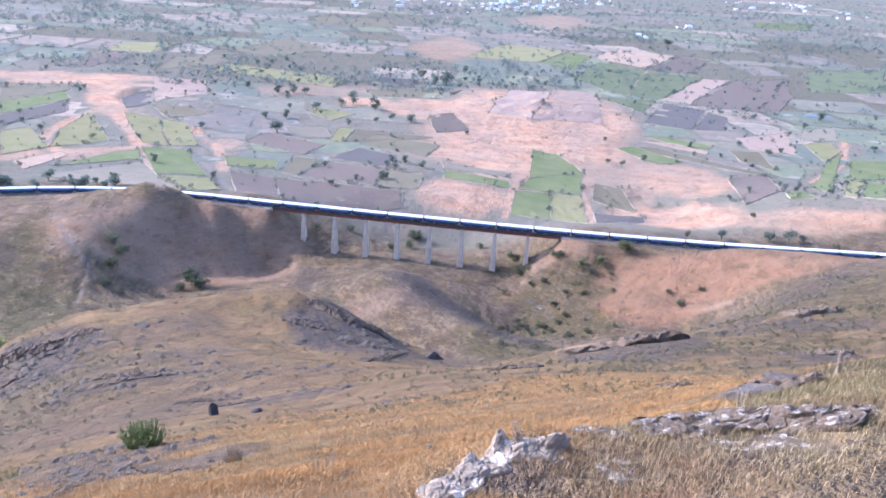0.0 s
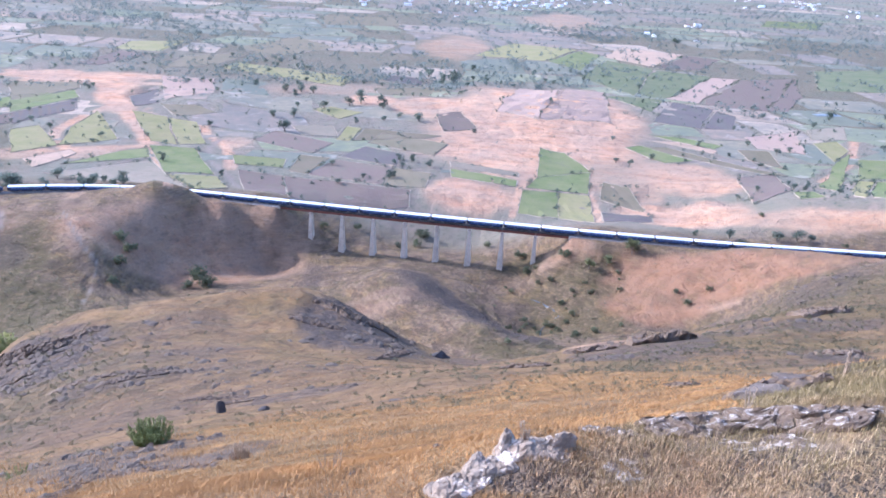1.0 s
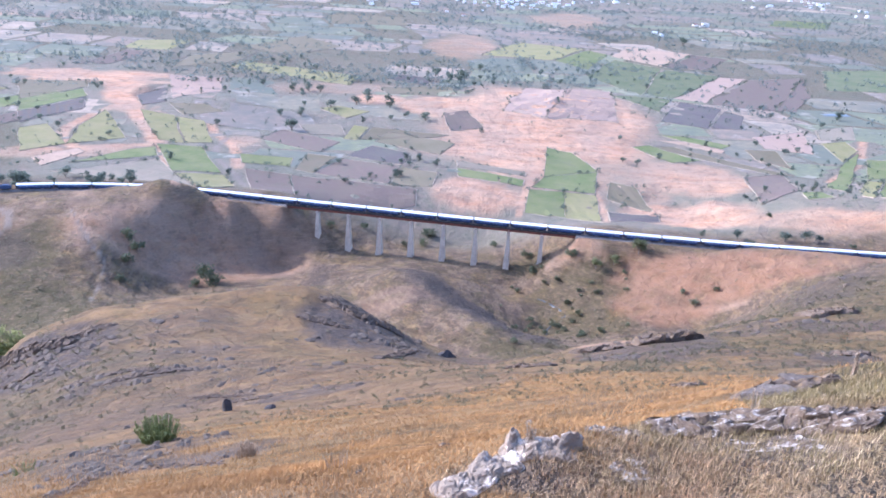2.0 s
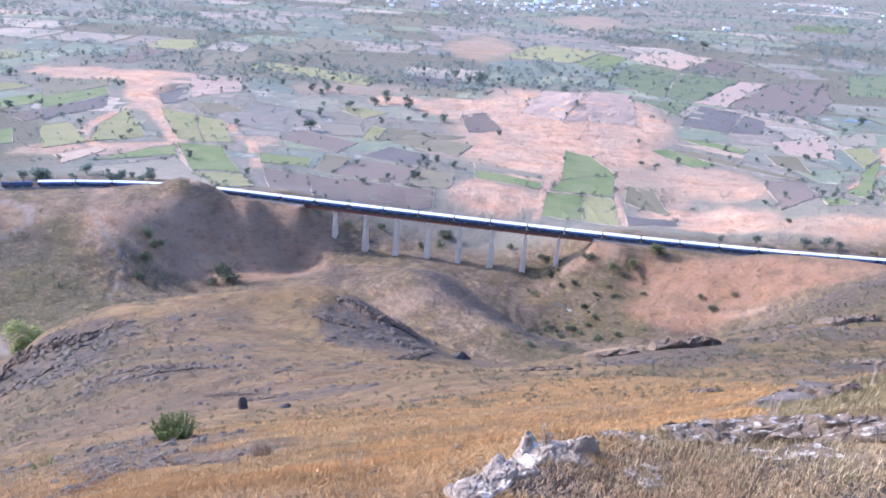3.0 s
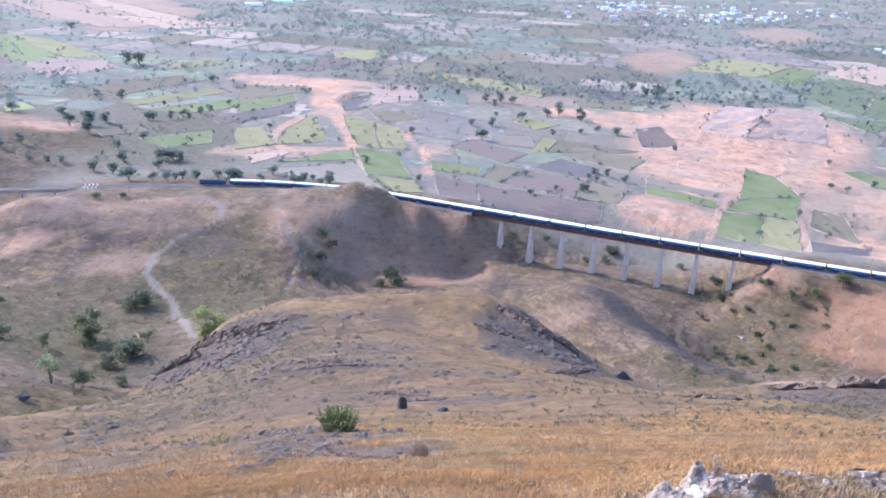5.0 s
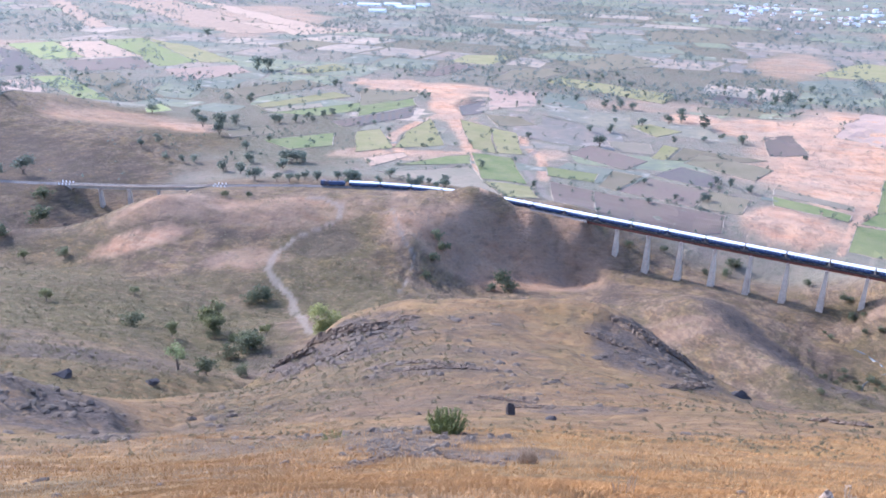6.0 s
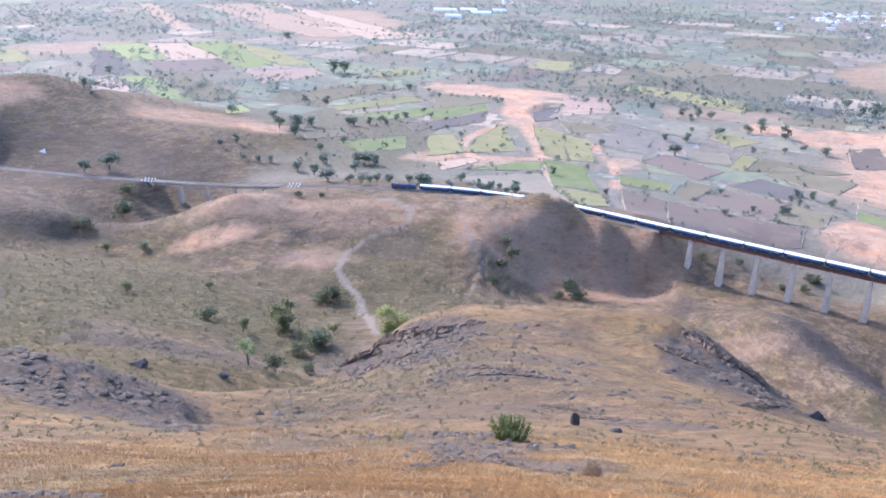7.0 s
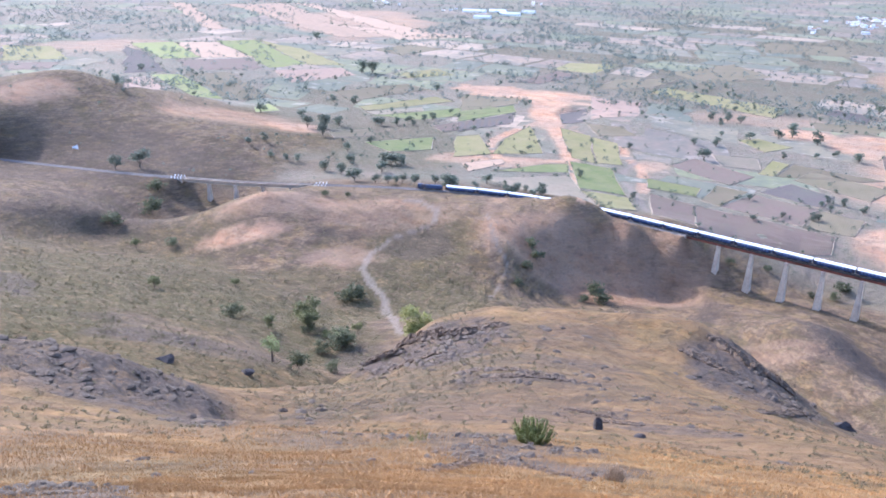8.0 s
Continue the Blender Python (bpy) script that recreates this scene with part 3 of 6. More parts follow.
# ---- the ground: one sheet from the viewer's feet to the horizon ----
def ground_material():
    m, n, l, bsdf = nodes_of("land_cover")
    where = n.new("ShaderNodeNewGeometry").outputs["Position"]
    a = n.new("ShaderNodeVertexColor")
    a.layer_name = "cover_a"
    b = n.new("ShaderNodeVertexColor")
    b.layer_name = "cover_b"
    sa = n.new("ShaderNodeSeparateColor")
    l.new(a.outputs["Color"], sa.inputs["Color"])
    sb = n.new("ShaderNodeSeparateColor")
    l.new(b.outputs["Color"], sb.inputs["Color"])
    fine = noisy(n, l, where, 0.9, 6, 0.7, 0.3, 0.7)
    mid = noisy(n, l, where, 0.11, 5, 0.65, 0.35, 0.65)
    big = noisy(n, l, where, 0.018, 4, 0.6, 0.38, 0.62)
    tuft = noisy(n, l, where, 2.2, 5, 0.7, 0.3, 0.7, stretch=(1, 1, 0.25))
    pitch = noisy(n, l, where, 0.35, 6, 0.7, 0.42, 0.60)
    spots = noisy(n, l, where, 1.3, 5, 0.7, 0.5, 0.62)
    streak = noisy(n, l, where, 0.5, 5, 0.7, 0.46, 0.62, stretch=(0.35, 0.35, 2.4))
    scrub = noisy(n, l, where, 0.22, 6, 0.75, 0.55, 0.66)
    col = mixed(n, l, fine, (0.142, 0.096, 0.056), (0.226, 0.156, 0.092))
    col = mixed(n, l, maths(n, l, "MULTIPLY", mid, 0.6), col, (0.120, 0.080, 0.056))
    col = mixed(n, l, maths(n, l, "MULTIPLY", big, 0.45), col, (0.180, 0.118, 0.080))
    col = mixed(n, l, maths(n, l, "MULTIPLY", streak, 0.5), col, (0.33, 0.225, 0.125))
    col = mixed(n, l, maths(n, l, "MULTIPLY", scrub, 0.8), col, (0.085, 0.074, 0.045))
    dim = noisy(n, l, where, 0.4, 6, 0.75, 0.52, 0.66, stretch=(0.3, 0.3, 2.0))
    col = mixed(n, l, maths(n, l, "MULTIPLY", dim, 0.7), col, (0.085, 0.064, 0.058))
    plain = mixed(n, l, mid, (0.250, 0.190, 0.140), (0.195, 0.162, 0.112))
    plain = mixed(n, l, maths(n, l, "MULTIPLY", big, 0.6), plain, (0.183, 0.173, 0.120))
    plain = mixed(n, l, maths(n, l, "MULTIPLY", scrub, 0.7), plain, (0.116, 0.120, 0.081))
    col = mixed(n, l, sb.outputs["Green"], col, plain)
    gold = mixed(n, l, tuft, (0.204, 0.102, 0.031), (0.284, 0.150, 0.048))
    gold = mixed(n, l, maths(n, l, "MULTIPLY", mid, 0.6), gold, (0.205, 0.124, 0.050))
    drift = noisy(n, l, where, 0.16, 5, 0.7, 0.44, 0.60, stretch=(0.5, 1.2, 1.5))
    gold = mixed(n, l, maths(n, l, "MULTIPLY", drift, 0.55), gold, (0.160, 0.102, 0.046))
    gold = mixed(n, l, maths(n, l, "MULTIPLY", streak, 0.4), gold, (0.140, 0.090, 0.050))
    gold = mixed(n, l, maths(n, l, "MULTIPLY", scrub, 0.55), gold, (0.100, 0.070, 0.046))
    col = mixed(n, l, sb.outputs["Red"], col, gold)
    hill = maths(n, l, "SUBTRACT", 1.0, sb.outputs["Green"], True)
    bands = noisy(n, l, where, 0.20, 7, 0.78, 0.47, 0.60, stretch=(0.30, 0.30, 2.6))
    clumps = noisy(n, l, where, 0.75, 6, 0.75, 0.50, 0.64, stretch=(0.6, 0.6, 1.6))
    straw = noisy(n, l, where, 0.13, 7, 0.78, 0.50, 0.64, stretch=(0.4, 0.4, 2.2))
    weeds = noisy(n, l, where, 0.07, 6, 0.7, 0.48, 0.60)
    patch = maths(n, l, "MULTIPLY", hill, maths(n, l, "SUBTRACT", 1.0, maths(n, l, "MULTIPLY", sb.outputs["Red"], 0.45)))
    col = mixed(n, l, maths(n, l, "MULTIPLY", maths(n, l, "MULTIPLY", weeds, 0.55), patch), col, (0.108, 0.082, 0.030))
    col = mixed(n, l, maths(n, l, "MULTIPLY", maths(n, l, "MULTIPLY", straw, 0.45), hill), col, (0.325, 0.195, 0.076))
    col = mixed(n, l, maths(n, l, "MULTIPLY", maths(n, l, "MULTIPLY", bands, 0.62), patch), col, (0.078, 0.052, 0.034))
    col = mixed(n, l, maths(n, l, "MULTIPLY", maths(n, l, "MULTIPLY", clumps, 0.42), patch), col, (0.085, 0.063, 0.038))
    green = mixed(n, l, mid, (0.062, 0.052, 0.020), (0.104, 0.084, 0.034))
    col = mixed(n, l, maths(n, l, "MULTIPLY", sa.outputs["Green"], maths(n, l, "ADD", pitch, 0.35, True)), col, green)
    earth = mixed(n, l, mid, (0.42, 0.190, 0.088), (0.55, 0.300, 0.165))
    broad = noisy(n, l, where, 0.03, 5, 0.7, 0.40, 0.60, stretch=(0.6, 1.6, 3.0))
    earth = mixed(n, l, maths(n, l, "MULTIPLY", pitch, 0.35), earth, (0.42, 0.225, 0.140))
    earth = mixed(n, l, maths(n, l, "MULTIPLY", broad, 0.55), earth, (0.62, 0.420, 0.265))
    earth = mixed(n, l, maths(n, l, "MULTIPLY", scrub, 0.5), earth, (0.23, 0.185, 0.125))
    earth = mixed(n, l, maths(n, l, "MULTIPLY", big, 0.6), earth, (0.34, 0.240, 0.170))
    gully = noisy(n, l, where, 0.16, 6, 0.75, 0.54, 0.64, stretch=(1.0, 0.6, 1.0))
    earth = mixed(n, l, maths(n, l, "MULTIPLY", gully, 0.75), earth, (0.26, 0.165, 0.108))
    col = mixed(n, l, maths(n, l, "MULTIPLY", sa.outputs["Red"], maths(n, l, "ADD", mid, 0.55, True)), col, earth)
    red = mixed(n, l, mid, (0.245, 0.116, 0.056), (0.330, 0.172, 0.094))
    red = mixed(n, l, maths(n, l, "MULTIPLY", scrub, 0.6), red, (0.160, 0.110, 0.075))
    red = mixed(n, l, maths(n, l, "MULTIPLY", broad, 0.25), red, (0.300, 0.195, 0.130))
    col = mixed(n, l, maths(n, l, "MULTIPLY", a.outputs["Alpha"], maths(n, l, "ADD", mid, 0.5, True)), col, red)
    path = mixed(n, l, fine, (0.215, 0.168, 0.128), (0.290, 0.230, 0.178))
    col = mixed(n, l, maths(n, l, "MULTIPLY", sb.outputs["Blue"], 0.8), col, path)
    rock = mixed(n, l, fine, (0.045, 0.034, 0.028), (0.120, 0.088, 0.068))
    rock = mixed(n, l, maths(n, l, "MULTIPLY", spots, 0.35), rock, (0.20, 0.150, 0.105))
    col = mixed(n, l, maths(n, l, "MULTIPLY", sa.outputs["Blue"], maths(n, l, "ADD", pitch, 0.58, True)), col, rock)
    l.new(col, bsdf.inputs["Base Color"])
    bsdf.inputs["Roughness"].default_value = 0.95
    bsdf.inputs["Specular IOR Level"].default_value = 0.15
    h = maths(n, l, "ADD", maths(n, l, "MULTIPLY", fine, 0.3), maths(n, l, "ADD", maths(n, l, "MULTIPLY", pitch, 0.9), maths(n, l, "MULTIPLY", mid, 1.6)))
    h = maths(n, l, "MULTIPLY", h, maths(n, l, "SUBTRACT", 1.0, maths(n, l, "MULTIPLY", sb.outputs["Red"], 0.75)))
    h = maths(n, l, "ADD", h, maths(n, l, "MULTIPLY", clumps, 0.5))
    bumped(n, l, bsdf, h, 0.7, 0.7)
    return m


def build_ground():
    az = np.radians(np.concatenate([np.arange(-180, -72, 3), np.arange(-72, 42, 0.17), np.arange(42, 180, 3)]))
    ring = np.concatenate([1.2 * np.exp(np.arange(0, math.log(5200 / 1.2), 0.011)), [6000, 7500, 9500, 12000]])
    na, nr = len(az), len(ring)
    x = (ring[:, None] * np.sin(az)).ravel()
    y = (ring[:, None] * np.cos(az)).ravel()
    z = height(x, y)
    co = np.vstack([[[0, 0, float(height(np.array([0.0]), np.array([0.0]))[0])]], np.column_stack([x, y, z])])
    i = np.arange(nr - 1)[:, None] * na
    j = np.arange(na)
    k = (j + 1) % na
    quads = np.stack([1 + i + j, 1 + i + k, 1 + i + na + k, 1 + i + na + j], -1).reshape(-1, 4)
    tris = np.column_stack([np.zeros(na, int), 1 + k, 1 + j])
    me = bpy.data.meshes.new("ground")
    me.vertices.add(len(co))
    me.vertices.foreach_set("co", co.astype(np.float32).ravel())
    loops = np.concatenate([tris.ravel(), quads.ravel()])
    me.loops.add(len(loops))
    me.loops.foreach_set("vertex_index", loops.astype(np.int32))
    starts = np.concatenate([np.arange(na) * 3, na * 3 + np.arange(len(quads)) * 4])
    me.polygons.add(len(starts))
    me.polygons.foreach_set("loop_start", starts.astype(np.int32))
    me.polygons.foreach_set("use_smooth", np.ones(len(starts), bool))
    me.update(calc_edges=True)
    x, y, r = co[:, 0], co[:, 1], np.hypot(co[:, 0], co[:, 1])
    flat = smooth(14, 60, y - np.interp(x, RAIL[:, 0], RAIL[:, 1]) + 6 * fbm(x, y, 20, 3, 51)) * smooth(380, 470, r)
    flat = flat * smooth(0.85, 1.25, np.hypot((x + 650) / 190, (y - 480) / 170) + 0.3 * fbm(x, y, 60, 3, 52))
    for layer, kinds in (("cover_a", ("earth", "green", "rock", "red")), ("cover_b", ("gold", "", "path"))):
        at = me.color_attributes.new(layer, "FLOAT_COLOR", "POINT")
        v = np.ones((len(co), 4), np.float32)
        for c, kind in enumerate(kinds):
            v[:, c] = amount_of(kind, x, y) if kind else flat
            if kind == "gold":
                # golden grass near the viewer; greyer ground beyond partly stands in for haze
                turf = 0.62 * (1 - smooth(170, 270, r - 30 * fbm(x, y, 40, 3, 53)))
                v[:, c] = np.maximum(v[:, c], turf) * (1 - amount_of("brow", x, y))
        at.data.foreach_set("color", v.ravel())
    me.materials.append(ground_material())
    return tagged(new("ground", me), "dry grassy hills falling to a wide farmed plain", "ground", kind="structure")


build_ground()


# ---- railway: formation, rails, two bridges ----
def strip(bm, s0, s1, outline, step=6.0, z=RAIL_Z):
    """Sweep a closed (across, up) outline along the line between two chainages."""
    n = max(2, int((s1 - s0) / step))
    prev = None
    for k in range(n + 1):
        s = s0 + (s1 - s0) * k / n
        x, y = rail_at(s)
        t = radians(rail_turn(s))
        ring = [bm.verts.new((x - math.sin(t) * a, y + math.cos(t) * a, z + u)) for a, u in outline]
        if prev:
            for i in range(len(ring)):
                j = (i + 1) % len(ring)
                bm.faces.new((prev[i], prev[j], ring[j], ring[i]))
        else:
            bm.faces.new(ring[::-1])
        prev = ring
    bm.faces.new(prev)
    return bm


def railway():
    track = thing("railway_track", Matrix(), "single railway track on a low stone ballast bed", "railway track", kind="structure")
    s0, s1 = rail_s(-880), rail_s(640)
    ends = [s0, *[s for a, b in reversed(SPAN) for s in (a, b)], s1]
    for a, b in zip(ends[::2], ends[1::2]):
        part("ballast_bed", strip(bmesh.new(), a, b, [(-3.2, -1.0), (-1.7, -0.22), (1.7, -0.22), (3.2, -1.0)]), BALLAST, track)
    for side in (-0.84, 0.84):
        part("rail", strip(bmesh.new(), s0, s1, [(side - 0.07, -0.24), (side - 0.04, 0), (side + 0.04, 0), (side + 0.07, -0.24)]), RAIL_STEEL, track)


railway()


def rail_pose(s, z=RAIL_Z):
    x, y = rail_at(s)
    return pose(float(x), float(y), z, 0, 0, rail_turn(s))


def bridge(span, spacing, label, steel=True):
    s0, s1 = span
    b = thing("railway_viaduct" if steel else "railway_bridge", Matrix(), label, "bridge", kind="structure")
    piers = int(round((s1 - s0) / spacing)) - 1
    step = (s1 - s0) / (piers + 1)
    mat = RUST_STEEL if steel else CONCRETE
    deep = 2.45 if steel else 3.2
    first = None
    for k in range(piers + 1):
        a, c = s0 + step * k + 0.12, s0 + step * (k + 1) - 0.12
        for side in (-0.95, 0.95):
            g = bmesh.new()
            strip(g, a, c, [(side - 0.22, -deep), (side + 0.22, -deep), (side + 0.22, 0.1 - deep), (side + 0.04, 0.1 - deep), (side + 0.04, -0.62), (side + 0.22, -0.62), (side + 0.22, -0.52), (side - 0.22, -0.52), (side - 0.22, -0.62), (side - 0.04, -0.62), (side - 0.04, 0.1 - deep), (side - 0.22, 0.1 - deep)], step=30)
            if steel:
                for q in range(1, 12):
                    s = a + (c - a) * q / 12
                    x, y = rail_at(s)
                    t = radians(rail_turn(s))
                    for e in (-0.13, 0.13):
                        o = side + e
                        cx, cy = x - math.sin(t) * o, y + math.cos(t) * o
                        v = bmesh.ops.create_cube(g, size=1, matrix=Matrix.Translation((cx, cy, RAIL_Z - 1.48)) @ Matrix.Rotation(t, 4, "Z") @ Matrix.Diagonal((0.08, 0.17, 1.7, 1)))
            part("girder", g, mat, b)
        part("deck", strip(bmesh.new(), a, c, [(-1.6, -0.50), (1.6, -0.50), (1.6, -0.26), (-1.6, -0.26)], step=30), DARK_STEEL if steel else CONCRETE, b)
    for side in (-2.1, 2.1):
        w = bmesh.new()
        strip(w, s0, s1, [(side - 0.45, -0.50), (side + 0.45, -0.50), (side + 0.45, -0.42), (side - 0.45, -0.42)])
        part("walkway", w, DARK_STEEL if steel else CONCRETE, b)
        h = bmesh.new()
        e = side * 1.2
        strip(h, s0, s1, [(e - 0.03, 0.55), (e + 0.03, 0.55), (e + 0.03, 0.61), (e - 0.03, 0.61)])
        strip(h, s0, s1, [(e - 0.03, 0.10), (e + 0.03, 0.10), (e + 0.03, 0.15), (e - 0.03, 0.15)])
        n = int((s1 - s0) / 2.5)
        for k in range(n + 1):
            m = rail_pose(s0 + (s1 - s0) * k / n)
            bmesh.ops.create_cube(h, size=1, matrix=m @ Matrix.Translation((0, e, 0.07)) @ Matrix.Diagonal((0.06, 0.06, 1.1, 1)))
        part("handrail", h, DARK_STEEL, b)
    for k in range(1, piers + 1):
        m = rail_pose(s0 + step * k)
        base = float(height(np.array([m.translation.x]), np.array([m.translation.y]))[0]) - 2.0
        up = RAIL_Z - deep - 0.95
        g = bmesh.new()
        grow = (up - base) * 0.048
        tapered(g, base, up, (0.75 + grow, 1.7 + grow), (0.75, 1.7))
        p = part("pier", g, CONCRETE, b)
        p.matrix_basis = pose(m.translation.x, m.translation.y, 0, 0, 0, rail_turn(s0 + step * k))
        cap = part("pier_cap", boxed(-1.05, 1.05, -2.1, 2.1, up, up + 0.88, 0.08), CONCRETE, p)
    for s, out in ((s0, -1), (s1, 1)):
        m = rail_pose(s)
        g = boxed(-0.2 if out > 0 else -5.0, 5.0 if out > 0 else 0.2, -2.6, 2.6, -9.0, -0.55, 0.1)
        a = part("abutment", g, CONCRETE, b)
        a.matrix_basis = m
    return b


bridge(SPAN[0], 20.8, "tall railway viaduct, red steel girders on tapered concrete piers")
bridge(SPAN[1], 20.5, "low concrete railway bridge over a gully", steel=False)


# white-painted guard posts at the ends of the low bridge
def guard_post(m):
    t = thing("guard_post", m, "white-painted post beside the track at the bridge end", "post", "guard posts of the bridge")
    part("post", boxed(-0.25, 0.25, -0.25, 0.25, -0.9, 0.45, 0.05), ROOF_WHITE, t)
    part("cap", boxed(-0.34, 0.34, -0.34, 0.34, 0.45, 0.6, 0.04), ROOF_WHITE, t)
    return t


first_post = None
for at in (SPAN[1][0] - 4, SPAN[1][1] + 2):
    for k in range(4):
        for side in (-3.0, 3.0):
            m = rail_pose(at + 2.6 * k - 4) @ pose(0, side, 0)
            if first_post is None:
                first_post = guard_post(m)
            else:
                copy_thing(first_post, m)


# ---- the train ----
def coach_section(half, low, eave, top, n=7):
    pts = [(-half, low), (-half, eave)]
    for k in range(1, n):
        a = math.pi * k / n
        pts.append((-half * math.cos(a), eave + (top - eave) * math.sin(a) ** 0.8))
    return pts + [(half, eave), (half, low)]


def bogie(parent, x):
    g = bmesh.new()
    box(g, -1.9, 1.9, -1.15, -0.95, 0.35, 0.75)
    box(g, -1.9, 1.9, 0.95, 1.15, 0.35, 0.75)
    box(g, -0.4, 0.4, -1.1, 1.1, 0.4, 0.9)
    o = part("bogie", g, DARK_STEEL, parent)
    o.matrix_basis = pose(x, 0, 0)
    for k in (-1.4, 1.4):
        for side in (-0.84, 0.84):
            w = bmesh.new()
            bmesh.ops.create_cone(w, cap_ends=True, segments=14, radius1=0.46, radius2=0.46, depth=0.13, matrix=Matrix.Translation((k, side, 0.47)) @ Matrix.Rotation(math.pi / 2, 4, "X"))
            part("wheel", w, DARK_STEEL, o)


def make_coach(m, label):
    c = thing("railway_coach", m, label, "railway coach", "coaches of the train")
    part("body", prism(bmesh.new(), [(-1.62, 1.05), (-1.62, 3.12), (1.62, 3.12), (1.62, 1.05)], -11.1, 11.1), COACH_BLUE, c)
    eave = [(y, z) for y, z in coach_section(1.66, 3.1, 3.22, 4.08) if z > 3.05]
    part("roof", prism(bmesh.new(), eave, -11.15, 11.15), ROOF_WHITE, c, "dusty white roof")
    pane = None
    for k in range(10):
        for side in (-1, 1):
            x = -8.6 + k * 1.91
            if pane is None:
                pane = part("window", boxed(-0.52, 0.52, -0.03, 0.03, -0.36, 0.36, 0.02), PANE_PALE, c)
                pane.matrix_basis = pose(x, side * 1.635, 2.45)
            else:
                shared("window", pane, pose(x, side * 1.635, 2.45), c)
    door = None
    for x in (-10.3, 10.3):
        for side in (-1, 1):
            if door is None:
                door = part("door", boxed(-0.38, 0.38, -0.02, 0.02, 0, 1.9, 0.01), DARK_STEEL, c)
                door.matrix_basis = pose(x, side * 1.63, 1.1)
            else:
                shared("door", door, pose(x, side * 1.63, 1.1), c)
    vent = None
    for x in (-8, -4, 0, 4, 8):
        if vent is None:
            vent = part("roof_vent", boxed(-0.3, 0.3, -0.25, 0.25, 3.98, 4.2, 0.05), ROOF_WHITE, c)
            vent.matrix_basis = pose(x, 0, 0)
        else:
            shared("roof_vent", vent, pose(x, 0, 0), c)
    part("underframe", boxed(-10.6, 10.6, -1.3, 1.3, 0.8, 1.04), DARK_STEEL, c)
    part("battery_box", boxed(-3.2, 3.2, -1.35, 1.35, 0.35, 0.8, 0.05), DARK_STEEL, c)
    part("gangway", boxed(-11.72, -11.1, -0.75, 0.75, 1.0, 3.3), DARK_STEEL, c)
    for x in (-7.4, 7.4):
        bogie(c, x)
    return c


def make_locomotive(m):
    c = thing("locomotive", m, "dark blue diesel locomotive at the head of the train", "locomotive")
    part("body", prism(bmesh.new(), coach_section(1.35, 1.2, 3.3, 3.75), -8.4, 6.2), LOCO_PAINT, c)
    part("cab", prism(bmesh.new(), coach_section(1.58, 1.2, 3.7, 4.15), 5.2, 8.4), LOCO_PAINT, c)
    part("nose", boxed(-9.7, -8.35, -1.3, 1.3, 1.2, 2.9, 0.2), LOCO_PAINT, c)
    part("running_board", boxed(-9.8, 9.2, -1.55, 1.55, 1.0, 1.18), DARK_STEEL, c)
    part("fuel_tank", boxed(-2.4, 2.4, -1.4, 1.4, 0.3, 0.98, 0.1), DARK_STEEL, c)
    for x in (-4, 0, 3):
        o = part("roof_fan", bmesh.new(), DARK_STEEL, c)
        g = bmesh.new()
        bmesh.ops.create_cone(g, cap_ends=True, segments=16, radius1=0.75, radius2=0.7, depth=0.25, matrix=Matrix.Translation((x, 0, 3.84)))
        g.to_mesh(o.data)
        g.free()
    for side in (-1, 1):
        part("cab_window", boxed(5.9, 7.7, side * 1.6 - 0.03, side * 1.6 + 0.03, 2.7, 3.4), PANE_PALE, c)
    for x in (-6.2, 6.2):
        bogie(c, x)
    return c


COACH = 23.4
FRONT = rail_s(-172.0) - 27.0
first_coach = None
HEAD_COACHES = 5
for k in range(-HEAD_COACHES, 21):
    m = rail_pose(FRONT + COACH * (k + 0.5))
    if k == -HEAD_COACHES:
        make_locomotive(rail_pose(FRONT + COACH * k + 11.0) @ pose(0, 0, 0, 0, 0, 180))
    elif first_coach is None:
        first_coach = make_coach(m, "blue passenger coach with a white roof, standing in the train")
    else:
        copy_thing(first_coach, m)


# ---- fields of the plain ----
def crop_material(name, one, two, three, rows=0.0, spread=0.12):
    m, n, l, bsdf = nodes_of(name)
    where = n.new("ShaderNodeNewGeometry").outputs["Position"]
    fine = noisy(n, l, where, 0.35, 6, 0.75, 0.34, 0.66)
    big = noisy(n, l, where, 0.035, 5, 0.65, 0.38, 0.62)
    weeds = noisy(n, l, where, 0.10, 6, 0.75, 0.53, 0.66)
    col = mixed(n, l, fine, one, two)
    col = mixed(n, l, maths(n, l, "MULTIPLY", big, 0.8), col, three)
    col = mixed(n, l, maths(n, l, "MULTIPLY", weeds, 0.5), col, (0.150, 0.140, 0.090))
    h = fine
    if rows:
        w = n.new("ShaderNodeTexWave")
        w.inputs["Scale"].default_value, w.inputs["Distortion"].default_value = rows, 1.5
        l.new(where, w.inputs["Vector"])
        col = mixed(n, l, maths(n, l, "MULTIPLY", w.outputs["Fac"], 0.22), col, three)
        h = w.outputs["Fac"]
    tone = n.new("ShaderNodeMapRange")
    tone.inputs["To Min"].default_value, tone.inputs["To Max"].default_value = 1 - spread, 1 + spread
    l.new(n.new("ShaderNodeObjectInfo").outputs["Random"], tone.inputs["Value"])
    hsv = n.new("ShaderNodeHueSaturation")
    l.new(tone.outputs["Result"], hsv.inputs["Value"])
    l.new(col, hsv.inputs["Color"])
    l.new(hsv.outputs["Color"], bsdf.inputs["Base Color"])
    bsdf.inputs["Roughness"].default_value = 0.95
    bsdf.inputs["Specular IOR Level"].default_value = 0.1
    bumped(n, l, bsdf, h, 0.4, 0.25)
    return m


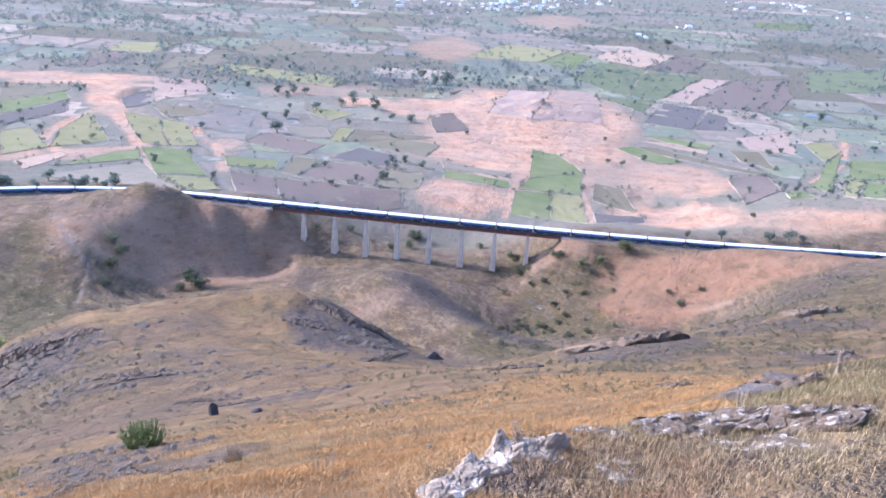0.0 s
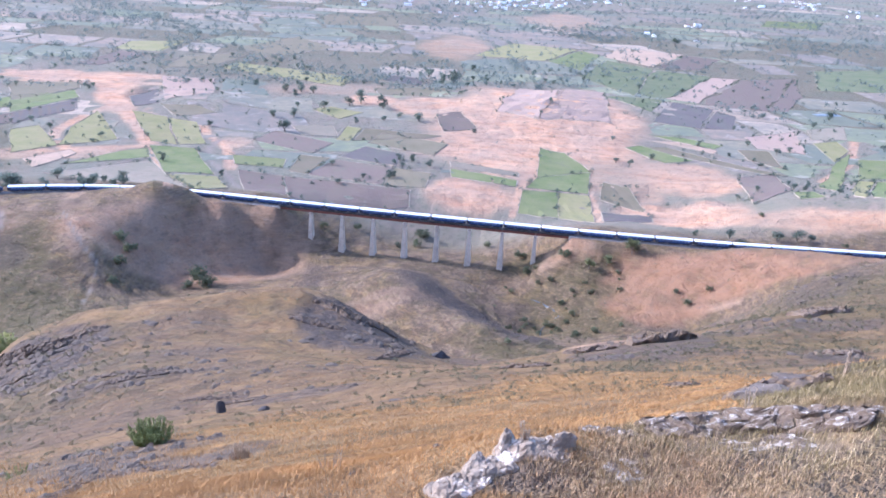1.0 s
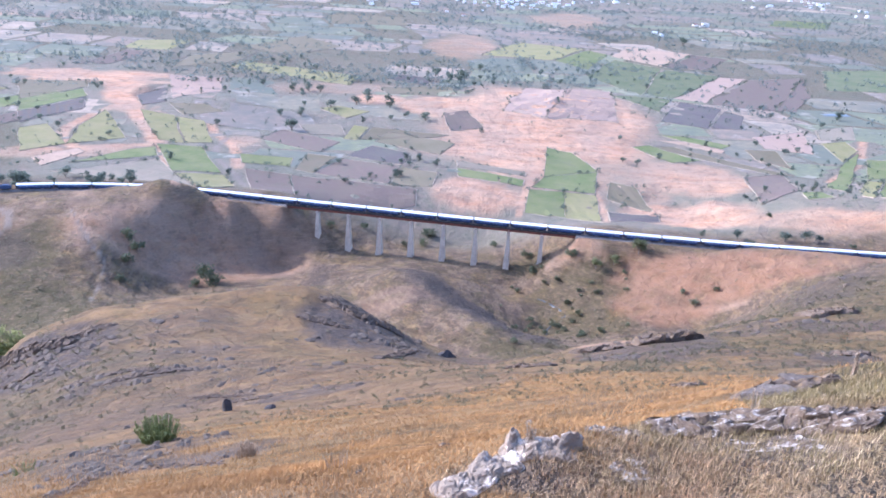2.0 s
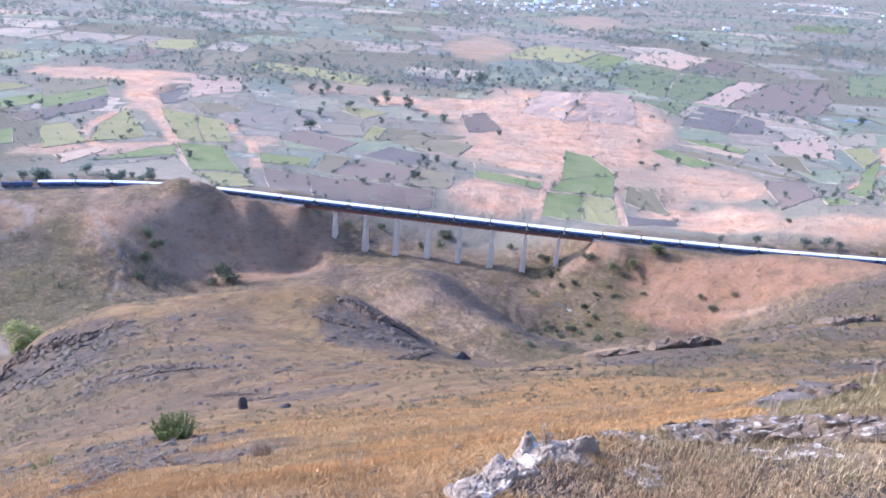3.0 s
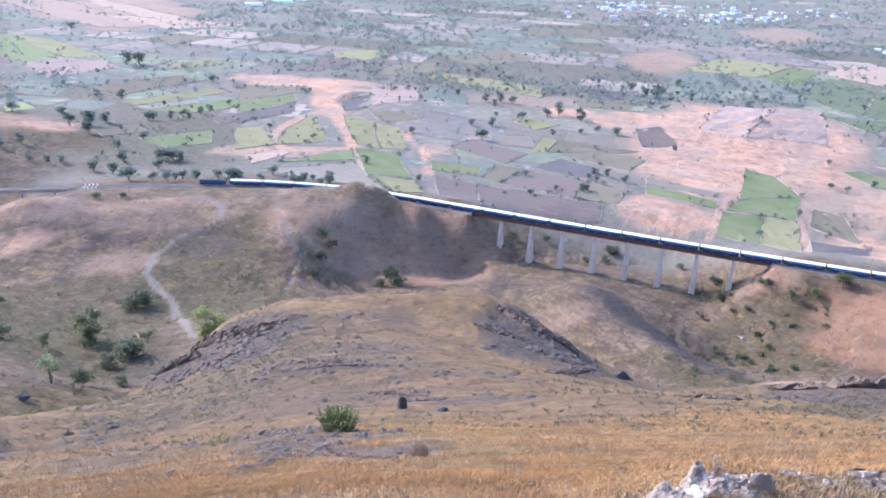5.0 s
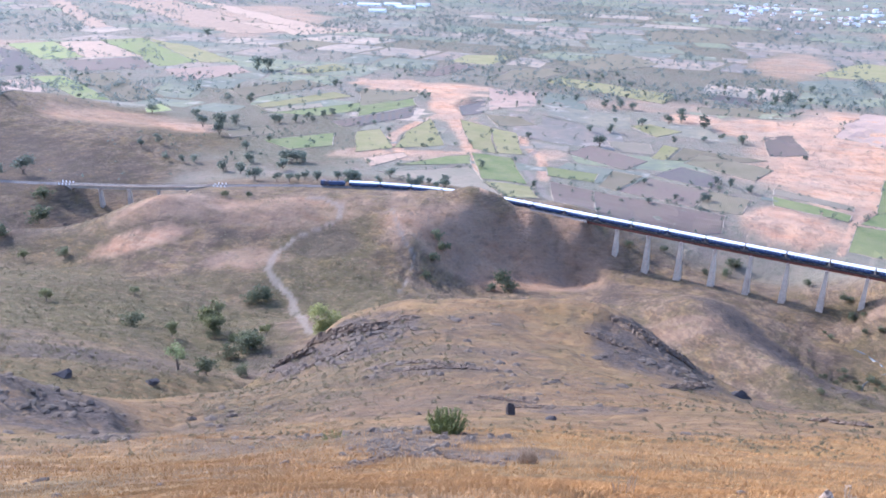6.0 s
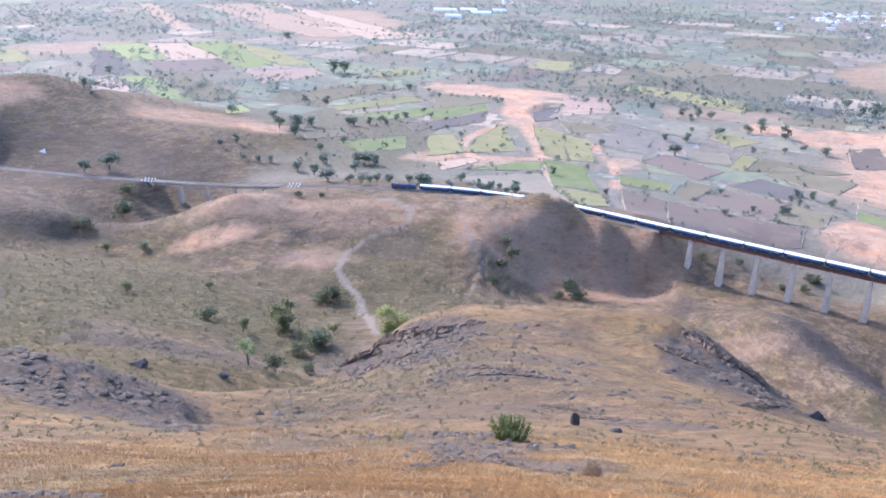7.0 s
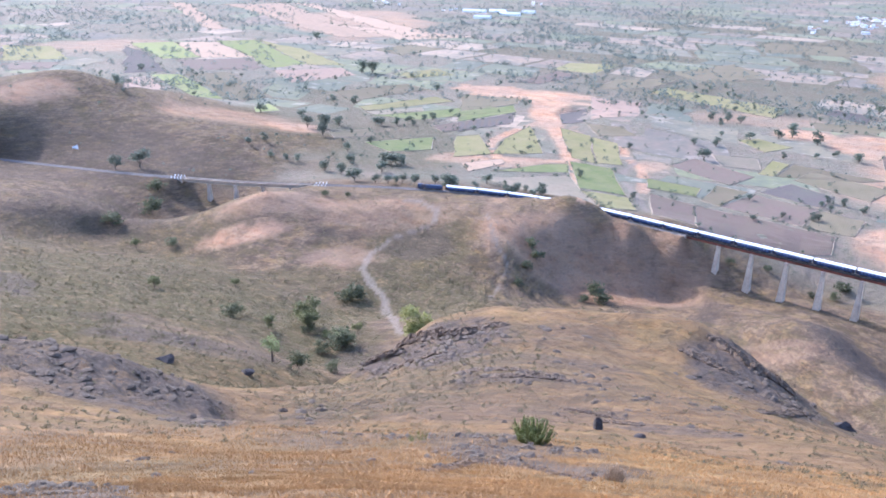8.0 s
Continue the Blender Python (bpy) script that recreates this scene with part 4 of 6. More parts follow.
CROPS = {
    "ploughed": (crop_material("ploughed_soil", (0.152, 0.106, 0.084), (0.192, 0.138, 0.110), (0.170, 0.130, 0.096), 0.25), "bare ploughed field of purple-brown soil"),
    "green": (crop_material("green_crop", (0.106, 0.132, 0.048), (0.146, 0.162, 0.062), (0.200, 0.186, 0.086), 0.3), "green field of standing crop"),
    "lime": (crop_material("bright_crop", (0.200, 0.222, 0.076), (0.244, 0.258, 0.092), (0.250, 0.232, 0.112), 0.3), "bright yellow-green field of young crop"),
    "young": (crop_material("young_crop", (0.190, 0.176, 0.072), (0.240, 0.212, 0.092), (0.268, 0.220, 0.112), 0.3), "pale yellow-green field of young crop"),
    "fallow": (crop_material("fallow_weeds", (0.140, 0.118, 0.070), (0.185, 0.152, 0.092), (0.195, 0.152, 0.100), 0.2), "dull grey-brown weedy field"),
    "stubble": (crop_material("stubble", (0.230, 0.178, 0.124), (0.285, 0.222, 0.158), (0.212, 0.178, 0.122), 0.3), "pale field of dry stubble"),
    "wood": (crop_material("deep_green_crop", (0.105, 0.124, 0.060), (0.140, 0.152, 0.074), (0.172, 0.162, 0.090), 0.25), "deep green field of tall crop"),
    "soil": (crop_material("pale_soil", (0.360, 0.235, 0.155), (0.430, 0.290, 0.196), (0.310, 0.222, 0.150), 0.15), "bare field of pale pinkish soil"),
    "mauve": (crop_material("mauve_soil", (0.300, 0.205, 0.152), (0.360, 0.250, 0.186), (0.330, 0.225, 0.160), 0.2), "bare mauve field of worn soil"),
    "dark": (crop_material("dark_soil", (0.104, 0.082, 0.076), (0.142, 0.110, 0.098), (0.128, 0.112, 0.090), 0.25), "dark freshly turned field"),
}
BUND = surface("field_bund", (0.42, 0.310, 0.225), (0.19, 0.17, 0.115), 0.12, 0.95, bump=0.4, spread=0.1)


EDGES = []


def field(kind, a, b, c, d):
    """A field between four corners, on the ground, with a low earth bund round it."""
    material, label = CROPS[kind]
    n = int(min(26, max(6, max(math.dist(a, b), math.dist(b, c), math.dist(c, d), math.dist(d, a)) / 9)))
    line = np.concatenate([[0, 0.015], np.linspace(0, 1, n - 1)[1:-1], [0.985, 1]])
    s, t = np.meshgrid(line, line)
    x = a[0] * (1 - s) * (1 - t) + b[0] * s * (1 - t) + c[0] * s * t + d[0] * (1 - s) * t
    y = a[1] * (1 - s) * (1 - t) + b[1] * s * (1 - t) + c[1] * s * t + d[1] * (1 - s) * t
    edge = np.minimum(np.minimum(s, 1 - s), np.minimum(t, 1 - t))
    wob = 0.02 * math.dist(a, c)
    x, y = x + wob * fbm(x, y, 30, 2, 71), y + wob * fbm(x, y, 30, 2, 72)
    z = height(x, y) + 0.30
    z = np.where(edge <= 0, z - 0.35, z)
    f = thing("farm_field", Matrix(), label, "field", "fields of the plain")
    me = bpy.data.meshes.new("crop")
    idx = np.arange((n + 1) ** 2).reshape(n + 1, n + 1)
    quads = np.stack([idx[:-1, :-1], idx[:-1, 1:], idx[1:, 1:], idx[1:, :-1]], -1).reshape(-1, 4)
    me.from_pydata(np.column_stack([x.ravel(), y.ravel(), z.ravel()]).tolist(), [], quads.tolist())
    me.materials.append(material)
    o = new("crop", me)
    o.parent = f
    rim = bmesh.new()
    loop = [(x[0, i], y[0, i]) for i in range(n)] + [(x[i, n], y[i, n]) for i in range(n)] + [(x[n, n - i], y[n, n - i]) for i in range(n)] + [(x[n - i, 0], y[n - i, 0]) for i in range(n)]
    p = np.array(loop)
    mid = p.mean(0)
    out = (p - mid) / (np.linalg.norm(p - mid, axis=1, keepdims=True) + 1e-6)
    w = 0.35 + 0.45 * (fbm(p[:, 0], p[:, 1], 12, 2, 73) + 0.4)
    rings = []
    for k, (o1, up) in enumerate(((-1, 0.1), (0, 0.46), (1, -0.2))):
        q = p + out * (o1 * w[:, None])
        zz = height(q[:, 0], q[:, 1]) + up
        rings.append([rim.verts.new((px, py, pz)) for (px, py), pz in zip(q, zz)])
    m = len(p)
    for k in range(2):
        for i in range(m):
            j = (i + 1) % m
            rim.faces.new((rings[k][i], rings[k][j], rings[k + 1][j], rings[k + 1][i]))
    part("bund", rim, BUND, f)
    EDGES.append(p)
    return f


field("green", (-458, 807), (-428, 889), (-405, 850), (-434, 762))
field("dark", (-431, 757), (-404, 841), (-381, 792), (-407, 713))
field("fallow", (-518, 920), (-443, 932), (-427, 900), (-461, 814))
field("young", (-332, 648), (-350, 713), (-359, 789), (-293, 679))
field("young", (-398, 696), (-381, 716), (-332, 648), (-355, 616))
field("green", (-303, 590), (-276, 643), (-260, 659), (-247, 630))
field("stubble", (-302, 561), (-283, 577), (-245, 624), (-186, 534))
field("young", (-327, 794), (-286, 778), (-241, 675), (-267, 680))
field("young", (-283, 774), (-251, 761), (-219, 685), (-240, 676))
field("green", (-262, 668), (-224, 670), (-184, 595), (-222, 589))
field("young", (-218, 582), (-181, 590), (-163, 554), (-181, 534))
field("dark", (-359, 867), (-341, 911), (-313, 831), (-332, 812))
field("fallow", (-309, 824), (-268, 820), (-243, 798), (-278, 781))
field("mauve", (-370, 999), (-306, 1001), (-270, 888), (-310, 841))
field("young", (-321, 1090), (-315, 1148), (-141, 1081), (-146, 1006))
field("young", (-156, 852), (-139, 874), (-101, 850), (-121, 812))
field("ploughed", (-172, 616), (-135, 611), (-117, 540), (-149, 545))
field("ploughed", (-134, 611), (-33, 593), (-32, 564), (-115, 534))
field("green", (-188, 658), (-142, 657), (-140, 632), (-179, 631))
field("fallow", (-134, 625), (-133, 674), (-107, 670), (-118, 619))
field("ploughed", (-117, 619), (-102, 666), (-52, 650), (-56, 602))
field("fallow", (-50, 648), (-19, 638), (-22, 599), (-54, 601))
field("dark", (-100, 675), (-82, 714), (-46, 696), (-51, 656))
field("fallow", (-82, 727), (-72, 765), (-7, 737), (-19, 695))
field("ploughed", (-186, 711), (-173, 749), (-112, 717), (-125, 681))
field("stubble", (-162, 773), (-122, 783), (-112, 742), (-144, 738))
field("young", (-112, 730), (-109, 784), (-93, 779), (-99, 728))
field("fallow", (-97, 730), (-90, 780), (-15, 766), (-29, 754))
field("young", (-520, 1211), (-527, 1302), (-449, 1336), (-445, 1208))
field("ploughed", (-508, 1054), (-503, 1194), (-453, 1182), (-473, 1059))
field("fallow", (-393, 1059), (-402, 1177), (-322, 1251), (-332, 1125))
field("fallow", (-356, 1293), (-298, 1485), (-210, 1361), (-272, 1240))
field("dark", (-105, 1072), (-94, 1116), (-46, 1102), (-52, 1036))
field("fallow", (-108, 1008), (-18, 1034), (-12, 961), (-93, 957))
field("mauve", (42, 874), (77, 1053), (137, 1057), (87, 850))
field("mauve", (88, 852), (138, 1057), (185, 1046), (166, 859))
field("wood", (173, 1196), (248, 1400), (308, 1318), (222, 1030))
field("wood", (223, 1033), (308, 1313), (393, 1266), (261, 1030))
field("wood", (180, 1013), (221, 1027), (258, 1021), (223, 929))
field("soil", (248, 1434), (301, 1591), (414, 1537), (315, 1344))
field("ploughed", (317, 1340), (415, 1527), (466, 1484), (385, 1330))
field("mauve", (263, 1033), (388, 1256), (424, 1252), (296, 1017))
field("ploughed", (298, 1010), (427, 1243), (527, 1298), (377, 987))
field("ploughed", (379, 989), (526, 1290), (465, 1108), (406, 995))
field("dark", (214, 883), (267, 1012), (310, 981), (262, 864))
field("dark", (266, 866), (310, 971), (326, 947), (301, 872))
field("green", (163, 767), (182, 780), (222, 733), (191, 720))
field("green", (201, 822), (230, 822), (267, 797), (253, 781))
field("soil", (195, 805), (225, 802), (255, 775), (249, 764))
field("fallow", (181, 776), (204, 780), (294, 693), (275, 691))
field("ploughed", (243, 679), (283, 697), (269, 619), (223, 572))
field("young", (369, 830), (400, 843), (395, 803), (360, 754))
field("green", (358, 750), (392, 796), (304, 616), (300, 645))
field("green", (388, 769), (424, 767), (389, 696), (355, 692))
field("young", (350, 687), (364, 685), (290, 550), (291, 570))
field("green", (367, 686), (382, 683), (305, 539), (296, 555))
field("stubble", (387, 892), (443, 925), (414, 852), (374, 843))
field("green", (79, 746), (101, 734), (118, 678), (69, 652))
field("green", (69, 652), (118, 678), (108, 620), (57, 621))
field("green", (55, 615), (83, 618), (78, 556), (48, 563))
field("young", (83, 618), (108, 617), (102, 538), (78, 556))
field("green", (-4, 658), (52, 637), (49, 620), (-3, 634))
field("stubble", (-4, 680), (54, 659), (53, 647), (-4, 662))
field("wood", (596, 1393), (775, 1476), (636, 1195), (517, 1176))
field("fallow", (125, 653), (143, 639), (146, 580), (115, 608))
field("dark", (111, 576), (148, 570), (145, 553), (109, 548))
field("fallow", (277, 785), (308, 787), (301, 717), (276, 747))
field("mauve", (302, 840), (369, 878), (343, 779), (299, 794))
field("green", (263, 604), (279, 608), (270, 561), (251, 562))
field("young", (20, 1361), (94, 1566), (211, 1522), (139, 1342))
field("green", (142, 1342), (216, 1508), (247, 1459), (183, 1256))
field("lime", (-924, 758), (-897, 789), (-722, 699), (-728, 656))
field("lime", (-1269, 1006), (-1232, 1073), (-1030, 950), (-1051, 890))
field("soil", (-1219, 1066), (-1173, 1123), (-968, 1007), (-1023, 946))
field("lime", (-1182, 1135), (-1141, 1202), (-851, 1002), (-867, 937))
field("young", (-1139, 1204), (-988, 1149), (-799, 1038), (-846, 1001))
field("dark", (-1235, 967), (-1143, 934), (-936, 798), (-947, 734))
field("ploughed", (-1029, 898), (-963, 1001), (-872, 927), (-920, 832))
field("fallow", (-898, 798), (-881, 862), (-706, 764), (-715, 701))
field("mauve", (-902, 698), (-907, 741), (-786, 666), (-657, 506))
field("lime", (-641, 664), (-675, 724), (-613, 676), (-609, 633))
field("young", (-577, 772), (-536, 884), (-498, 866), (-553, 754))
field("green", (-531, 730), (-451, 868), (-417, 850), (-472, 745))
field("ploughed", (-444, 723), (-404, 838), (-379, 782), (-420, 706))
field("green", (-455, 617), (-413, 679), (-386, 628), (-412, 598))
field("mauve", (-848, 924), (-788, 1014), (-727, 969), (-756, 857))
field("fallow", (-670, 844), (-624, 950), (-572, 925), (-606, 797))
field("young", (-689, 1010), (-665, 1099), (-607, 1057), (-651, 992))
field("fallow", (-883, 1226), (-876, 1340), (-780, 1319), (-794, 1189))
field("stubble", (-549, 748), (-512, 810), (-497, 793), (-526, 737))
field("fallow", (-504, 624), (-485, 666), (-462, 646), (-484, 609))
field("soil", (-1796, 2070), (-1703, 2069), (-890, 1505), (-943, 1456))
field("soil", (-1872, 1847), (-1801, 2021), (-979, 1425), (-1058, 1354))
field("soil", (-2030, 1769), (-2000, 1809), (-1353, 1330), (-1330, 1258))
field("young", (-1415, 850), (-1334, 890), (-1150, 793), (-1206, 720))
field("ploughed", (-1177, 702), (-1126, 762), (-1055, 699), (-1090, 649))
field("ploughed", (-23, 856), (2, 869), (20, 804), (-14, 784))
field("fallow", (-317, 1891), (-167, 1942), (-127, 1758), (-286, 1709))
field("green", (879, 2449), (1057, 2480), (942, 2235), (794, 2244))
field("soil", (-1298, 1597), (-1148, 1557), (-838, 1552), (-924, 1393))
field("soil", (-337, 599), (-316, 637), (-306, 626), (-316, 575))


def patchwork():
    """The many small parcels farther off."""
    m, n, l, bsdf = nodes_of("distant_parcels")
    where = n.new("ShaderNodeNewGeometry")
    ramp = n.new("ShaderNodeValToRGB")
    ramp.color_ramp.interpolation = "CONSTANT"
    tones = [(0.296, 0.207, 0.147), (0.213, 0.201, 0.119), (0.359, 0.256, 0.178), (0.187, 0.179, 0.115), (0.272, 0.218, 0.142), (0.235, 0.226, 0.122), (0.250, 0.184, 0.139), (0.458, 0.329, 0.226), (0.198, 0.184, 0.123), (0.265, 0.246, 0.135)]
    for k, c in enumerate(tones):
        e = ramp.color_ramp.elements[k] if k < 2 else ramp.color_ramp.elements.new(k / len(tones))
        e.position, e.color = k / len(tones), (*c, 1)
    l.new(where.outputs["Random Per Island"], ramp.inputs["Fac"])
    fine = noisy(n, l, where.outputs["Position"], 0.09, 6, 0.75, 0.38, 0.64)
    big = noisy(n, l, where.outputs["Position"], 0.012, 4, 0.6, 0.4, 0.65)
    col = mixed(n, l, maths(n, l, "MULTIPLY", fine, 0.6), ramp.outputs["Color"], (0.130, 0.132, 0.104))
    col = mixed(n, l, maths(n, l, "MULTIPLY", big, 0.6), col, (0.135, 0.140, 0.116))
    pale = noisy(n, l, where.outputs["Position"], 0.03, 5, 0.7, 0.56, 0.66)
    col = mixed(n, l, maths(n, l, "MULTIPLY", pale, 0.5), col, (0.42, 0.345, 0.275))
    l.new(col, bsdf.inputs["Base Color"])
    bsdf.inputs["Roughness"].default_value = 0.95
    bsdf.inputs["Specular IOR Level"].default_value = 0.1
    rng = random.Random(8)
    vs, fs = [], []
    y = 640.0
    while y < 4300:
        depth = (38 + y * 0.035) * rng.uniform(0.7, 1.5)
        skew = rng.uniform(-0.35, 0.1)
        x = -1.75 * y
        while x < 1.0 * y:
            wide = (45 + y * 0.04) * rng.uniform(0.6, 1.9)
            if math.hypot(x, y) > 640 and rng.random() < 0.60:
                gap = 2.5 + 0.002 * y
                q = [(x + gap, y + gap), (x + wide - gap, y + gap + rng.uniform(-9, 9)), (x + wide - gap + skew * depth, y + depth - gap), (x + gap + skew * depth, y + depth - gap + rng.uniform(-9, 9))]
                k = len(vs)
                nn = 6
                for i in range(nn + 1):
                    for j in range(nn + 1):
                        s, t = j / nn, i / nn
                        vs.append(tuple(q[0][c] * (1 - s) * (1 - t) + q[1][c] * s * (1 - t) + q[2][c] * s * t + q[3][c] * (1 - s) * t for c in (0, 1)))
                for i in range(nn):
                    for j in range(nn):
                        o = k + i * (nn + 1) + j
                        fs.append((o, o + 1, o + nn + 2, o + nn + 1))
            x += wide
        y += depth
    p = np.array(vs)
    p = p + np.column_stack([26 * fbm(p[:, 0], p[:, 1], 170, 4, 81), 26 * fbm(p[:, 0], p[:, 1], 170, 4, 82)])
    bare = amount_of("earth", p[:, 0], p[:, 1])
    z = height(p[:, 0], p[:, 1]) + np.where(np.hypot(p[:, 0], p[:, 1]) < 1050, 0.12, 0.22) - 3 * (bare > 0.2)
    far = np.hypot(p[:, 0], p[:, 1])
    z = np.where((far < 640) | (p[:, 1] < np.interp(p[:, 0], RAIL[:, 0], RAIL[:, 1]) + 90) | (amount_of("earth", p[:, 0], p[:, 1]) > 0.3), z - 3, z)
    hill = np.hypot((p[:, 0] + 640) / 190, (p[:, 1] - 490) / 170)
    z = np.where(hill < 1.1, z - 3, z)
    me = bpy.data.meshes.new("distant_fields")
    me.from_pydata(np.column_stack([p, z]).tolist(), [], fs)
    me.materials.append(m)
    tagged(new("distant_fields", me), "patchwork of small fields far across the plain", "fields", kind="stuff")


patchwork()


# ---- plants ----
def leaf_material(name, one, two, spread=0.25):
    m, n, l, bsdf = nodes_of(name)
    geo = n.new("ShaderNodeNewGeometry")
    col = mixed(n, l, geo.outputs["Random Per Island"], one, two)
    tone = n.new("ShaderNodeMapRange")
    tone.inputs["To Min"].default_value, tone.inputs["To Max"].default_value = 1 - spread, 1 + spread
    l.new(n.new("ShaderNodeObjectInfo").outputs["Random"], tone.inputs["Value"])
    hsv = n.new("ShaderNodeHueSaturation")
    l.new(tone.outputs["Result"], hsv.inputs["Value"])
    l.new(col, hsv.inputs["Color"])
    l.new(hsv.outputs["Color"], bsdf.inputs["Base Color"])
    bsdf.inputs["Roughness"].default_value = 0.7
    bsdf.inputs["Specular IOR Level"].default_value = 0.15
    through_leaf = n.new("ShaderNodeBsdfTranslucent")
    l.new(hsv.outputs["Color"], through_leaf.inputs["Color"])
    both = n.new("ShaderNodeAddShader")
    l.new(bsdf.outputs["BSDF"], both.inputs[0])
    l.new(through_leaf.outputs["BSDF"], both.inputs[1])
    l.new(both.outputs["Shader"], n["Material Output"].inputs["Surface"])
    return m


LEAF = {
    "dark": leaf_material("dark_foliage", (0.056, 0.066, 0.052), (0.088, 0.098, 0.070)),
    # the dark foliage again, paler and greyer: distance haze put into its colour
    "far": leaf_material("hazed_foliage", (0.080, 0.092, 0.080), (0.112, 0.122, 0.100)),
    "olive": leaf_material("olive_foliage", (0.070, 0.074, 0.034), (0.112, 0.112, 0.052)),
    "bush": leaf_material("shrub_foliage", (0.048, 0.054, 0.030), (0.080, 0.082, 0.046)),
    "thin": leaf_material("sparse_foliage", (0.075, 0.090, 0.040), (0.110, 0.120, 0.055)),
    "scrub": leaf_material("dry_scrub", (0.052, 0.046, 0.027), (0.090, 0.076, 0.044)),
    "yellow": leaf_material("yellowing_foliage", (0.105, 0.110, 0.040), (0.165, 0.160, 0.060)),
}
BARK = surface("bark", (0.11, 0.085, 0.065), (0.19, 0.15, 0.12), 3.0, 0.95, bump=0.5, spread=0.15)


def limb(bm, a, b, r0, r1, n=6):
    a, b = Vector(a), Vector(b)
    q = (b - a).to_track_quat("Z", "Y").to_matrix()
    ring = []
    for p, r in ((a, r0), (b, r1)):
        ring.append([bm.verts.new(p + q @ Vector((math.cos(2 * math.pi * k / n) * r, math.sin(2 * math.pi * k / n) * r, 0))) for k in range(n)])
    for k in range(n):
        j = (k + 1) % n
        bm.faces.new((ring[0][k], ring[0][j], ring[1][j], ring[1][k]))
    bm.faces.new(ring[1])


def crown_data(rng, clumps, leaves, size, base, wide, top):
    """Leaf clumps inside an uneven crown one unit high."""
    vs, fs = [], []
    lobes = [(rng.uniform(-0.5, 0.5) * wide, rng.uniform(-0.5, 0.5) * wide, rng.uniform(base + 0.15, top - 0.15), rng.uniform(0.35, 0.62) * wide) for _ in range(7)]
    for _ in range(clumps):
        cx, cy, cz, cr = rng.choice(lobes)
        d = Vector((rng.gauss(0, 1), rng.gauss(0, 1), rng.gauss(0, 0.95))).normalized() * cr * rng.uniform(0.55, 1.0)
        c = Vector((cx, cy, min(max(cz + d.z * 0.8, base), top))) + Vector((d.x, d.y, 0))
        for _ in range(leaves):
            o = c + Vector((rng.gauss(0, 1), rng.gauss(0, 1), rng.gauss(0, 0.8))) * size * 1.3
            u = Vector((rng.gauss(0, 1), rng.gauss(0, 1), rng.gauss(0, 0.6))).normalized() * size * rng.uniform(0.6, 1.2)
            v = u.cross(Vector((rng.gauss(0, 1), rng.gauss(0, 1), rng.gauss(0, 1)))).normalized() * size * rng.uniform(0.4, 0.8)
            k = len(vs)
            vs += [tuple(o - u), tuple(o + v), tuple(o + u), tuple(o - v)]
            fs.append((k, k + 1, k + 2, k + 3))
    return vs, fs


TREE_KINDS = {
    "dark": ("tree", "dark green spreading tree on the farmed plain", 60, 7, 0.060, 0.03, 0.36, 1.0),
    "olive": ("tree", "olive-green tree standing in the dry valley", 110, 10, 0.045, 0.15, 0.42, 1.0),
    "bush": ("shrub", "low dark green shrub on dry ground", 70, 10, 0.065, 0.05, 0.70, 0.95),
    "thin": ("tree", "thin tree with sparse leaves on a leaning trunk", 50, 8, 0.040, 0.40, 0.38, 1.0),
    "yellow": ("tree", "broad yellow-green tree in the gully behind the spur", 330, 12, 0.026, 0.10, 0.56, 1.0),
}
MODELS = {}


def make_tree(kind, seed):
    name, label, clumps, leaves, size, base, wide, top = TREE_KINDS[kind]
    rng = random.Random(seed)
    t = thing(name, Matrix(), label, name)
    bm = bmesh.new()
    r = 0.028 if kind != "bush" else 0.02
    knee = (rng.uniform(-0.04, 0.04), rng.uniform(-0.04, 0.04), base + 0.12)
    limb(bm, (0, 0, -0.08), knee, r * 1.5, r)
    for k in range(5):
        a = 2 * math.pi * k / 5 + rng.uniform(-0.4, 0.4)
        limb(bm, knee, (math.cos(a) * wide * 0.6, math.sin(a) * wide * 0.6, base + rng.uniform(0.3, 0.55)), r * 0.6, r * 0.15, 5)
    part("trunk", bm, BARK, t)
    vs, fs = crown_data(rng, clumps, leaves, size, base, wide, top)
    me = bpy.data.meshes.new("crown")
    me.from_pydata(vs, [], fs)
    me.materials.append(LEAF[kind])
    o = new("crown", me)
    o.parent = t
    return t


GROUPS = {"dark": "trees of the plain", "olive": "trees of the valley", "bush": "shrubs of the slopes", "thin": "trees of the valley", "yellow": ""}
SPOTS = []


def plant(kind, *spots):
    rng = random.Random(len(SPOTS) + 3)
    levels = height(np.array([float(p[0]) for p in spots]), np.array([float(p[1]) for p in spots]))
    for (x, y, tall), z in zip(spots, levels.tolist()):
        SPOTS.append((kind, x, y, tall))
        key = (kind, rng.randrange(4))
        wide = rng.uniform(0.9, 1.25) * (1.15 if kind == "dark" else 1.0)
        m = pose(x, y, z - 0.1, 0, 0, rng.uniform(0, 360)) @ Matrix.Diagonal((tall * wide, tall * wide, tall, 1))
        if key not in MODELS:
            MODELS[key] = tagged(make_tree(*key), group=GROUPS[kind])
            MODELS[key].matrix_basis = m
        else:
            c = copy_thing(MODELS[key], Matrix())
            c.matrix_basis = m


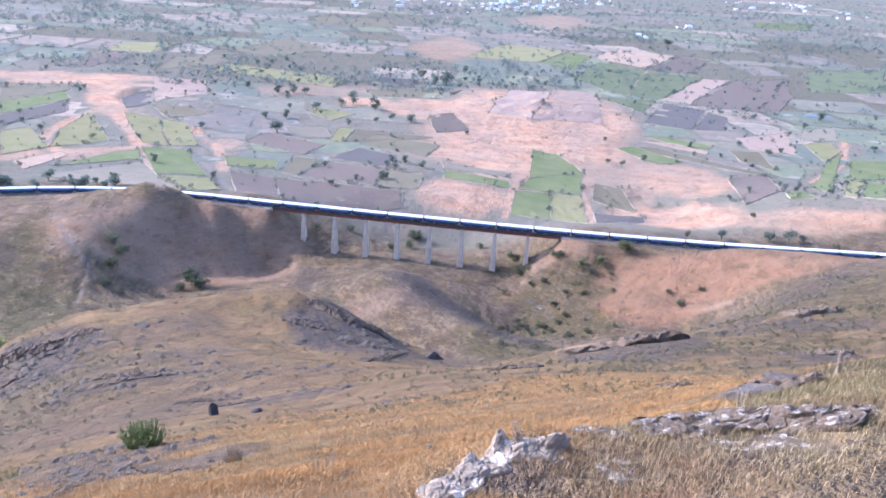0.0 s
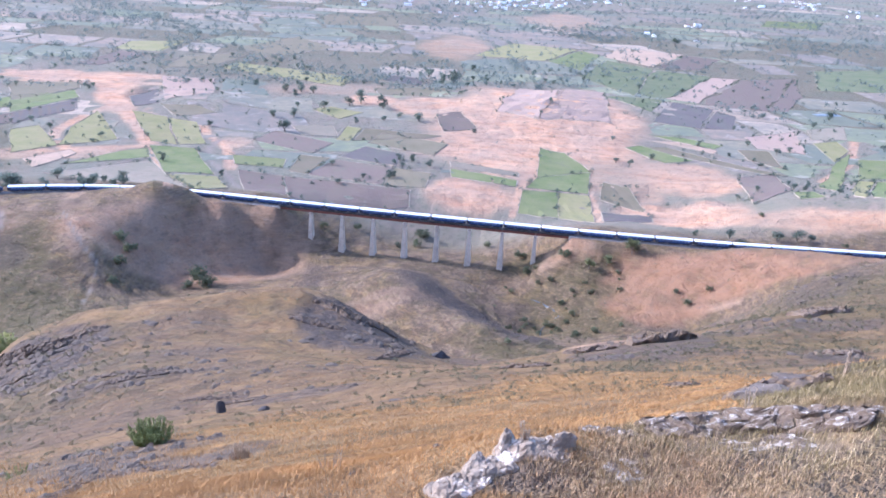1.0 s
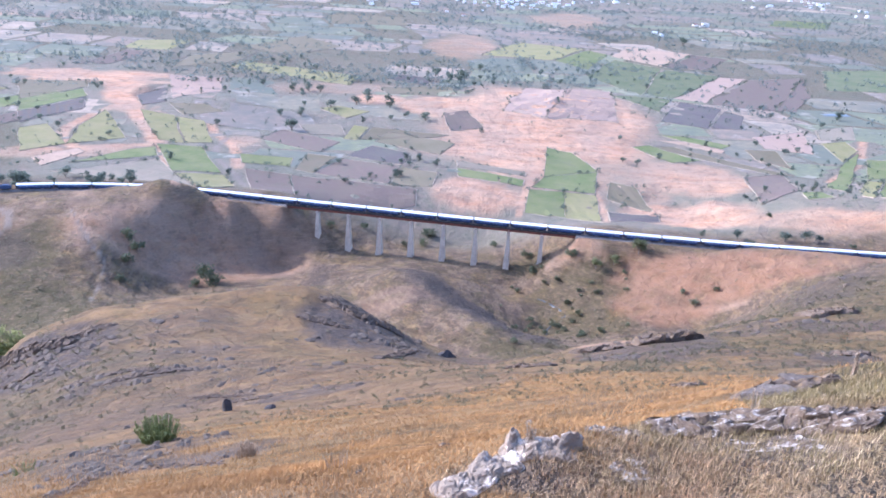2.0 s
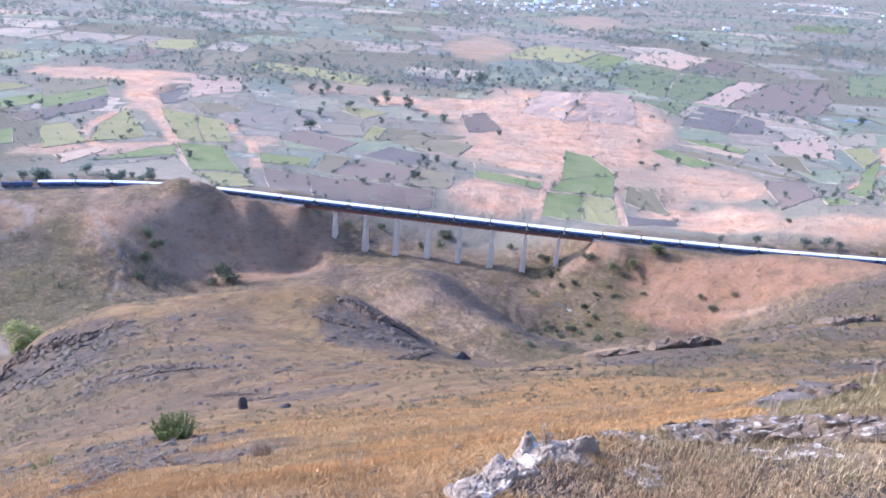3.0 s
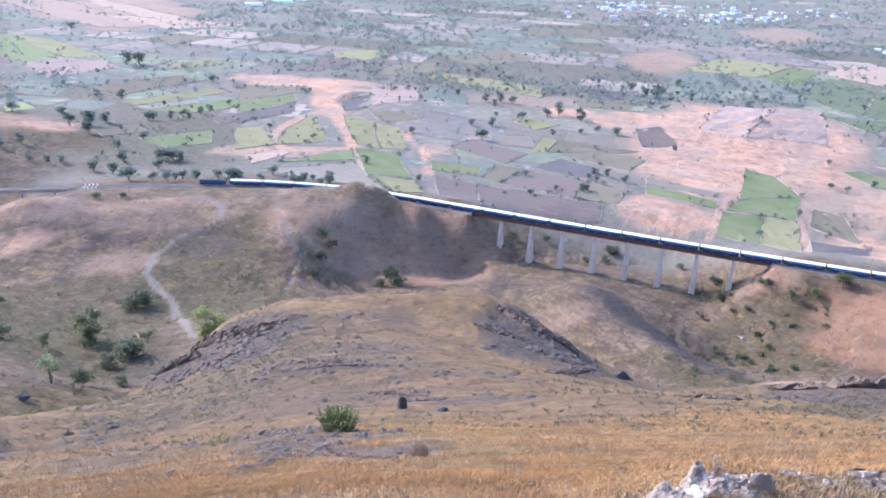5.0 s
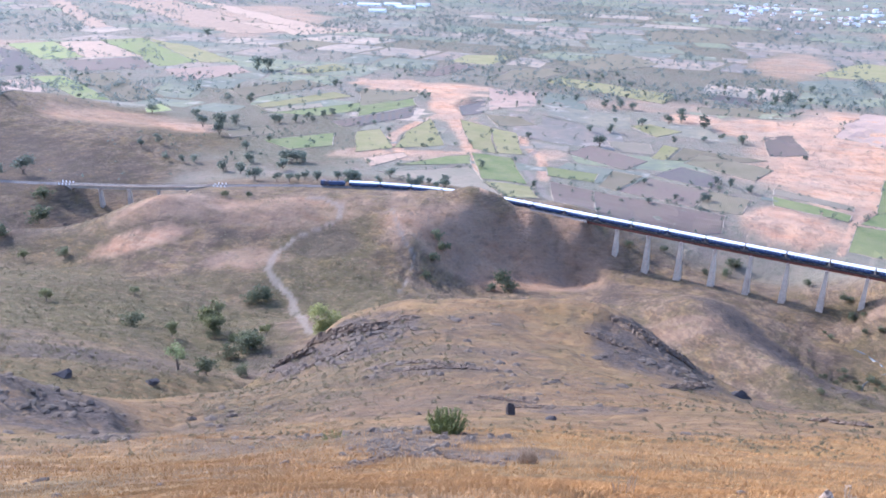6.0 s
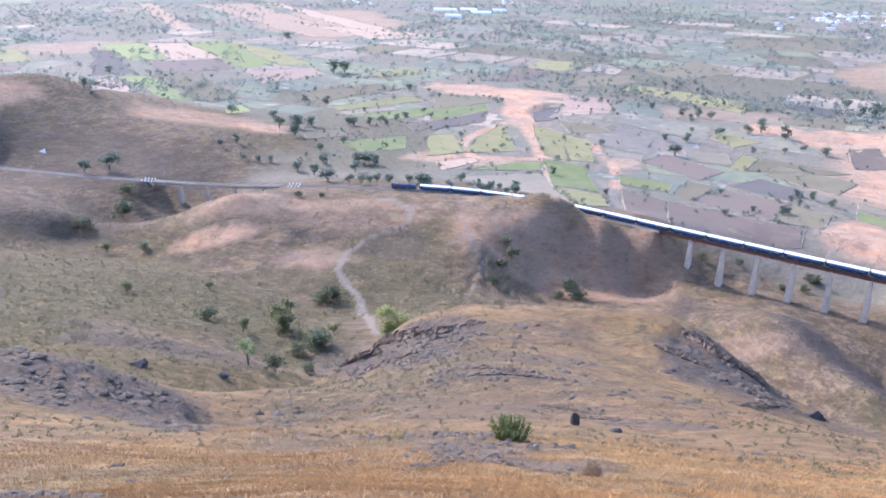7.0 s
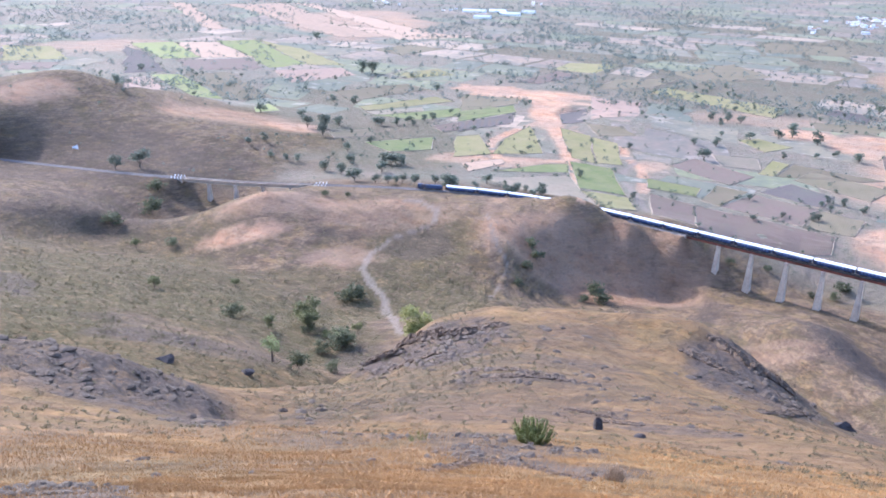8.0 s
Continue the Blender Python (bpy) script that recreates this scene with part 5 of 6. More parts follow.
plant("yellow", (-159, 251, 14.0))
plant("olive", (-208, 240, 13.9), (-207, 215, 6.7), (-291, 229, 6.3), (-408, 311, 7.3), (-286, 275, 5.3), (-186, 246, 5.8), (-189, 229, 4.5), (-227, 261, 6.4), (-200, 231, 11.5), (111, 461, 10.2), (96, 457, 7.3), (85, 454, 8.4))
plant("thin", (-158, 165, 9.0))
plant("bush", (-230, 218, 6.3), (-388, 322, 7.2), (-199, 230, 5.0), (-176, 223, 7.2), (-238, 315, 8.3), (-149, 184, 4.6), (-240, 311, 8.7), (-179, 226, 8.0), (-178, 213, 5.3), (-153, 171, 5.9), (-181, 395, 5.3), (-141, 426, 7.7), (-151, 424, 5.5), (-187, 433, 7.4), (-186, 418, 6.1), (-20, 535, 7.7), (-23, 521, 6.3), (25, 515, 5.0), (-36, 514, 4.3), (45, 486, 5.9), (49, 470, 5.2), (-65, 526, 5.1), (-86, 511, 4.3), (71, 465, 6.2))
plant("bush", (163, 469, 3.5), (182, 474, 4.8), (248, 480, 3.2), (216, 541, 3.4), (72, 418, 3.7), (80, 390, 3.5), (30, 344, 3.0), (129, 421, 3.2), (133, 411, 3.7), (62, 453, 3.9), (146, 416, 3.2), (-146, 431, 11.2), (-194, 438, 6.9), (-344, 421, 5.1), (-331, 430, 4.5), (-462, 369, 13.9), (-447, 324, 9.8), (-480, 391, 10.9))
plant("dark", (-252, 537, 7.0), (-247, 541, 5.9), (-260, 532, 5.5), (-295, 507, 12.3), (-313, 517, 7.9), (-325, 506, 8.7), (-334, 503, 7.9), (-371, 527, 11.0), (-351, 490, 7.9), (-443, 576, 10.4), (-380, 555, 11.4), (-372, 558, 11.4), (-395, 504, 10.9), (-416, 509, 10.3), (-519, 637, 13.8), (-516, 657, 11.9), (-492, 690, 9.9), (-462, 755, 9.1), (-559, 926, 9.7), (160, 502, 4.9), (181, 496, 7.0), (209, 490, 7.8), (222, 491, 8.6), (231, 490, 6.5))
plant("dark", (-40, 820, 10.6), (-82, 875, 14.7), (-110, 902, 15.2), (-120, 884, 11.5), (-205, 945, 9.9), (-187, 952, 11.2), (-172, 946, 9.9), (-245, 970, 9.0), (-8, 1079, 16.6), (-23, 1072, 15.1), (-43, 1115, 14.3), (19, 1197, 10.7), (-37, 670, 7.9), (-22, 658, 6.9), (-44, 654, 5.2), (17, 780, 6.1), (106, 934, 6.0), (145, 713, 5.7), (157, 708, 6.6), (182, 732, 6.9), (155, 790, 5.2), (288, 584, 5.1), (-164, 749, 12.9), (-186, 800, 8.5))
plant("dark", (-167, 808, 9.6), (-275, 696, 4.9), (-179, 592, 5.7), (-225, 522, 9.0), (-231, 519, 6.0), (-246, 518, 8.3), (-250, 514, 6.8), (-272, 508, 8.4), (-295, 512, 10.9), (439, 957, 12.1), (427, 1663, 19.6), (-145, 860, 10.1), (-342, 494, 7.9), (-337, 498, 7.1), (-283, 546, 8.9), (-246, 515, 6.8), (-232, 535, 9.2), (-387, 555, 11.5), (-380, 561, 10.6), (-300, 513, 10.2), (-524, 411, 15.6), (-534, 397, 13.0), (-411, 538, 9.7), (-370, 488, 12.1))
plant("dark", (-605, 637, 11.3), (-564, 655, 11.2), (-530, 624, 13.8), (-498, 608, 12.2), (-539, 667, 7.7), (-591, 782, 11.3), (-488, 693, 9.9), (-476, 704, 8.8), (-470, 717, 10.0), (-464, 741, 9.0), (-624, 785, 9.0), (-474, 508, 6.3), (-462, 513, 7.2), (-455, 520, 7.2), (-507, 537, 8.6), (-506, 515, 6.6), (-506, 515, 5.6), (-961, 776, 11.0), (-673, 512, 11.9), (-1064, 1290, 17.0), (-731, 989, 23.6), (-718, 999, 20.4))


def valley_shrubs():
    rng = random.Random(12)
    spots = []
    while len(spots) < 34:
        x, y = rng.uniform(15, 140), rng.uniform(372, 476)
        if math.hypot((x - 66) / 42, (y - 430) / 52) < 1:
            spots.append((round(x), round(y), rng.uniform(1.2, 3.4)))
    plant("bush", *spots)


valley_shrubs()


def grove_strength(x, y):
    return fbm(x, y, 260, 3, 91) + 0.6 * fbm(x, y, 70, 2, 92)


def scatter_trees():
    """Single trees of the nearer plain, as things; the woods beyond them, as one."""
    rng = random.Random(21)
    rs = np.random.RandomState(21)
    n = 60000
    a = np.radians(rs.uniform(-62, 34, n))
    r = np.where(np.arange(n) < 6000, np.sqrt(rs.uniform(600 ** 2, 1250 ** 2, n)), np.exp(rs.uniform(math.log(1000), math.log(4600), n)))
    x, y = r * np.sin(a), r * np.cos(a)
    ok = (y > np.interp(x, RAIL[:, 0], RAIL[:, 1]) + 60) & (rs.rand(n) < smooth(0.0, 0.4, grove_strength(x, y)) * (0.25 + 0.75 * smooth(1250, 1900, r)) + 0.05 + 0.22 * smooth(1200, 2200, r))
    ok &= (amount_of("earth", x, y) < 0.25) & (np.hypot((x + 640) / 190, (y - 490) / 170) > 1.1)
    first = np.flatnonzero(ok[:6000])[:250]
    rest = 6000 + np.flatnonzero(ok[6000:])[:13000]
    near = [(x[k], y[k], rng.uniform(3.2, 7.0)) for k in first]
    far = [(x[k], y[k], rng.uniform(3.6, 9.0)) for k in rest]
    plant("dark", *near)
    models = [crown_data(random.Random(40 + k), 12, 3, 0.15, 0.10, 0.62, 0.95) for k in range(6)]
    vs, fs, n = [], [], 0
    xy = np.array(far)
    z = height(xy[:, 0], xy[:, 1])
    for (x, y, tall), g in zip(far, z):
        v, f = rng.choice(models)
        a = rng.uniform(0, 6.28)
        p = np.array(v)
        c, s = math.cos(a) * tall * 1.1, math.sin(a) * tall * 1.1
        vs.append(np.column_stack([x + p[:, 0] * c - p[:, 1] * s, y + p[:, 0] * s + p[:, 1] * c, g + p[:, 2] * tall - 0.3]))
        fs.append(np.array(f) + n)
        n += len(v)
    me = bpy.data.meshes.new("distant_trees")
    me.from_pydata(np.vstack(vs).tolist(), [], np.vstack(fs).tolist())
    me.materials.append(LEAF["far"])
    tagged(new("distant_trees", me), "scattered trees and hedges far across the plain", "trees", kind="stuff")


scatter_trees()


def hedges():
    """Bushes and small trees along the edges of the fields and over the near plain."""
    rs = np.random.RandomState(83)
    spots = []
    for p in EDGES:
        q = np.roll(p, -1, axis=0)
        for k in range(len(p)):
            n = rs.poisson(0.05 * math.hypot(*(q[k] - p[k])) * (0.3 + 1.4 * (fbm(p[k:k + 1, 0], p[k:k + 1, 1], 60, 2, 85)[0] > 0)))
            for _ in range(n):
                spots.append(p[k] + (q[k] - p[k]) * rs.rand() + rs.normal(0, 1.2, 2))
    a = np.radians(rs.uniform(-62, 34, 4000))
    r = np.sqrt(rs.uniform(590 ** 2, 1150 ** 2, 4000))
    loose = np.column_stack([r * np.sin(a), r * np.cos(a)])
    ok = (loose[:, 1] > np.interp(loose[:, 0], RAIL[:, 0], RAIL[:, 1]) + 25) & (rs.rand(4000) < 0.12 + 0.5 * smooth(0.0, 0.4, fbm(loose[:, 0], loose[:, 1], 120, 3, 86)))
    ok &= rs.rand(4000) > 0.85 * amount_of("earth", loose[:, 0], loose[:, 1])
    spots = np.vstack([np.array(spots), loose[ok]])
    z = height(spots[:, 0], spots[:, 1])
    models = [crown_data(random.Random(170 + k), 14, 4, 0.13, 0.02, 0.55, 0.95) for k in range(6)]
    vs, fs, k = [], [], 0
    for i, (x, y) in enumerate(spots):
        v, f = models[i % 6]
        s = math.exp(rs.normal(0.75, 0.4))
        c, q = math.cos(i) * s, math.sin(i) * s
        m = np.array(v)
        vs.append(np.column_stack([x + m[:, 0] * c - m[:, 1] * q, y + m[:, 0] * q + m[:, 1] * c, z[i] + m[:, 2] * s + 0.1]))
        fs.append(np.array(f) + k)
        k += len(v)
    me = bpy.data.meshes.new("field_hedges")
    me.from_pydata(np.vstack(vs).tolist(), [], np.vstack(fs).tolist())
    me.materials.append(LEAF["dark"])
    tagged(new("field_hedges", me), "hedges and bushes along the edges of the fields", "hedges", kind="stuff")


hedges()


def scatter_scrub():
    """Low dry bushes dotted over the hillsides."""
    rs = np.random.RandomState(61)
    n = 46000
    a = np.radians(rs.uniform(-66, 36, n))
    r = np.exp(rs.uniform(math.log(40), math.log(640), n))
    x, y = r * np.sin(a), r * np.cos(a)
    ok = (y < np.interp(x, RAIL[:, 0], RAIL[:, 1]) - 6) | (np.hypot((x + 650) / 190, (y - 480) / 170) < 1)
    ok &= rs.rand(n) < 0.05 + 0.5 * amount_of("green", x, y) + 0.25 * smooth(0.0, 0.5, fbm(x, y, 50, 3, 93))
    d, _ = rail_gap(x, y)
    ok &= d > 7
    x, y, r = x[ok], y[ok], r[ok]
    z = height(x, y)
    models = [crown_data(random.Random(70 + k), 9, 4, 0.17, 0.05, 0.8, 0.9) for k in range(5)]
    vs, fs, k = [], [], 0
    for i in range(len(x)):
        v, f = models[i % 5]
        s = rs.uniform(0.35, 1.0) * min(1.6, 0.22 + 0.0042 * r[i])
        c, q = math.cos(i) * s, math.sin(i) * s
        p = np.array(v)
        vs.append(np.column_stack([x[i] + p[:, 0] * c - p[:, 1] * q, y[i] + p[:, 0] * q + p[:, 1] * c, z[i] + p[:, 2] * s - 0.1]))
        fs.append(np.array(f) + k)
        k += len(v)
    me = bpy.data.meshes.new("hillside_scrub")
    me.from_pydata(np.vstack(vs).tolist(), [], np.vstack(fs).tolist())
    me.materials.append(LEAF["scrub"])
    tagged(new("hillside_scrub", me), "low dry scrub dotted over the hillsides", "scrub", kind="stuff")


scatter_scrub()


# ---- rocks ----
def rock_material(name, one, two, lichen, amount):
    m, n, l, bsdf = nodes_of(name)
    where = n.new("ShaderNodeNewGeometry").outputs["Position"]
    fine = noisy(n, l, where, 7.0, 6, 0.7, 0.3, 0.7)
    col = mixed(n, l, fine, one, two)
    blot = noisy(n, l, where, 2.6, 6, 0.75, 0.60 - amount, 0.66 - amount)
    col = mixed(n, l, blot, col, lichen)
    l.new(col, bsdf.inputs["Base Color"])
    bsdf.inputs["Roughness"].default_value = 0.9
    bsdf.inputs["Specular IOR Level"].default_value = 0.25
    bumped(n, l, bsdf, fine, 0.7, 0.06)
    return m


PALE_ROCK = rock_material("lichen_rock", (0.21, 0.155, 0.110), (0.36, 0.280, 0.205), (0.78, 0.65, 0.51), 0.05)
GREY_ROCK = rock_material("basalt", (0.105, 0.080, 0.062), (0.190, 0.150, 0.118), (0.40, 0.34, 0.28), 0.01)
BROWN_ROCK = rock_material("weathered_stone", (0.074, 0.055, 0.040), (0.150, 0.112, 0.080), (0.26, 0.210, 0.165), 0.0)
DARK_ROCK = rock_material("dark_basalt", (0.045, 0.038, 0.036), (0.095, 0.080, 0.075), (0.16, 0.14, 0.13), -0.02)


def rock_bm(seed, detail=3, cuts=15):
    rng = random.Random(seed)
    bm = bmesh.new()
    bmesh.ops.create_icosphere(bm, subdivisions=detail, radius=1.0)
    planes = [(Vector((rng.gauss(0, 1), rng.gauss(0, 1), rng.gauss(0.3, 0.8))).normalized(), rng.uniform(0.42, 0.85)) for _ in range(cuts)]
    off = Vector((seed * 3.1, seed * 1.7, 0))
    for v in bm.verts:
        for d, k in planes:
            over = v.co.dot(d) - k
            if over > 0:
                v.co -= d * over * 0.92
        v.co *= 1 + 0.16 * noise.noise(v.co * 2.1 + off) + 0.11 * noise.noise(v.co * 5.3 + off) + 0.06 * noise.noise(v.co * 12.0 + off)
    return bm


def rock(name, material, x, y, size, turn, label, seed, lift=0.0, detail=4):
    z = float(height(np.array([float(x)]), np.array([float(y)]))[0])
    bm = rock_bm(seed, detail)
    for v in bm.verts:
        v.co = Vector((v.co.x * size[0], v.co.y * size[1], v.co.z * size[2]))
    o = finish(name, bm, material)
    o.matrix_basis = pose(x, y, z + lift, 0, 0, turn)
    return tagged(o, label, "rock", "rocks of the hillside")


WHITE = "weathered pale rock with white lichen in dry grass"
SLAB = "low grey rock outcrop with a white lichened edge"


def lichened_material():
    """Grey-brown bedrock, whitened by lichen on its weathered tops."""
    m, n, l, bsdf = nodes_of("lichened_bedrock")
    geo = n.new("ShaderNodeNewGeometry")
    where = geo.outputs["Position"]
    fine = noisy(n, l, where, 9.0, 6, 0.75, 0.3, 0.7)
    col = mixed(n, l, fine, (0.130, 0.088, 0.058), (0.240, 0.172, 0.118))
    col = mixed(n, l, maths(n, l, "MULTIPLY", noisy(n, l, where, 2.2, 5, 0.7, 0.45, 0.65), 0.6), col, (0.075, 0.055, 0.042))
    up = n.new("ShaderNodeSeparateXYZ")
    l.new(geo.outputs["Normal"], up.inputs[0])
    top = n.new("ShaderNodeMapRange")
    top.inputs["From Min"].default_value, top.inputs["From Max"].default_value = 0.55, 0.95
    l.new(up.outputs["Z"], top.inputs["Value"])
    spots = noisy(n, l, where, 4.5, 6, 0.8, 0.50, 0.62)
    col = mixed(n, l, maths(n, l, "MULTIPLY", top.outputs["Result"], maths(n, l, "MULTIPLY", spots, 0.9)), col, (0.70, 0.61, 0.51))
    l.new(col, bsdf.inputs["Base Color"])
    bsdf.inputs["Roughness"].default_value = 0.92
    bsdf.inputs["Specular IOR Level"].default_value = 0.2
    bumped(n, l, bsdf, fine, 0.8, 0.05)
    return m


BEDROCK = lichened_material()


def outcrop(x0, y0, x1, y1, half, tall, seed, label, material=None, crackle=0.22, grain=1.0):
    """A long low ledge of cracked bedrock half buried in the ground."""
    ln = math.hypot(x1 - x0, y1 - y0)
    ux, uy = (x1 - x0) / ln, (y1 - y0) / ln
    nu, nv = int(ln * 26 / grain), 26
    rows = np.linspace(0, 1, nu)
    vs, fs = [], []
    off = Vector((seed * 7.3, seed * 2.9, 0))
    for u in rows:
        end = max(0.0, 1 - abs(2 * u - 1) ** 5) ** 0.5
        for k in range(nv):
            a = math.pi * k / (nv - 1)
            across = -math.cos(a) * half * (0.55 + 0.45 * end)
            up = max(0.0, math.sin(a)) ** 0.45 * tall * end
            p = Vector((x0 + ux * u * ln - uy * across, y0 + uy * u * ln + ux * across, up))
            q = p / grain
            lump = noise.noise(q * 0.9 + off) * 0.30 + noise.noise(q * 2.3 + off) * 0.20
            cell = noise.voronoi(q * 3.1 + off)[0]
            block = 0.78 + 0.35 * abs(noise.noise(noise.voronoi(q * 3.1 + off)[1][0] * 3.7))
            crack = max(0.0, 1 - (cell[1] - cell[0]) / 0.16)
            p.z = p.z * block * 1.15 + up * (lump * 1.5 - crackle * crack) + 0.04 * grain * noise.noise(q * 9.0 + off) * end
            p.x += 0.4 * noise.noise(q * 1.7 + off * 2) * half
            p.y += 0.4 * noise.noise(q * 1.9 + off * 3) * half
            vs.append(p)
    z = height(np.array([p.x for p in vs]), np.array([p.y for p in vs]))
    for i in range(nu - 1):
        for k in range(nv - 1):
            q = i * nv + k
            fs.append((q, q + 1, q + nv + 1, q + nv))
    me = bpy.data.meshes.new("rock_outcrop")
    me.from_pydata([(p.x, p.y, p.z + g - 0.06) for p, g in zip(vs, z.tolist())], [], fs)
    me.materials.append(material or BEDROCK)
    tagged(new("rock_outcrop", me), label, "rock", "rocks of the hillside")


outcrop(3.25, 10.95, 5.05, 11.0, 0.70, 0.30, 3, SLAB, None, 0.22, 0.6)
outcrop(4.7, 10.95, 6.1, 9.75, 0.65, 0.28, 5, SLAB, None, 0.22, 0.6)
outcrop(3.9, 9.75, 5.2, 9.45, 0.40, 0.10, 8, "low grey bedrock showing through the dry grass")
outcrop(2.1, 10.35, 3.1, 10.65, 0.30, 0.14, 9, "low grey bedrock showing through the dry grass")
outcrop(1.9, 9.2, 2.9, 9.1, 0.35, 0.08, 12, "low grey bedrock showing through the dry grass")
outcrop(-0.05, 8.60, 0.95, 9.40, 0.30, 0.20, 14, WHITE, PALE_ROCK, 0.22, 0.55)
outcrop(0.75, 9.50, 1.90, 9.50, 0.26, 0.18, 16, WHITE, PALE_ROCK, 0.22, 0.55)
rock("rock", PALE_ROCK, 0.50, 9.22, (0.30, 0.20, 0.26), 40, WHITE, 4, 0.03)
rock("rock", PALE_ROCK, 0.92, 9.66, (0.24, 0.17, 0.26), 75, WHITE, 2, 0.05)
rock("rock", PALE_ROCK, 1.30, 9.58, (0.26, 0.15, 0.18), 10, WHITE, 31, 0.03)
rock("rock", PALE_ROCK, 1.74, 9.60, (0.28, 0.18, 0.24), 25, WHITE, 3, 0.05)
rock("rock", PALE_ROCK, 0.14, 8.86, (0.22, 0.16, 0.17), 50, WHITE, 33, 0.02)
outcrop(0.30, 8.25, 1.25, 8.35, 0.22, 0.12, 18, WHITE, PALE_ROCK, 0.25)


LEDGE_ROCK = rock_material("ledge_basalt", (0.098, 0.070, 0.050), (0.180, 0.130, 0.092), (0.230, 0.150, 0.080), 0.06)


def ledge(x0, y0, x1, y1, half, tall, seed):
    """A jagged band of dark basalt breaking out of the hillside."""
    outcrop(x0, y0, x1, y1, half, tall, seed, "jagged dark basalt ledge breaking out of the dry hillside", LEDGE_ROCK, 0.35, max(0.4, half * 0.9))


ledge(-32.5, 179.7, -20.2, 170.7, 1.98, 1.24, 40)
ledge(-23.7, 172.0, -11.6, 173.5, 2.16, 1.24, 41)
ledge(-35.6, 164.4, -22.3, 161.5, 1.44, 0.62, 42)
ledge(31.4, 125.1, 43.1, 126.6, 2.70, 1.86, 43)
ledge(20.7, 124.0, 29.1, 123.0, 1.98, 0.99, 44)
ledge(69.8, 147.0, 82.4, 154.3, 2.88, 1.61, 45)
ledge(44.6, 85.5, 51.0, 89.7, 1.44, 0.62, 46)
ledge(-100.3, 134.9, -92.7, 140.3, 1.98, 1.36, 47)
ledge(-100.6, 148.4, -85.6, 147.6, 2.16, 1.36, 48)
ledge(-86.2, 148.5, -72.7, 154.0, 1.80, 0.74, 49)
ledge(-89.1, 129.1, -76.9, 132.7, 1.44, 0.62, 50)
ledge(-62.8, 110.5, -43.3, 112.6, 1.44, 0.43, 51)
ledge(-88.5, 146.3, -78.2, 147.9, 1.98, 1.24, 52)
ledge(-53.2, 105.5, -39.4, 110.9, 1.35, 0.43, 53)
ledge(-34.6, 90.3, -24.3, 87.9, 0.81, 0.31, 54)
ledge(-27.7, 84.9, -21.1, 83.9, 0.81, 0.31, 55)
ledge(-11.7, 18.2, -14.1, 28.2, 0.45, 0.14, 56)
ledge(-14.0, 27.0, -7.5, 23.1, 0.45, 0.12, 57)
ledge(-15.3, 27.5, -10.0, 25.5, 0.41, 0.12, 58)
ledge(-14.0, 132.1, -6.9, 161.3, 1.26, 0.56, 63)
ledge(7.1, 90.8, 13.0, 87.5, 1.08, 0.50, 64)
ledge(13.8, 43.4, 14.2, 40.1, 0.63, 0.31, 66)
ledge(7.2, 16.9, 7.9, 15.3, 0.81, 0.34, 67)
rock("rock", GREY_ROCK, 7.0, 15.2, (0.85, 0.6, 0.42), -25, "dark grey rock on the grassy brow", 21)
rock("rock", GREY_ROCK, 8.4, 16.6, (0.7, 0.5, 0.3), -20, "dark grey rock on the grassy brow", 22)
rock("rock", DARK_ROCK, -1.1, 166, (2.9, 2.2, 1.9), 15, "large dark boulder below the grass slope", 23)
rock("rock", DARK_ROCK, -23.6, 73.5, (0.75, 0.6, 1.0), 30, "dark upright stone on the grass slope", 24, 0.4)
rock("rock", DARK_ROCK, -18.5, 72, (0.9, 0.7, 0.6), 60, "dark low stone on the grass slope", 25, 0.1)
rock("rock", DARK_ROCK, -147, 143, (2.6, 2.0, 1.9), 10, "dark boulder on the far slope", 26, 0.4)
rock("rock", DARK_ROCK, -160, 126, (3.2, 2.2, 1.6), 40, "dark boulder on the far slope", 27, 0.2)


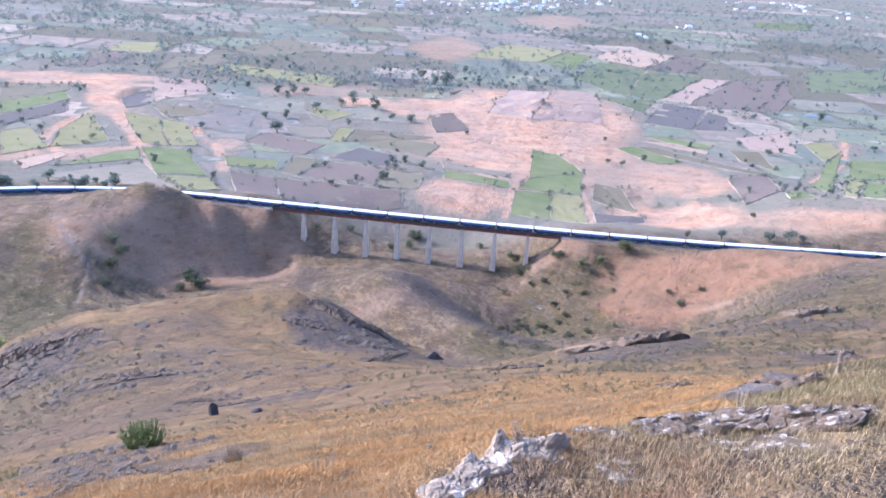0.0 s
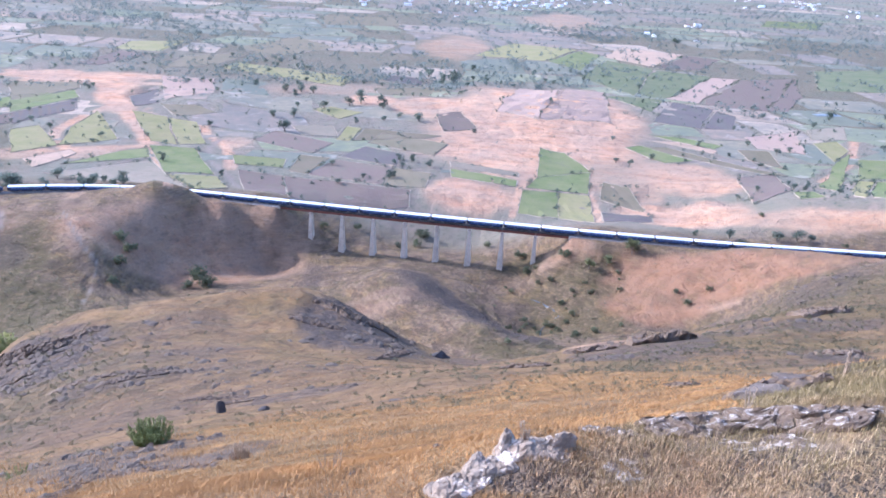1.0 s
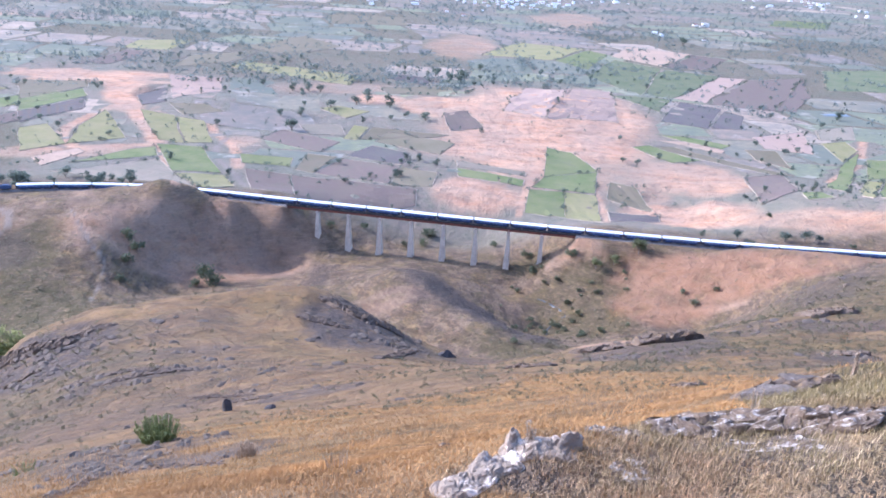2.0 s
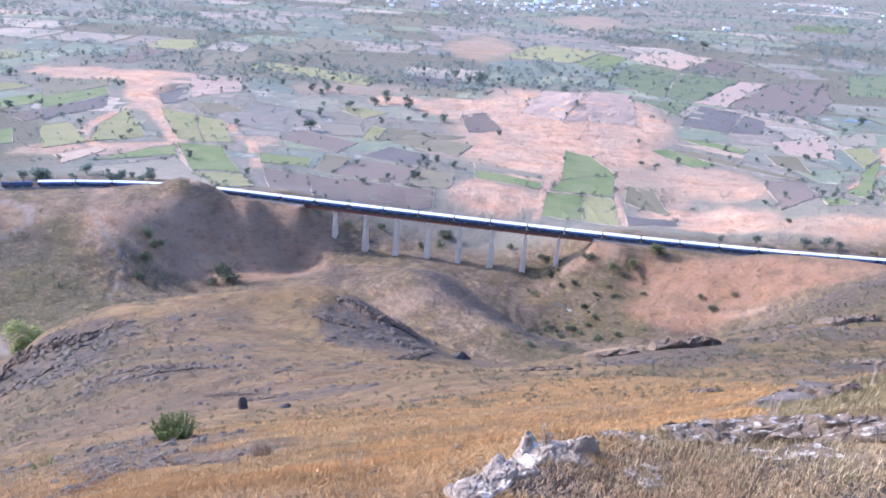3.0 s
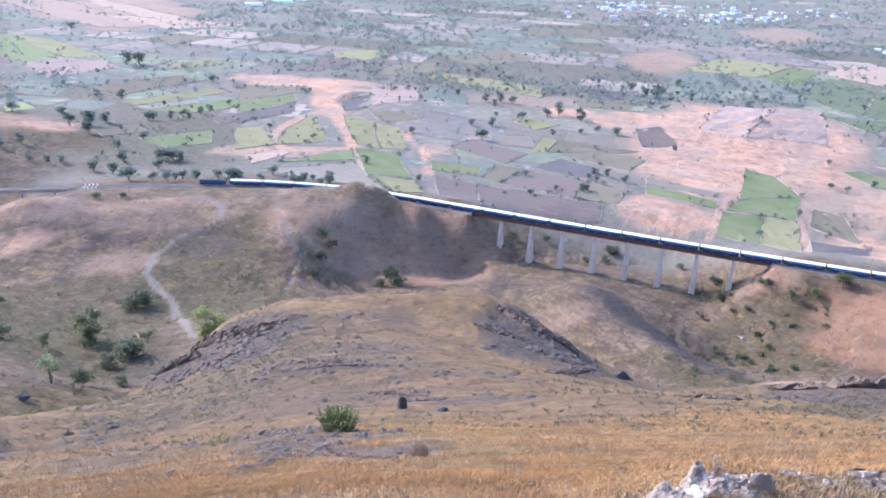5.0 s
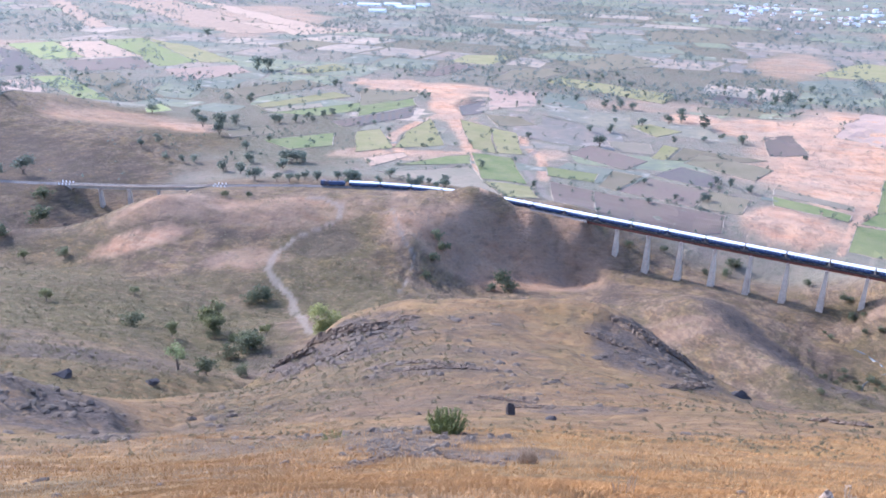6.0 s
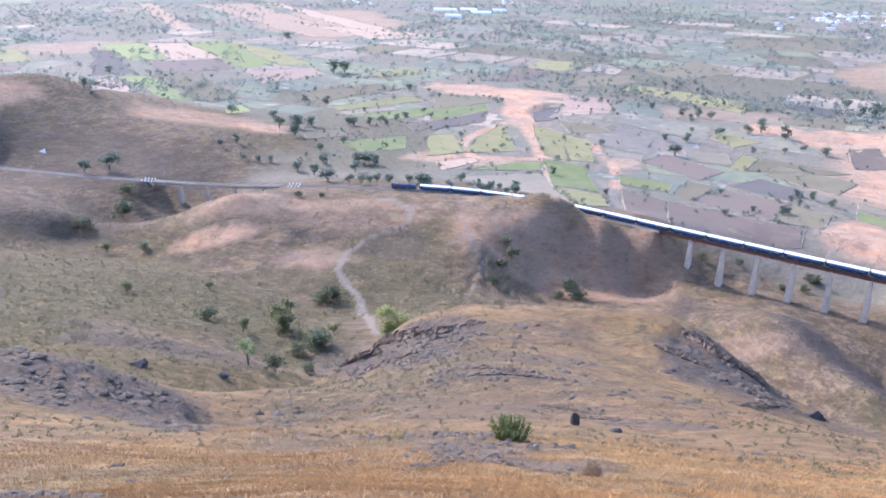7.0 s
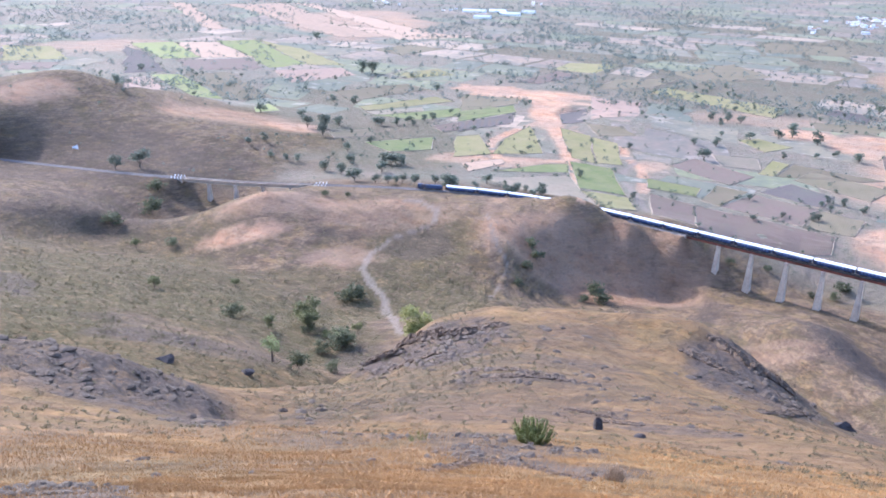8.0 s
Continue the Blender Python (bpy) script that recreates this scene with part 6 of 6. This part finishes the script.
def scatter_rocks():
    rng = random.Random(77)
    unit = bmesh.new()
    bmesh.ops.create_icosphere(unit, subdivisions=1, radius=1.0)
    base = np.array([v.co for v in unit.verts])
    faces = np.array([[v.index for v in f.verts] for f in unit.faces])
    unit.free()
    xs, ys = [], []
    while len(xs) < 90000:
        a = radians(rng.uniform(-68, 38))
        r = math.exp(rng.uniform(math.log(7), math.log(330)))
        xs.append(r * math.sin(a))
        ys.append(r * math.cos(a))
    x, y = np.array(xs), np.array(ys)
    k = amount_of("rock", x, y)
    keep = np.random.RandomState(4).rand(len(x)) < (0.35 * k * k * smooth(-0.15, 0.35, fbm(x, y, 6 + 0.03 * np.hypot(x, y), 3, 55)) + 0.0007)
    x, y = x[keep], y[keep]
    r = np.hypot(x, y)
    z = height(x, y)
    rs = np.random.RandomState(5)
    vs, fs = [], []
    for i in range(len(x)):
        s = min(0.0042 * r[i] + 0.03, 0.75) * min(1.7, math.exp(rs.normal(0, 0.55)))
        p = base * (1 + 0.35 * (rs.rand(len(base), 1) - 0.5)) * np.array([s * rs.uniform(0.8, 1.6), s * rs.uniform(0.7, 1.2), s * rs.uniform(0.3, 0.75)])
        c, q = math.cos(i), math.sin(i)
        vs.append(np.column_stack([x[i] + p[:, 0] * c - p[:, 1] * q, y[i] + p[:, 0] * q + p[:, 1] * c, z[i] + p[:, 2]]))
        fs.append(faces + i * len(base))
    me = bpy.data.meshes.new("loose_stones")
    me.from_pydata(np.vstack(vs).tolist(), [], np.vstack(fs).tolist())
    me.materials.append(BROWN_ROCK)
    tagged(new("loose_stones", me), "grey loose stones and outcrops in the dry grass", "stones", kind="stuff")


scatter_rocks()


# ---- houses of the far villages ----
LIMEWASH = surface("limewash", (0.90, 0.86, 0.79), (0.78, 0.73, 0.66), 0.5, 0.85, bump=0.05, spread=0.15)
SHEET_ROOF = surface("sheet_roof", (0.72, 0.73, 0.75), (0.58, 0.58, 0.60), 0.6, 0.5, metal=0.3, bump=0.05, spread=0.2)
TILE_ROOF = surface("tile_roof", (0.34, 0.17, 0.11), (0.26, 0.13, 0.09), 0.8, 0.85, bump=0.1, spread=0.2)
DOOR_PAINT = surface("door_paint", (0.10, 0.14, 0.17), (0.14, 0.17, 0.19), 1.0, 0.6, bump=0.0)


def make_house(w, d, h, pitched, roof, name="house", label="small whitewashed village house far across the plain"):
    t = thing(name, Matrix(), label, name, "houses of the villages")
    part("wall", boxed(-w / 2, w / 2, -d / 2, d / 2, -0.5, h), LIMEWASH, t)
    if pitched:
        part("roof", prism(bmesh.new(), [(-d / 2 - 0.4, h), (0, h + d * 0.22), (d / 2 + 0.4, h), (d / 2 + 0.4, h + 0.12), (0, h + d * 0.22 + 0.14), (-d / 2 - 0.4, h + 0.12)], -w / 2 - 0.3, w / 2 + 0.3), roof, t)
    else:
        g = boxed(-w / 2 - 0.2, w / 2 + 0.2, -d / 2 - 0.2, d / 2 + 0.2, h, h + 0.2)
        for x0, x1, y0, y1 in ((-w / 2, w / 2, -d / 2, -d / 2 + 0.2), (-w / 2, w / 2, d / 2 - 0.2, d / 2), (-w / 2, -w / 2 + 0.2, -d / 2 + 0.2, d / 2 - 0.2), (w / 2 - 0.2, w / 2, -d / 2 + 0.2, d / 2 - 0.2)):
            box(g, x0, x1, y0, y1, h + 0.2, h + 0.8)
        part("roof", g, roof, t)
    part("door", boxed(-0.5, 0.5, -d / 2 - 0.06, -d / 2 - 0.005, 0, 2.0), DOOR_PAINT, t)
    for x in (-w * 0.3, w * 0.3):
        part("window", boxed(x - 0.5, x + 0.5, -d / 2 - 0.05, -d / 2 - 0.005, 1.0, 2.1), DOOR_PAINT, t)
    return t


HOUSES = []


def village(*spots):
    rng = random.Random(len(spots) * 7 + 1)
    if not HOUSES:
        for w, d, h, p, mat in ((9, 7, 3.2, False, LIMEWASH), (11, 7, 3.4, True, SHEET_ROOF), (8, 6, 6.2, False, LIMEWASH), (14, 8, 3.6, True, SHEET_ROOF), (10, 7, 3.2, True, TILE_ROOF)):
            HOUSES.append([make_house(w, d, h, p, mat), False])
    levels = height(np.array([float(p[0]) for p in spots]), np.array([float(p[1]) for p in spots]))
    for (x, y), z in zip(spots, levels.tolist()):
        one = rng.choice(HOUSES)
        m = pose(x, y, z + 0.2, 0, 0, rng.choice((0, 90, 180)) + rng.uniform(-25, 25)) @ Matrix.Scale(rng.uniform(0.9, 1.35), 4)
        if one[1]:
            copy_thing(one[0], Matrix()).matrix_basis = m
        else:
            one[0].matrix_basis, one[1] = m, True


village((141, 2736), (155, 2535), (222, 2632), (151, 2722), (187, 2394), (193, 2780), (116, 2347), (189, 2777), (175, 2765), (145, 2668), (133, 2499), (173, 2708), (180, 2496), (97, 2592), (127, 2603), (111, 2562), (103, 2493), (77, 2481), (79, 2569), (113, 2573), (521, 2821), (397, 2793), (440, 2853), (510, 3016), (484, 2925), (553, 3049), (413, 1873), (420, 1832), (588, 2124), (598, 2127))
village((579, 2112), (569, 2131), (501, 1782), (1088, 3103), (1111, 3143), (1070, 3071), (1359, 3520), (1426, 3622), (1322, 3546), (1368, 3465), (1392, 3476), (1466, 3517), (1249, 3136), (1317, 3306), (1393, 3380), (1263, 3061), (1428, 3520), (1274, 3257), (1319, 3228), (1370, 3367), (1088, 3415), (1133, 3428), (988, 2983), (1183, 3536), (1441, 2956), (1253, 2769), (1418, 3057), (1409, 3097), (1293, 2776), (-142, 2779))
village((-59, 3101), (-125, 2928), (-185, 2972), (-129, 2789), (-153, 2833), (-101, 2842), (-94, 2820), (-99, 2595), (-106, 2866), (-110, 3047), (-139, 2718), (-96, 2641), (-140, 3017), (-47, 2760), (-160, 2600), (-139, 3018), (-155, 2936), (159, 2984), (18, 2696), (8, 2864), (48, 2401), (84, 2945), (-42, 2541), (-15, 2762), (-62, 2148), (108, 2987), (90, 2381), (-130, 2626), (10, 2461), (27, 2692))
village((30, 2239), (200, 2947), (-18, 2063), (-34, 2728), (37, 2523), (105, 2608), (-22, 2466), (170, 2399), (192, 3022), (110, 2410), (168, 3173), (145, 2696), (260, 3017), (202, 2602), (140, 2728), (247, 2491), (219, 2706), (243, 2820), (181, 2905), (178, 2744), (340, 2915), (227, 2535), (155, 2496), (60, 2597), (266, 3357), (231, 2527), (305, 2929), (290, 2824), (325, 2698), (297, 2850))
village((275, 2529), (304, 2652), (314, 2969), (256, 2604), (320, 2908), (222, 2656), (289, 2791), (279, 2684), (296, 2596), (460, 3018), (481, 3191), (445, 3077), (437, 3065), (500, 3260), (391, 2971), (444, 3057), (396, 2931), (497, 2866), (480, 2841), (486, 2863), (-160, 2470), (-156, 2504), (-159, 2563), (-178, 2822), (-194, 2752), (-203, 2647), (-214, 2862), (-207, 2727), (-175, 2861), (-213, 2610))
village((-202, 2606), (-196, 2853), (-199, 2698), (-168, 2816), (-149, 2566), (-204, 2904), (-229, 2912), (-211, 2841), (-214, 2673), (-290, 2662), (-177, 2546), (-210, 2565), (-185, 2583), (-234, 2713), (-232, 2661), (-289, 2342), (-279, 2332), (-274, 2391), (-267, 2231), (-157, 2313), (-151, 2316), (-1292, 2241), (-1275, 2177), (-1293, 2165), (-1665, 2330), (-1507, 2245), (-1646, 2358), (-1577, 2274), (-1228, 2664), (-1206, 2616))
village((-1189, 2645))
for model in HOUSES:
    if not model[1]:
        model[0].matrix_basis, model[1] = pose(-330, 3300, float(height(np.array([-330.0]), np.array([3300.0]))[0])), True

for x, y, w in ((-1065, 1990, 46), (-1062, 2150, 60), (-1190, 2171, 70), (-1060, 2270, 40), (-1140, 2225, 50)):
    s = make_house(w, 18, 5.0, True, SHEET_ROOF, "warehouse", "long white sheet-roofed shed beyond the fields")
    s.matrix_basis = pose(x, y, float(height(np.array([float(x)]), np.array([float(y)]))[0]) + 0.2, 0, 0, 12)


# ---- water, stream stones, pennant ----
def water_material():
    m, n, l, bsdf = nodes_of("still_water")
    where = n.new("ShaderNodeNewGeometry").outputs["Position"]
    l.new(mixed(n, l, noisy(n, l, where, 0.3), (0.035, 0.04, 0.04), (0.06, 0.06, 0.055)), bsdf.inputs["Base Color"])
    bsdf.inputs["Roughness"].default_value = 0.3
    return m


WATER = water_material()


def water_strip(name, label, half, lift, *points):
    p = catmull(points, 4.0)
    d = np.gradient(p, axis=0)
    d = d / np.linalg.norm(d, axis=1, keepdims=True)
    side = np.column_stack([-d[:, 1], d[:, 0]])
    w = half * (1 + 0.5 * fbm(p[:, 0], p[:, 1], 15, 2, 95))
    bm = bmesh.new()
    rows = []
    for k in range(len(p)):
        q = p[k] + side[k] * (np.array([[-1], [-0.5], [0], [0.5], [1]]) * w[k])
        z = height(q[:, 0], q[:, 1]) + np.array([-0.4, lift, lift, lift, -0.4])
        rows.append([bm.verts.new((*a, b)) for a, b in zip(q, z)])
    for a, b in zip(rows, rows[1:]):
        for i in range(4):
            bm.faces.new((a[i], a[i + 1], b[i + 1], b[i]))
    return tagged(finish(name, bm, WATER, flat=False), label, "water", kind="structure")


water_strip("stream", "thin dark stream in the valley floor", 0.8, 0.15, (52, 396), (54, 408), (59, 417), (65, 421), (60, 432), (50, 441))
water_strip("pond", "small pale farm pond among trees", 9.0, 0.5, (432, 985), (448, 988), (466, 992))
CLOTH = surface("white_cloth", (0.82, 0.82, 0.84), (0.74, 0.74, 0.77), 2.0, 0.8, bump=0.05)


def pennant(x, y):
    z = float(height(np.array([float(x)]), np.array([float(y)]))[0])
    t = thing("pennant", pose(x, y, z), "white cloth pennant on a thin pole on the hillside", "flag")
    g = bmesh.new()
    limb(g, (0, 0, -0.5), (0, 0, 11.0), 0.08, 0.05)
    part("pole", g, BARK, t)
    c = bmesh.new()
    cols = 10
    rows = []
    for k in range(cols + 1):
        s = k / cols
        bend = 0.35 * math.sin(s * 5)
        notch = 1.3 * (1 - s) + 0.25
        rows.append([[c.verts.new((-s * 7.5, bend + e, 9.8 - s * 2.5 + u * notch * 1.3)) for u in (-1.6, -0.6, 0.4)] for e in (-0.03, 0.03)])
    for a, b in zip(rows, rows[1:]):
        for e in (0, 1):
            for i in (0, 1):
                c.faces.new((a[e][i], a[e][i + 1], b[e][i + 1], b[e][i]))
        for i in (0, 2):
            c.faces.new((a[0][i], b[0][i], b[1][i], a[1][i]))
    part("cloth", c, CLOTH, t)


pennant(-577, 396)


# ---- shrubs and weeds of the near slope ----
STEM_GREEN = leaf_material("spurge_stems", (0.078, 0.092, 0.032), (0.140, 0.146, 0.056), 0.1)
DRY_STEM = leaf_material("dry_stems", (0.17, 0.13, 0.09), (0.27, 0.21, 0.15), 0.1)


def stem_bush(name, x, y, tall, wide, stems, material, label, seed, leafy=0):
    rng = random.Random(seed)
    z = float(height(np.array([float(x)]), np.array([float(y)]))[0])
    t = thing(name, pose(x, y, z), label, "shrub")
    g = bmesh.new()
    leaf = bmesh.new()
    for _ in range(stems):
        a, k = rng.uniform(0, 6.28), math.sqrt(rng.random())
        foot = (math.cos(a) * k * wide * 0.35, math.sin(a) * k * wide * 0.35, -0.1)
        tip = (math.cos(a) * k * wide * 0.55 + rng.gauss(0, 0.05), math.sin(a) * k * wide * 0.55, tall * rng.uniform(0.6, 1.0) * (1 - 0.3 * k))
        limb(g, foot, tip, 0.022 * tall, 0.010 * tall, 5)
        for _ in range(leafy):
            s = rng.uniform(0.35, 1.05)
            p = Vector(foot).lerp(Vector(tip), s)
            u = Vector((rng.gauss(0, 1), rng.gauss(0, 1), rng.gauss(0.5, 0.6))).normalized() * 0.075 * tall
            v = u.cross(Vector((rng.gauss(0, 1), rng.gauss(0, 1), rng.gauss(0, 1)))).normalized() * 0.028 * tall
            leaf.faces.new([leaf.verts.new(p + q) for q in (-u * 0.2, v, u, -v)])
    part("stem", g, material, t)
    if leafy:
        part("leaves", leaf, material, t)
    else:
        leaf.free()
    return t


stem_bush("spurge_bush", -15.5, 36.4, 1.7, 2.3, 120, STEM_GREEN, "upright green spurge bush on the dry slope", 5, 9)
stem_bush("low_shrub", -20.6, 32.4, 0.6, 1.3, 40, STEM_GREEN, "small low green shrub in dry grass", 6, 8)
stem_bush("dry_shrub", -7.1, 24.3, 0.75, 0.8, 60, DRY_STEM, "brown dried-up shrub in golden grass", 7, 7)
stem_bush("dry_shrub", -1.7, 10.7, 0.42, 0.5, 16, DRY_STEM, "bare dry twigs in golden grass", 8, 0)
stem_bush("feather_weed", 1.17, 9.6, 0.55, 0.12, 5, DRY_STEM, "tall feathery dry weed beside the pale rocks", 9, 26)
stem_bush("feather_weed", 4.95, 11.4, 0.7, 0.1, 4, DRY_STEM, "tall thin weed with pale flower heads", 10, 10)
stem_bush("feather_weed", 8.9, 15.9, 0.9, 0.16, 5, DRY_STEM, "tall thin weed with pale flower heads", 11, 10)


# ---- grass ----
def grass_material(name, one, two, three):
    m, n, l, bsdf = nodes_of(name)
    geo = n.new("ShaderNodeNewGeometry")
    col = mixed(n, l, geo.outputs["Random Per Island"], one, two)
    col = mixed(n, l, noisy(n, l, geo.outputs["Position"], 0.25, 4, 0.6, 0.40, 0.62), col, three)
    l.new(col, bsdf.inputs["Base Color"])
    bsdf.inputs["Roughness"].default_value = 0.8
    bsdf.inputs["Specular IOR Level"].default_value = 0.2
    return m


def grass(name, label, material, count, az, reach, tall, blades, where, seed):
    rs = np.random.RandomState(seed)
    a = np.radians(rs.uniform(az[0], az[1], count))
    r = np.exp(rs.uniform(math.log(reach[0]), math.log(reach[1]), count))
    x, y = r * np.sin(a), r * np.cos(a)
    k = where(x, y)
    keep = rs.rand(count) < k
    x, y, r = x[keep], y[keep], r[keep]
    x, y, r = np.repeat(x, blades), np.repeat(y, blades), np.repeat(r, blades)
    n = len(x)
    spread = 0.05 + 0.004 * r
    x, y = x + rs.normal(0, 1, n) * spread, y + rs.normal(0, 1, n) * spread
    z = height(x, y)
    h = tall * rs.uniform(0.45, 1.15, n) * (0.8 + 0.5 * fbm(x, y, 4, 2, 97))
    turn = rs.uniform(0, 2 * math.pi, n)
    lean = rs.normal(0.35, 0.6, n) * h
    w = 0.0017 + 0.00022 * r
    dx, dy = np.cos(turn), np.sin(turn)
    base0 = np.column_stack([x - dy * w, y + dx * w, z - 0.04])
    base1 = np.column_stack([x + dy * w, y - dx * w, z - 0.04])
    mid0 = np.column_stack([x - dy * w * 0.7 + dx * lean * 0.35, y + dx * w * 0.7 + dy * lean * 0.35, z + h * 0.55])
    mid1 = np.column_stack([x + dy * w * 0.7 + dx * lean * 0.35, y - dx * w * 0.7 + dy * lean * 0.35, z + h * 0.55])
    tip = np.column_stack([x + dx * lean, y + dy * lean, z + h])
    co = np.stack([base0, base1, mid0, mid1, tip], 1).reshape(-1, 3)
    i = np.arange(n) * 5
    tri = np.stack([np.column_stack([i, i + 1, i + 3]), np.column_stack([i, i + 3, i + 2]), np.column_stack([i + 2, i + 3, i + 4])], 1).reshape(-1, 3)
    me = bpy.data.meshes.new(name)
    me.vertices.add(len(co))
    me.vertices.foreach_set("co", co.astype(np.float32).ravel())
    me.loops.add(tri.size)
    me.loops.foreach_set("vertex_index", tri.astype(np.int32).ravel())
    me.polygons.add(len(tri))
    me.polygons.foreach_set("loop_start", (np.arange(len(tri)) * 3).astype(np.int32))
    me.update(calc_edges=True)
    me.materials.append(material)
    tagged(new(name, me), label, "grass", kind="stuff")


GOLD = grass_material("golden_grass", (0.44, 0.232, 0.080), (0.54, 0.305, 0.115), (0.36, 0.205, 0.080))
STRAW = grass_material("straw_grass", (0.34, 0.235, 0.120), (0.62, 0.48, 0.280), (0.42, 0.25, 0.130))


def gold_here(x, y):
    thin = 0.45 + 0.55 * smooth(-0.22, 0.12, fbm(x, y, 5 + 0.06 * np.hypot(x, y), 3, 98))
    return np.clip(thin * amount_of("gold", x, y) * (1 - amount_of("brow", x, y)) * (1 - 0.8 * amount_of("rock", x, y)), 0, 1)


def brow_here(x, y):
    tufts = 0.22 + 0.78 * smooth(-0.15, 0.20, fbm(x, y, 1.1, 3, 99))
    return np.clip(amount_of("brow", x, y) * tufts * (1.0 - 0.45 * amount_of("rock", x, y)), 0.02, 1)


OLIVE = grass_material("olive_weeds", (0.140, 0.106, 0.046), (0.300, 0.228, 0.100), (0.220, 0.140, 0.072))


def upper_brow(x, y):
    return np.clip(amount_of("brow", x, y) * smooth(9.5, 12.5, np.hypot(x, y)), 0, 1)


grass("brow_grass", "dry straw-coloured grass tufts among rocks", STRAW, 20000, (-2, 42), (6.0, 26), 0.12, 5, brow_here, 31)
grass("brow_weeds", "olive-brown weeds and dead stalks on the rocky brow", OLIVE, 17000, (-2, 42), (6.0, 26), 0.13, 5, brow_here, 35)
grass("tall_weeds", "taller olive-brown weeds along the top of the brow", OLIVE, 8000, (12, 42), (10, 28), 0.20, 5, upper_brow, 36)
grass("golden_grass", "long golden dry grass on the slope", GOLD, 45000, (-70, 34), (6.5, 24), 0.10, 5, gold_here, 32)
grass("slope_grass", "long golden dry grass farther down the slope", GOLD, 60000, (-70, 34), (22, 130), 0.22, 3, gold_here, 33)
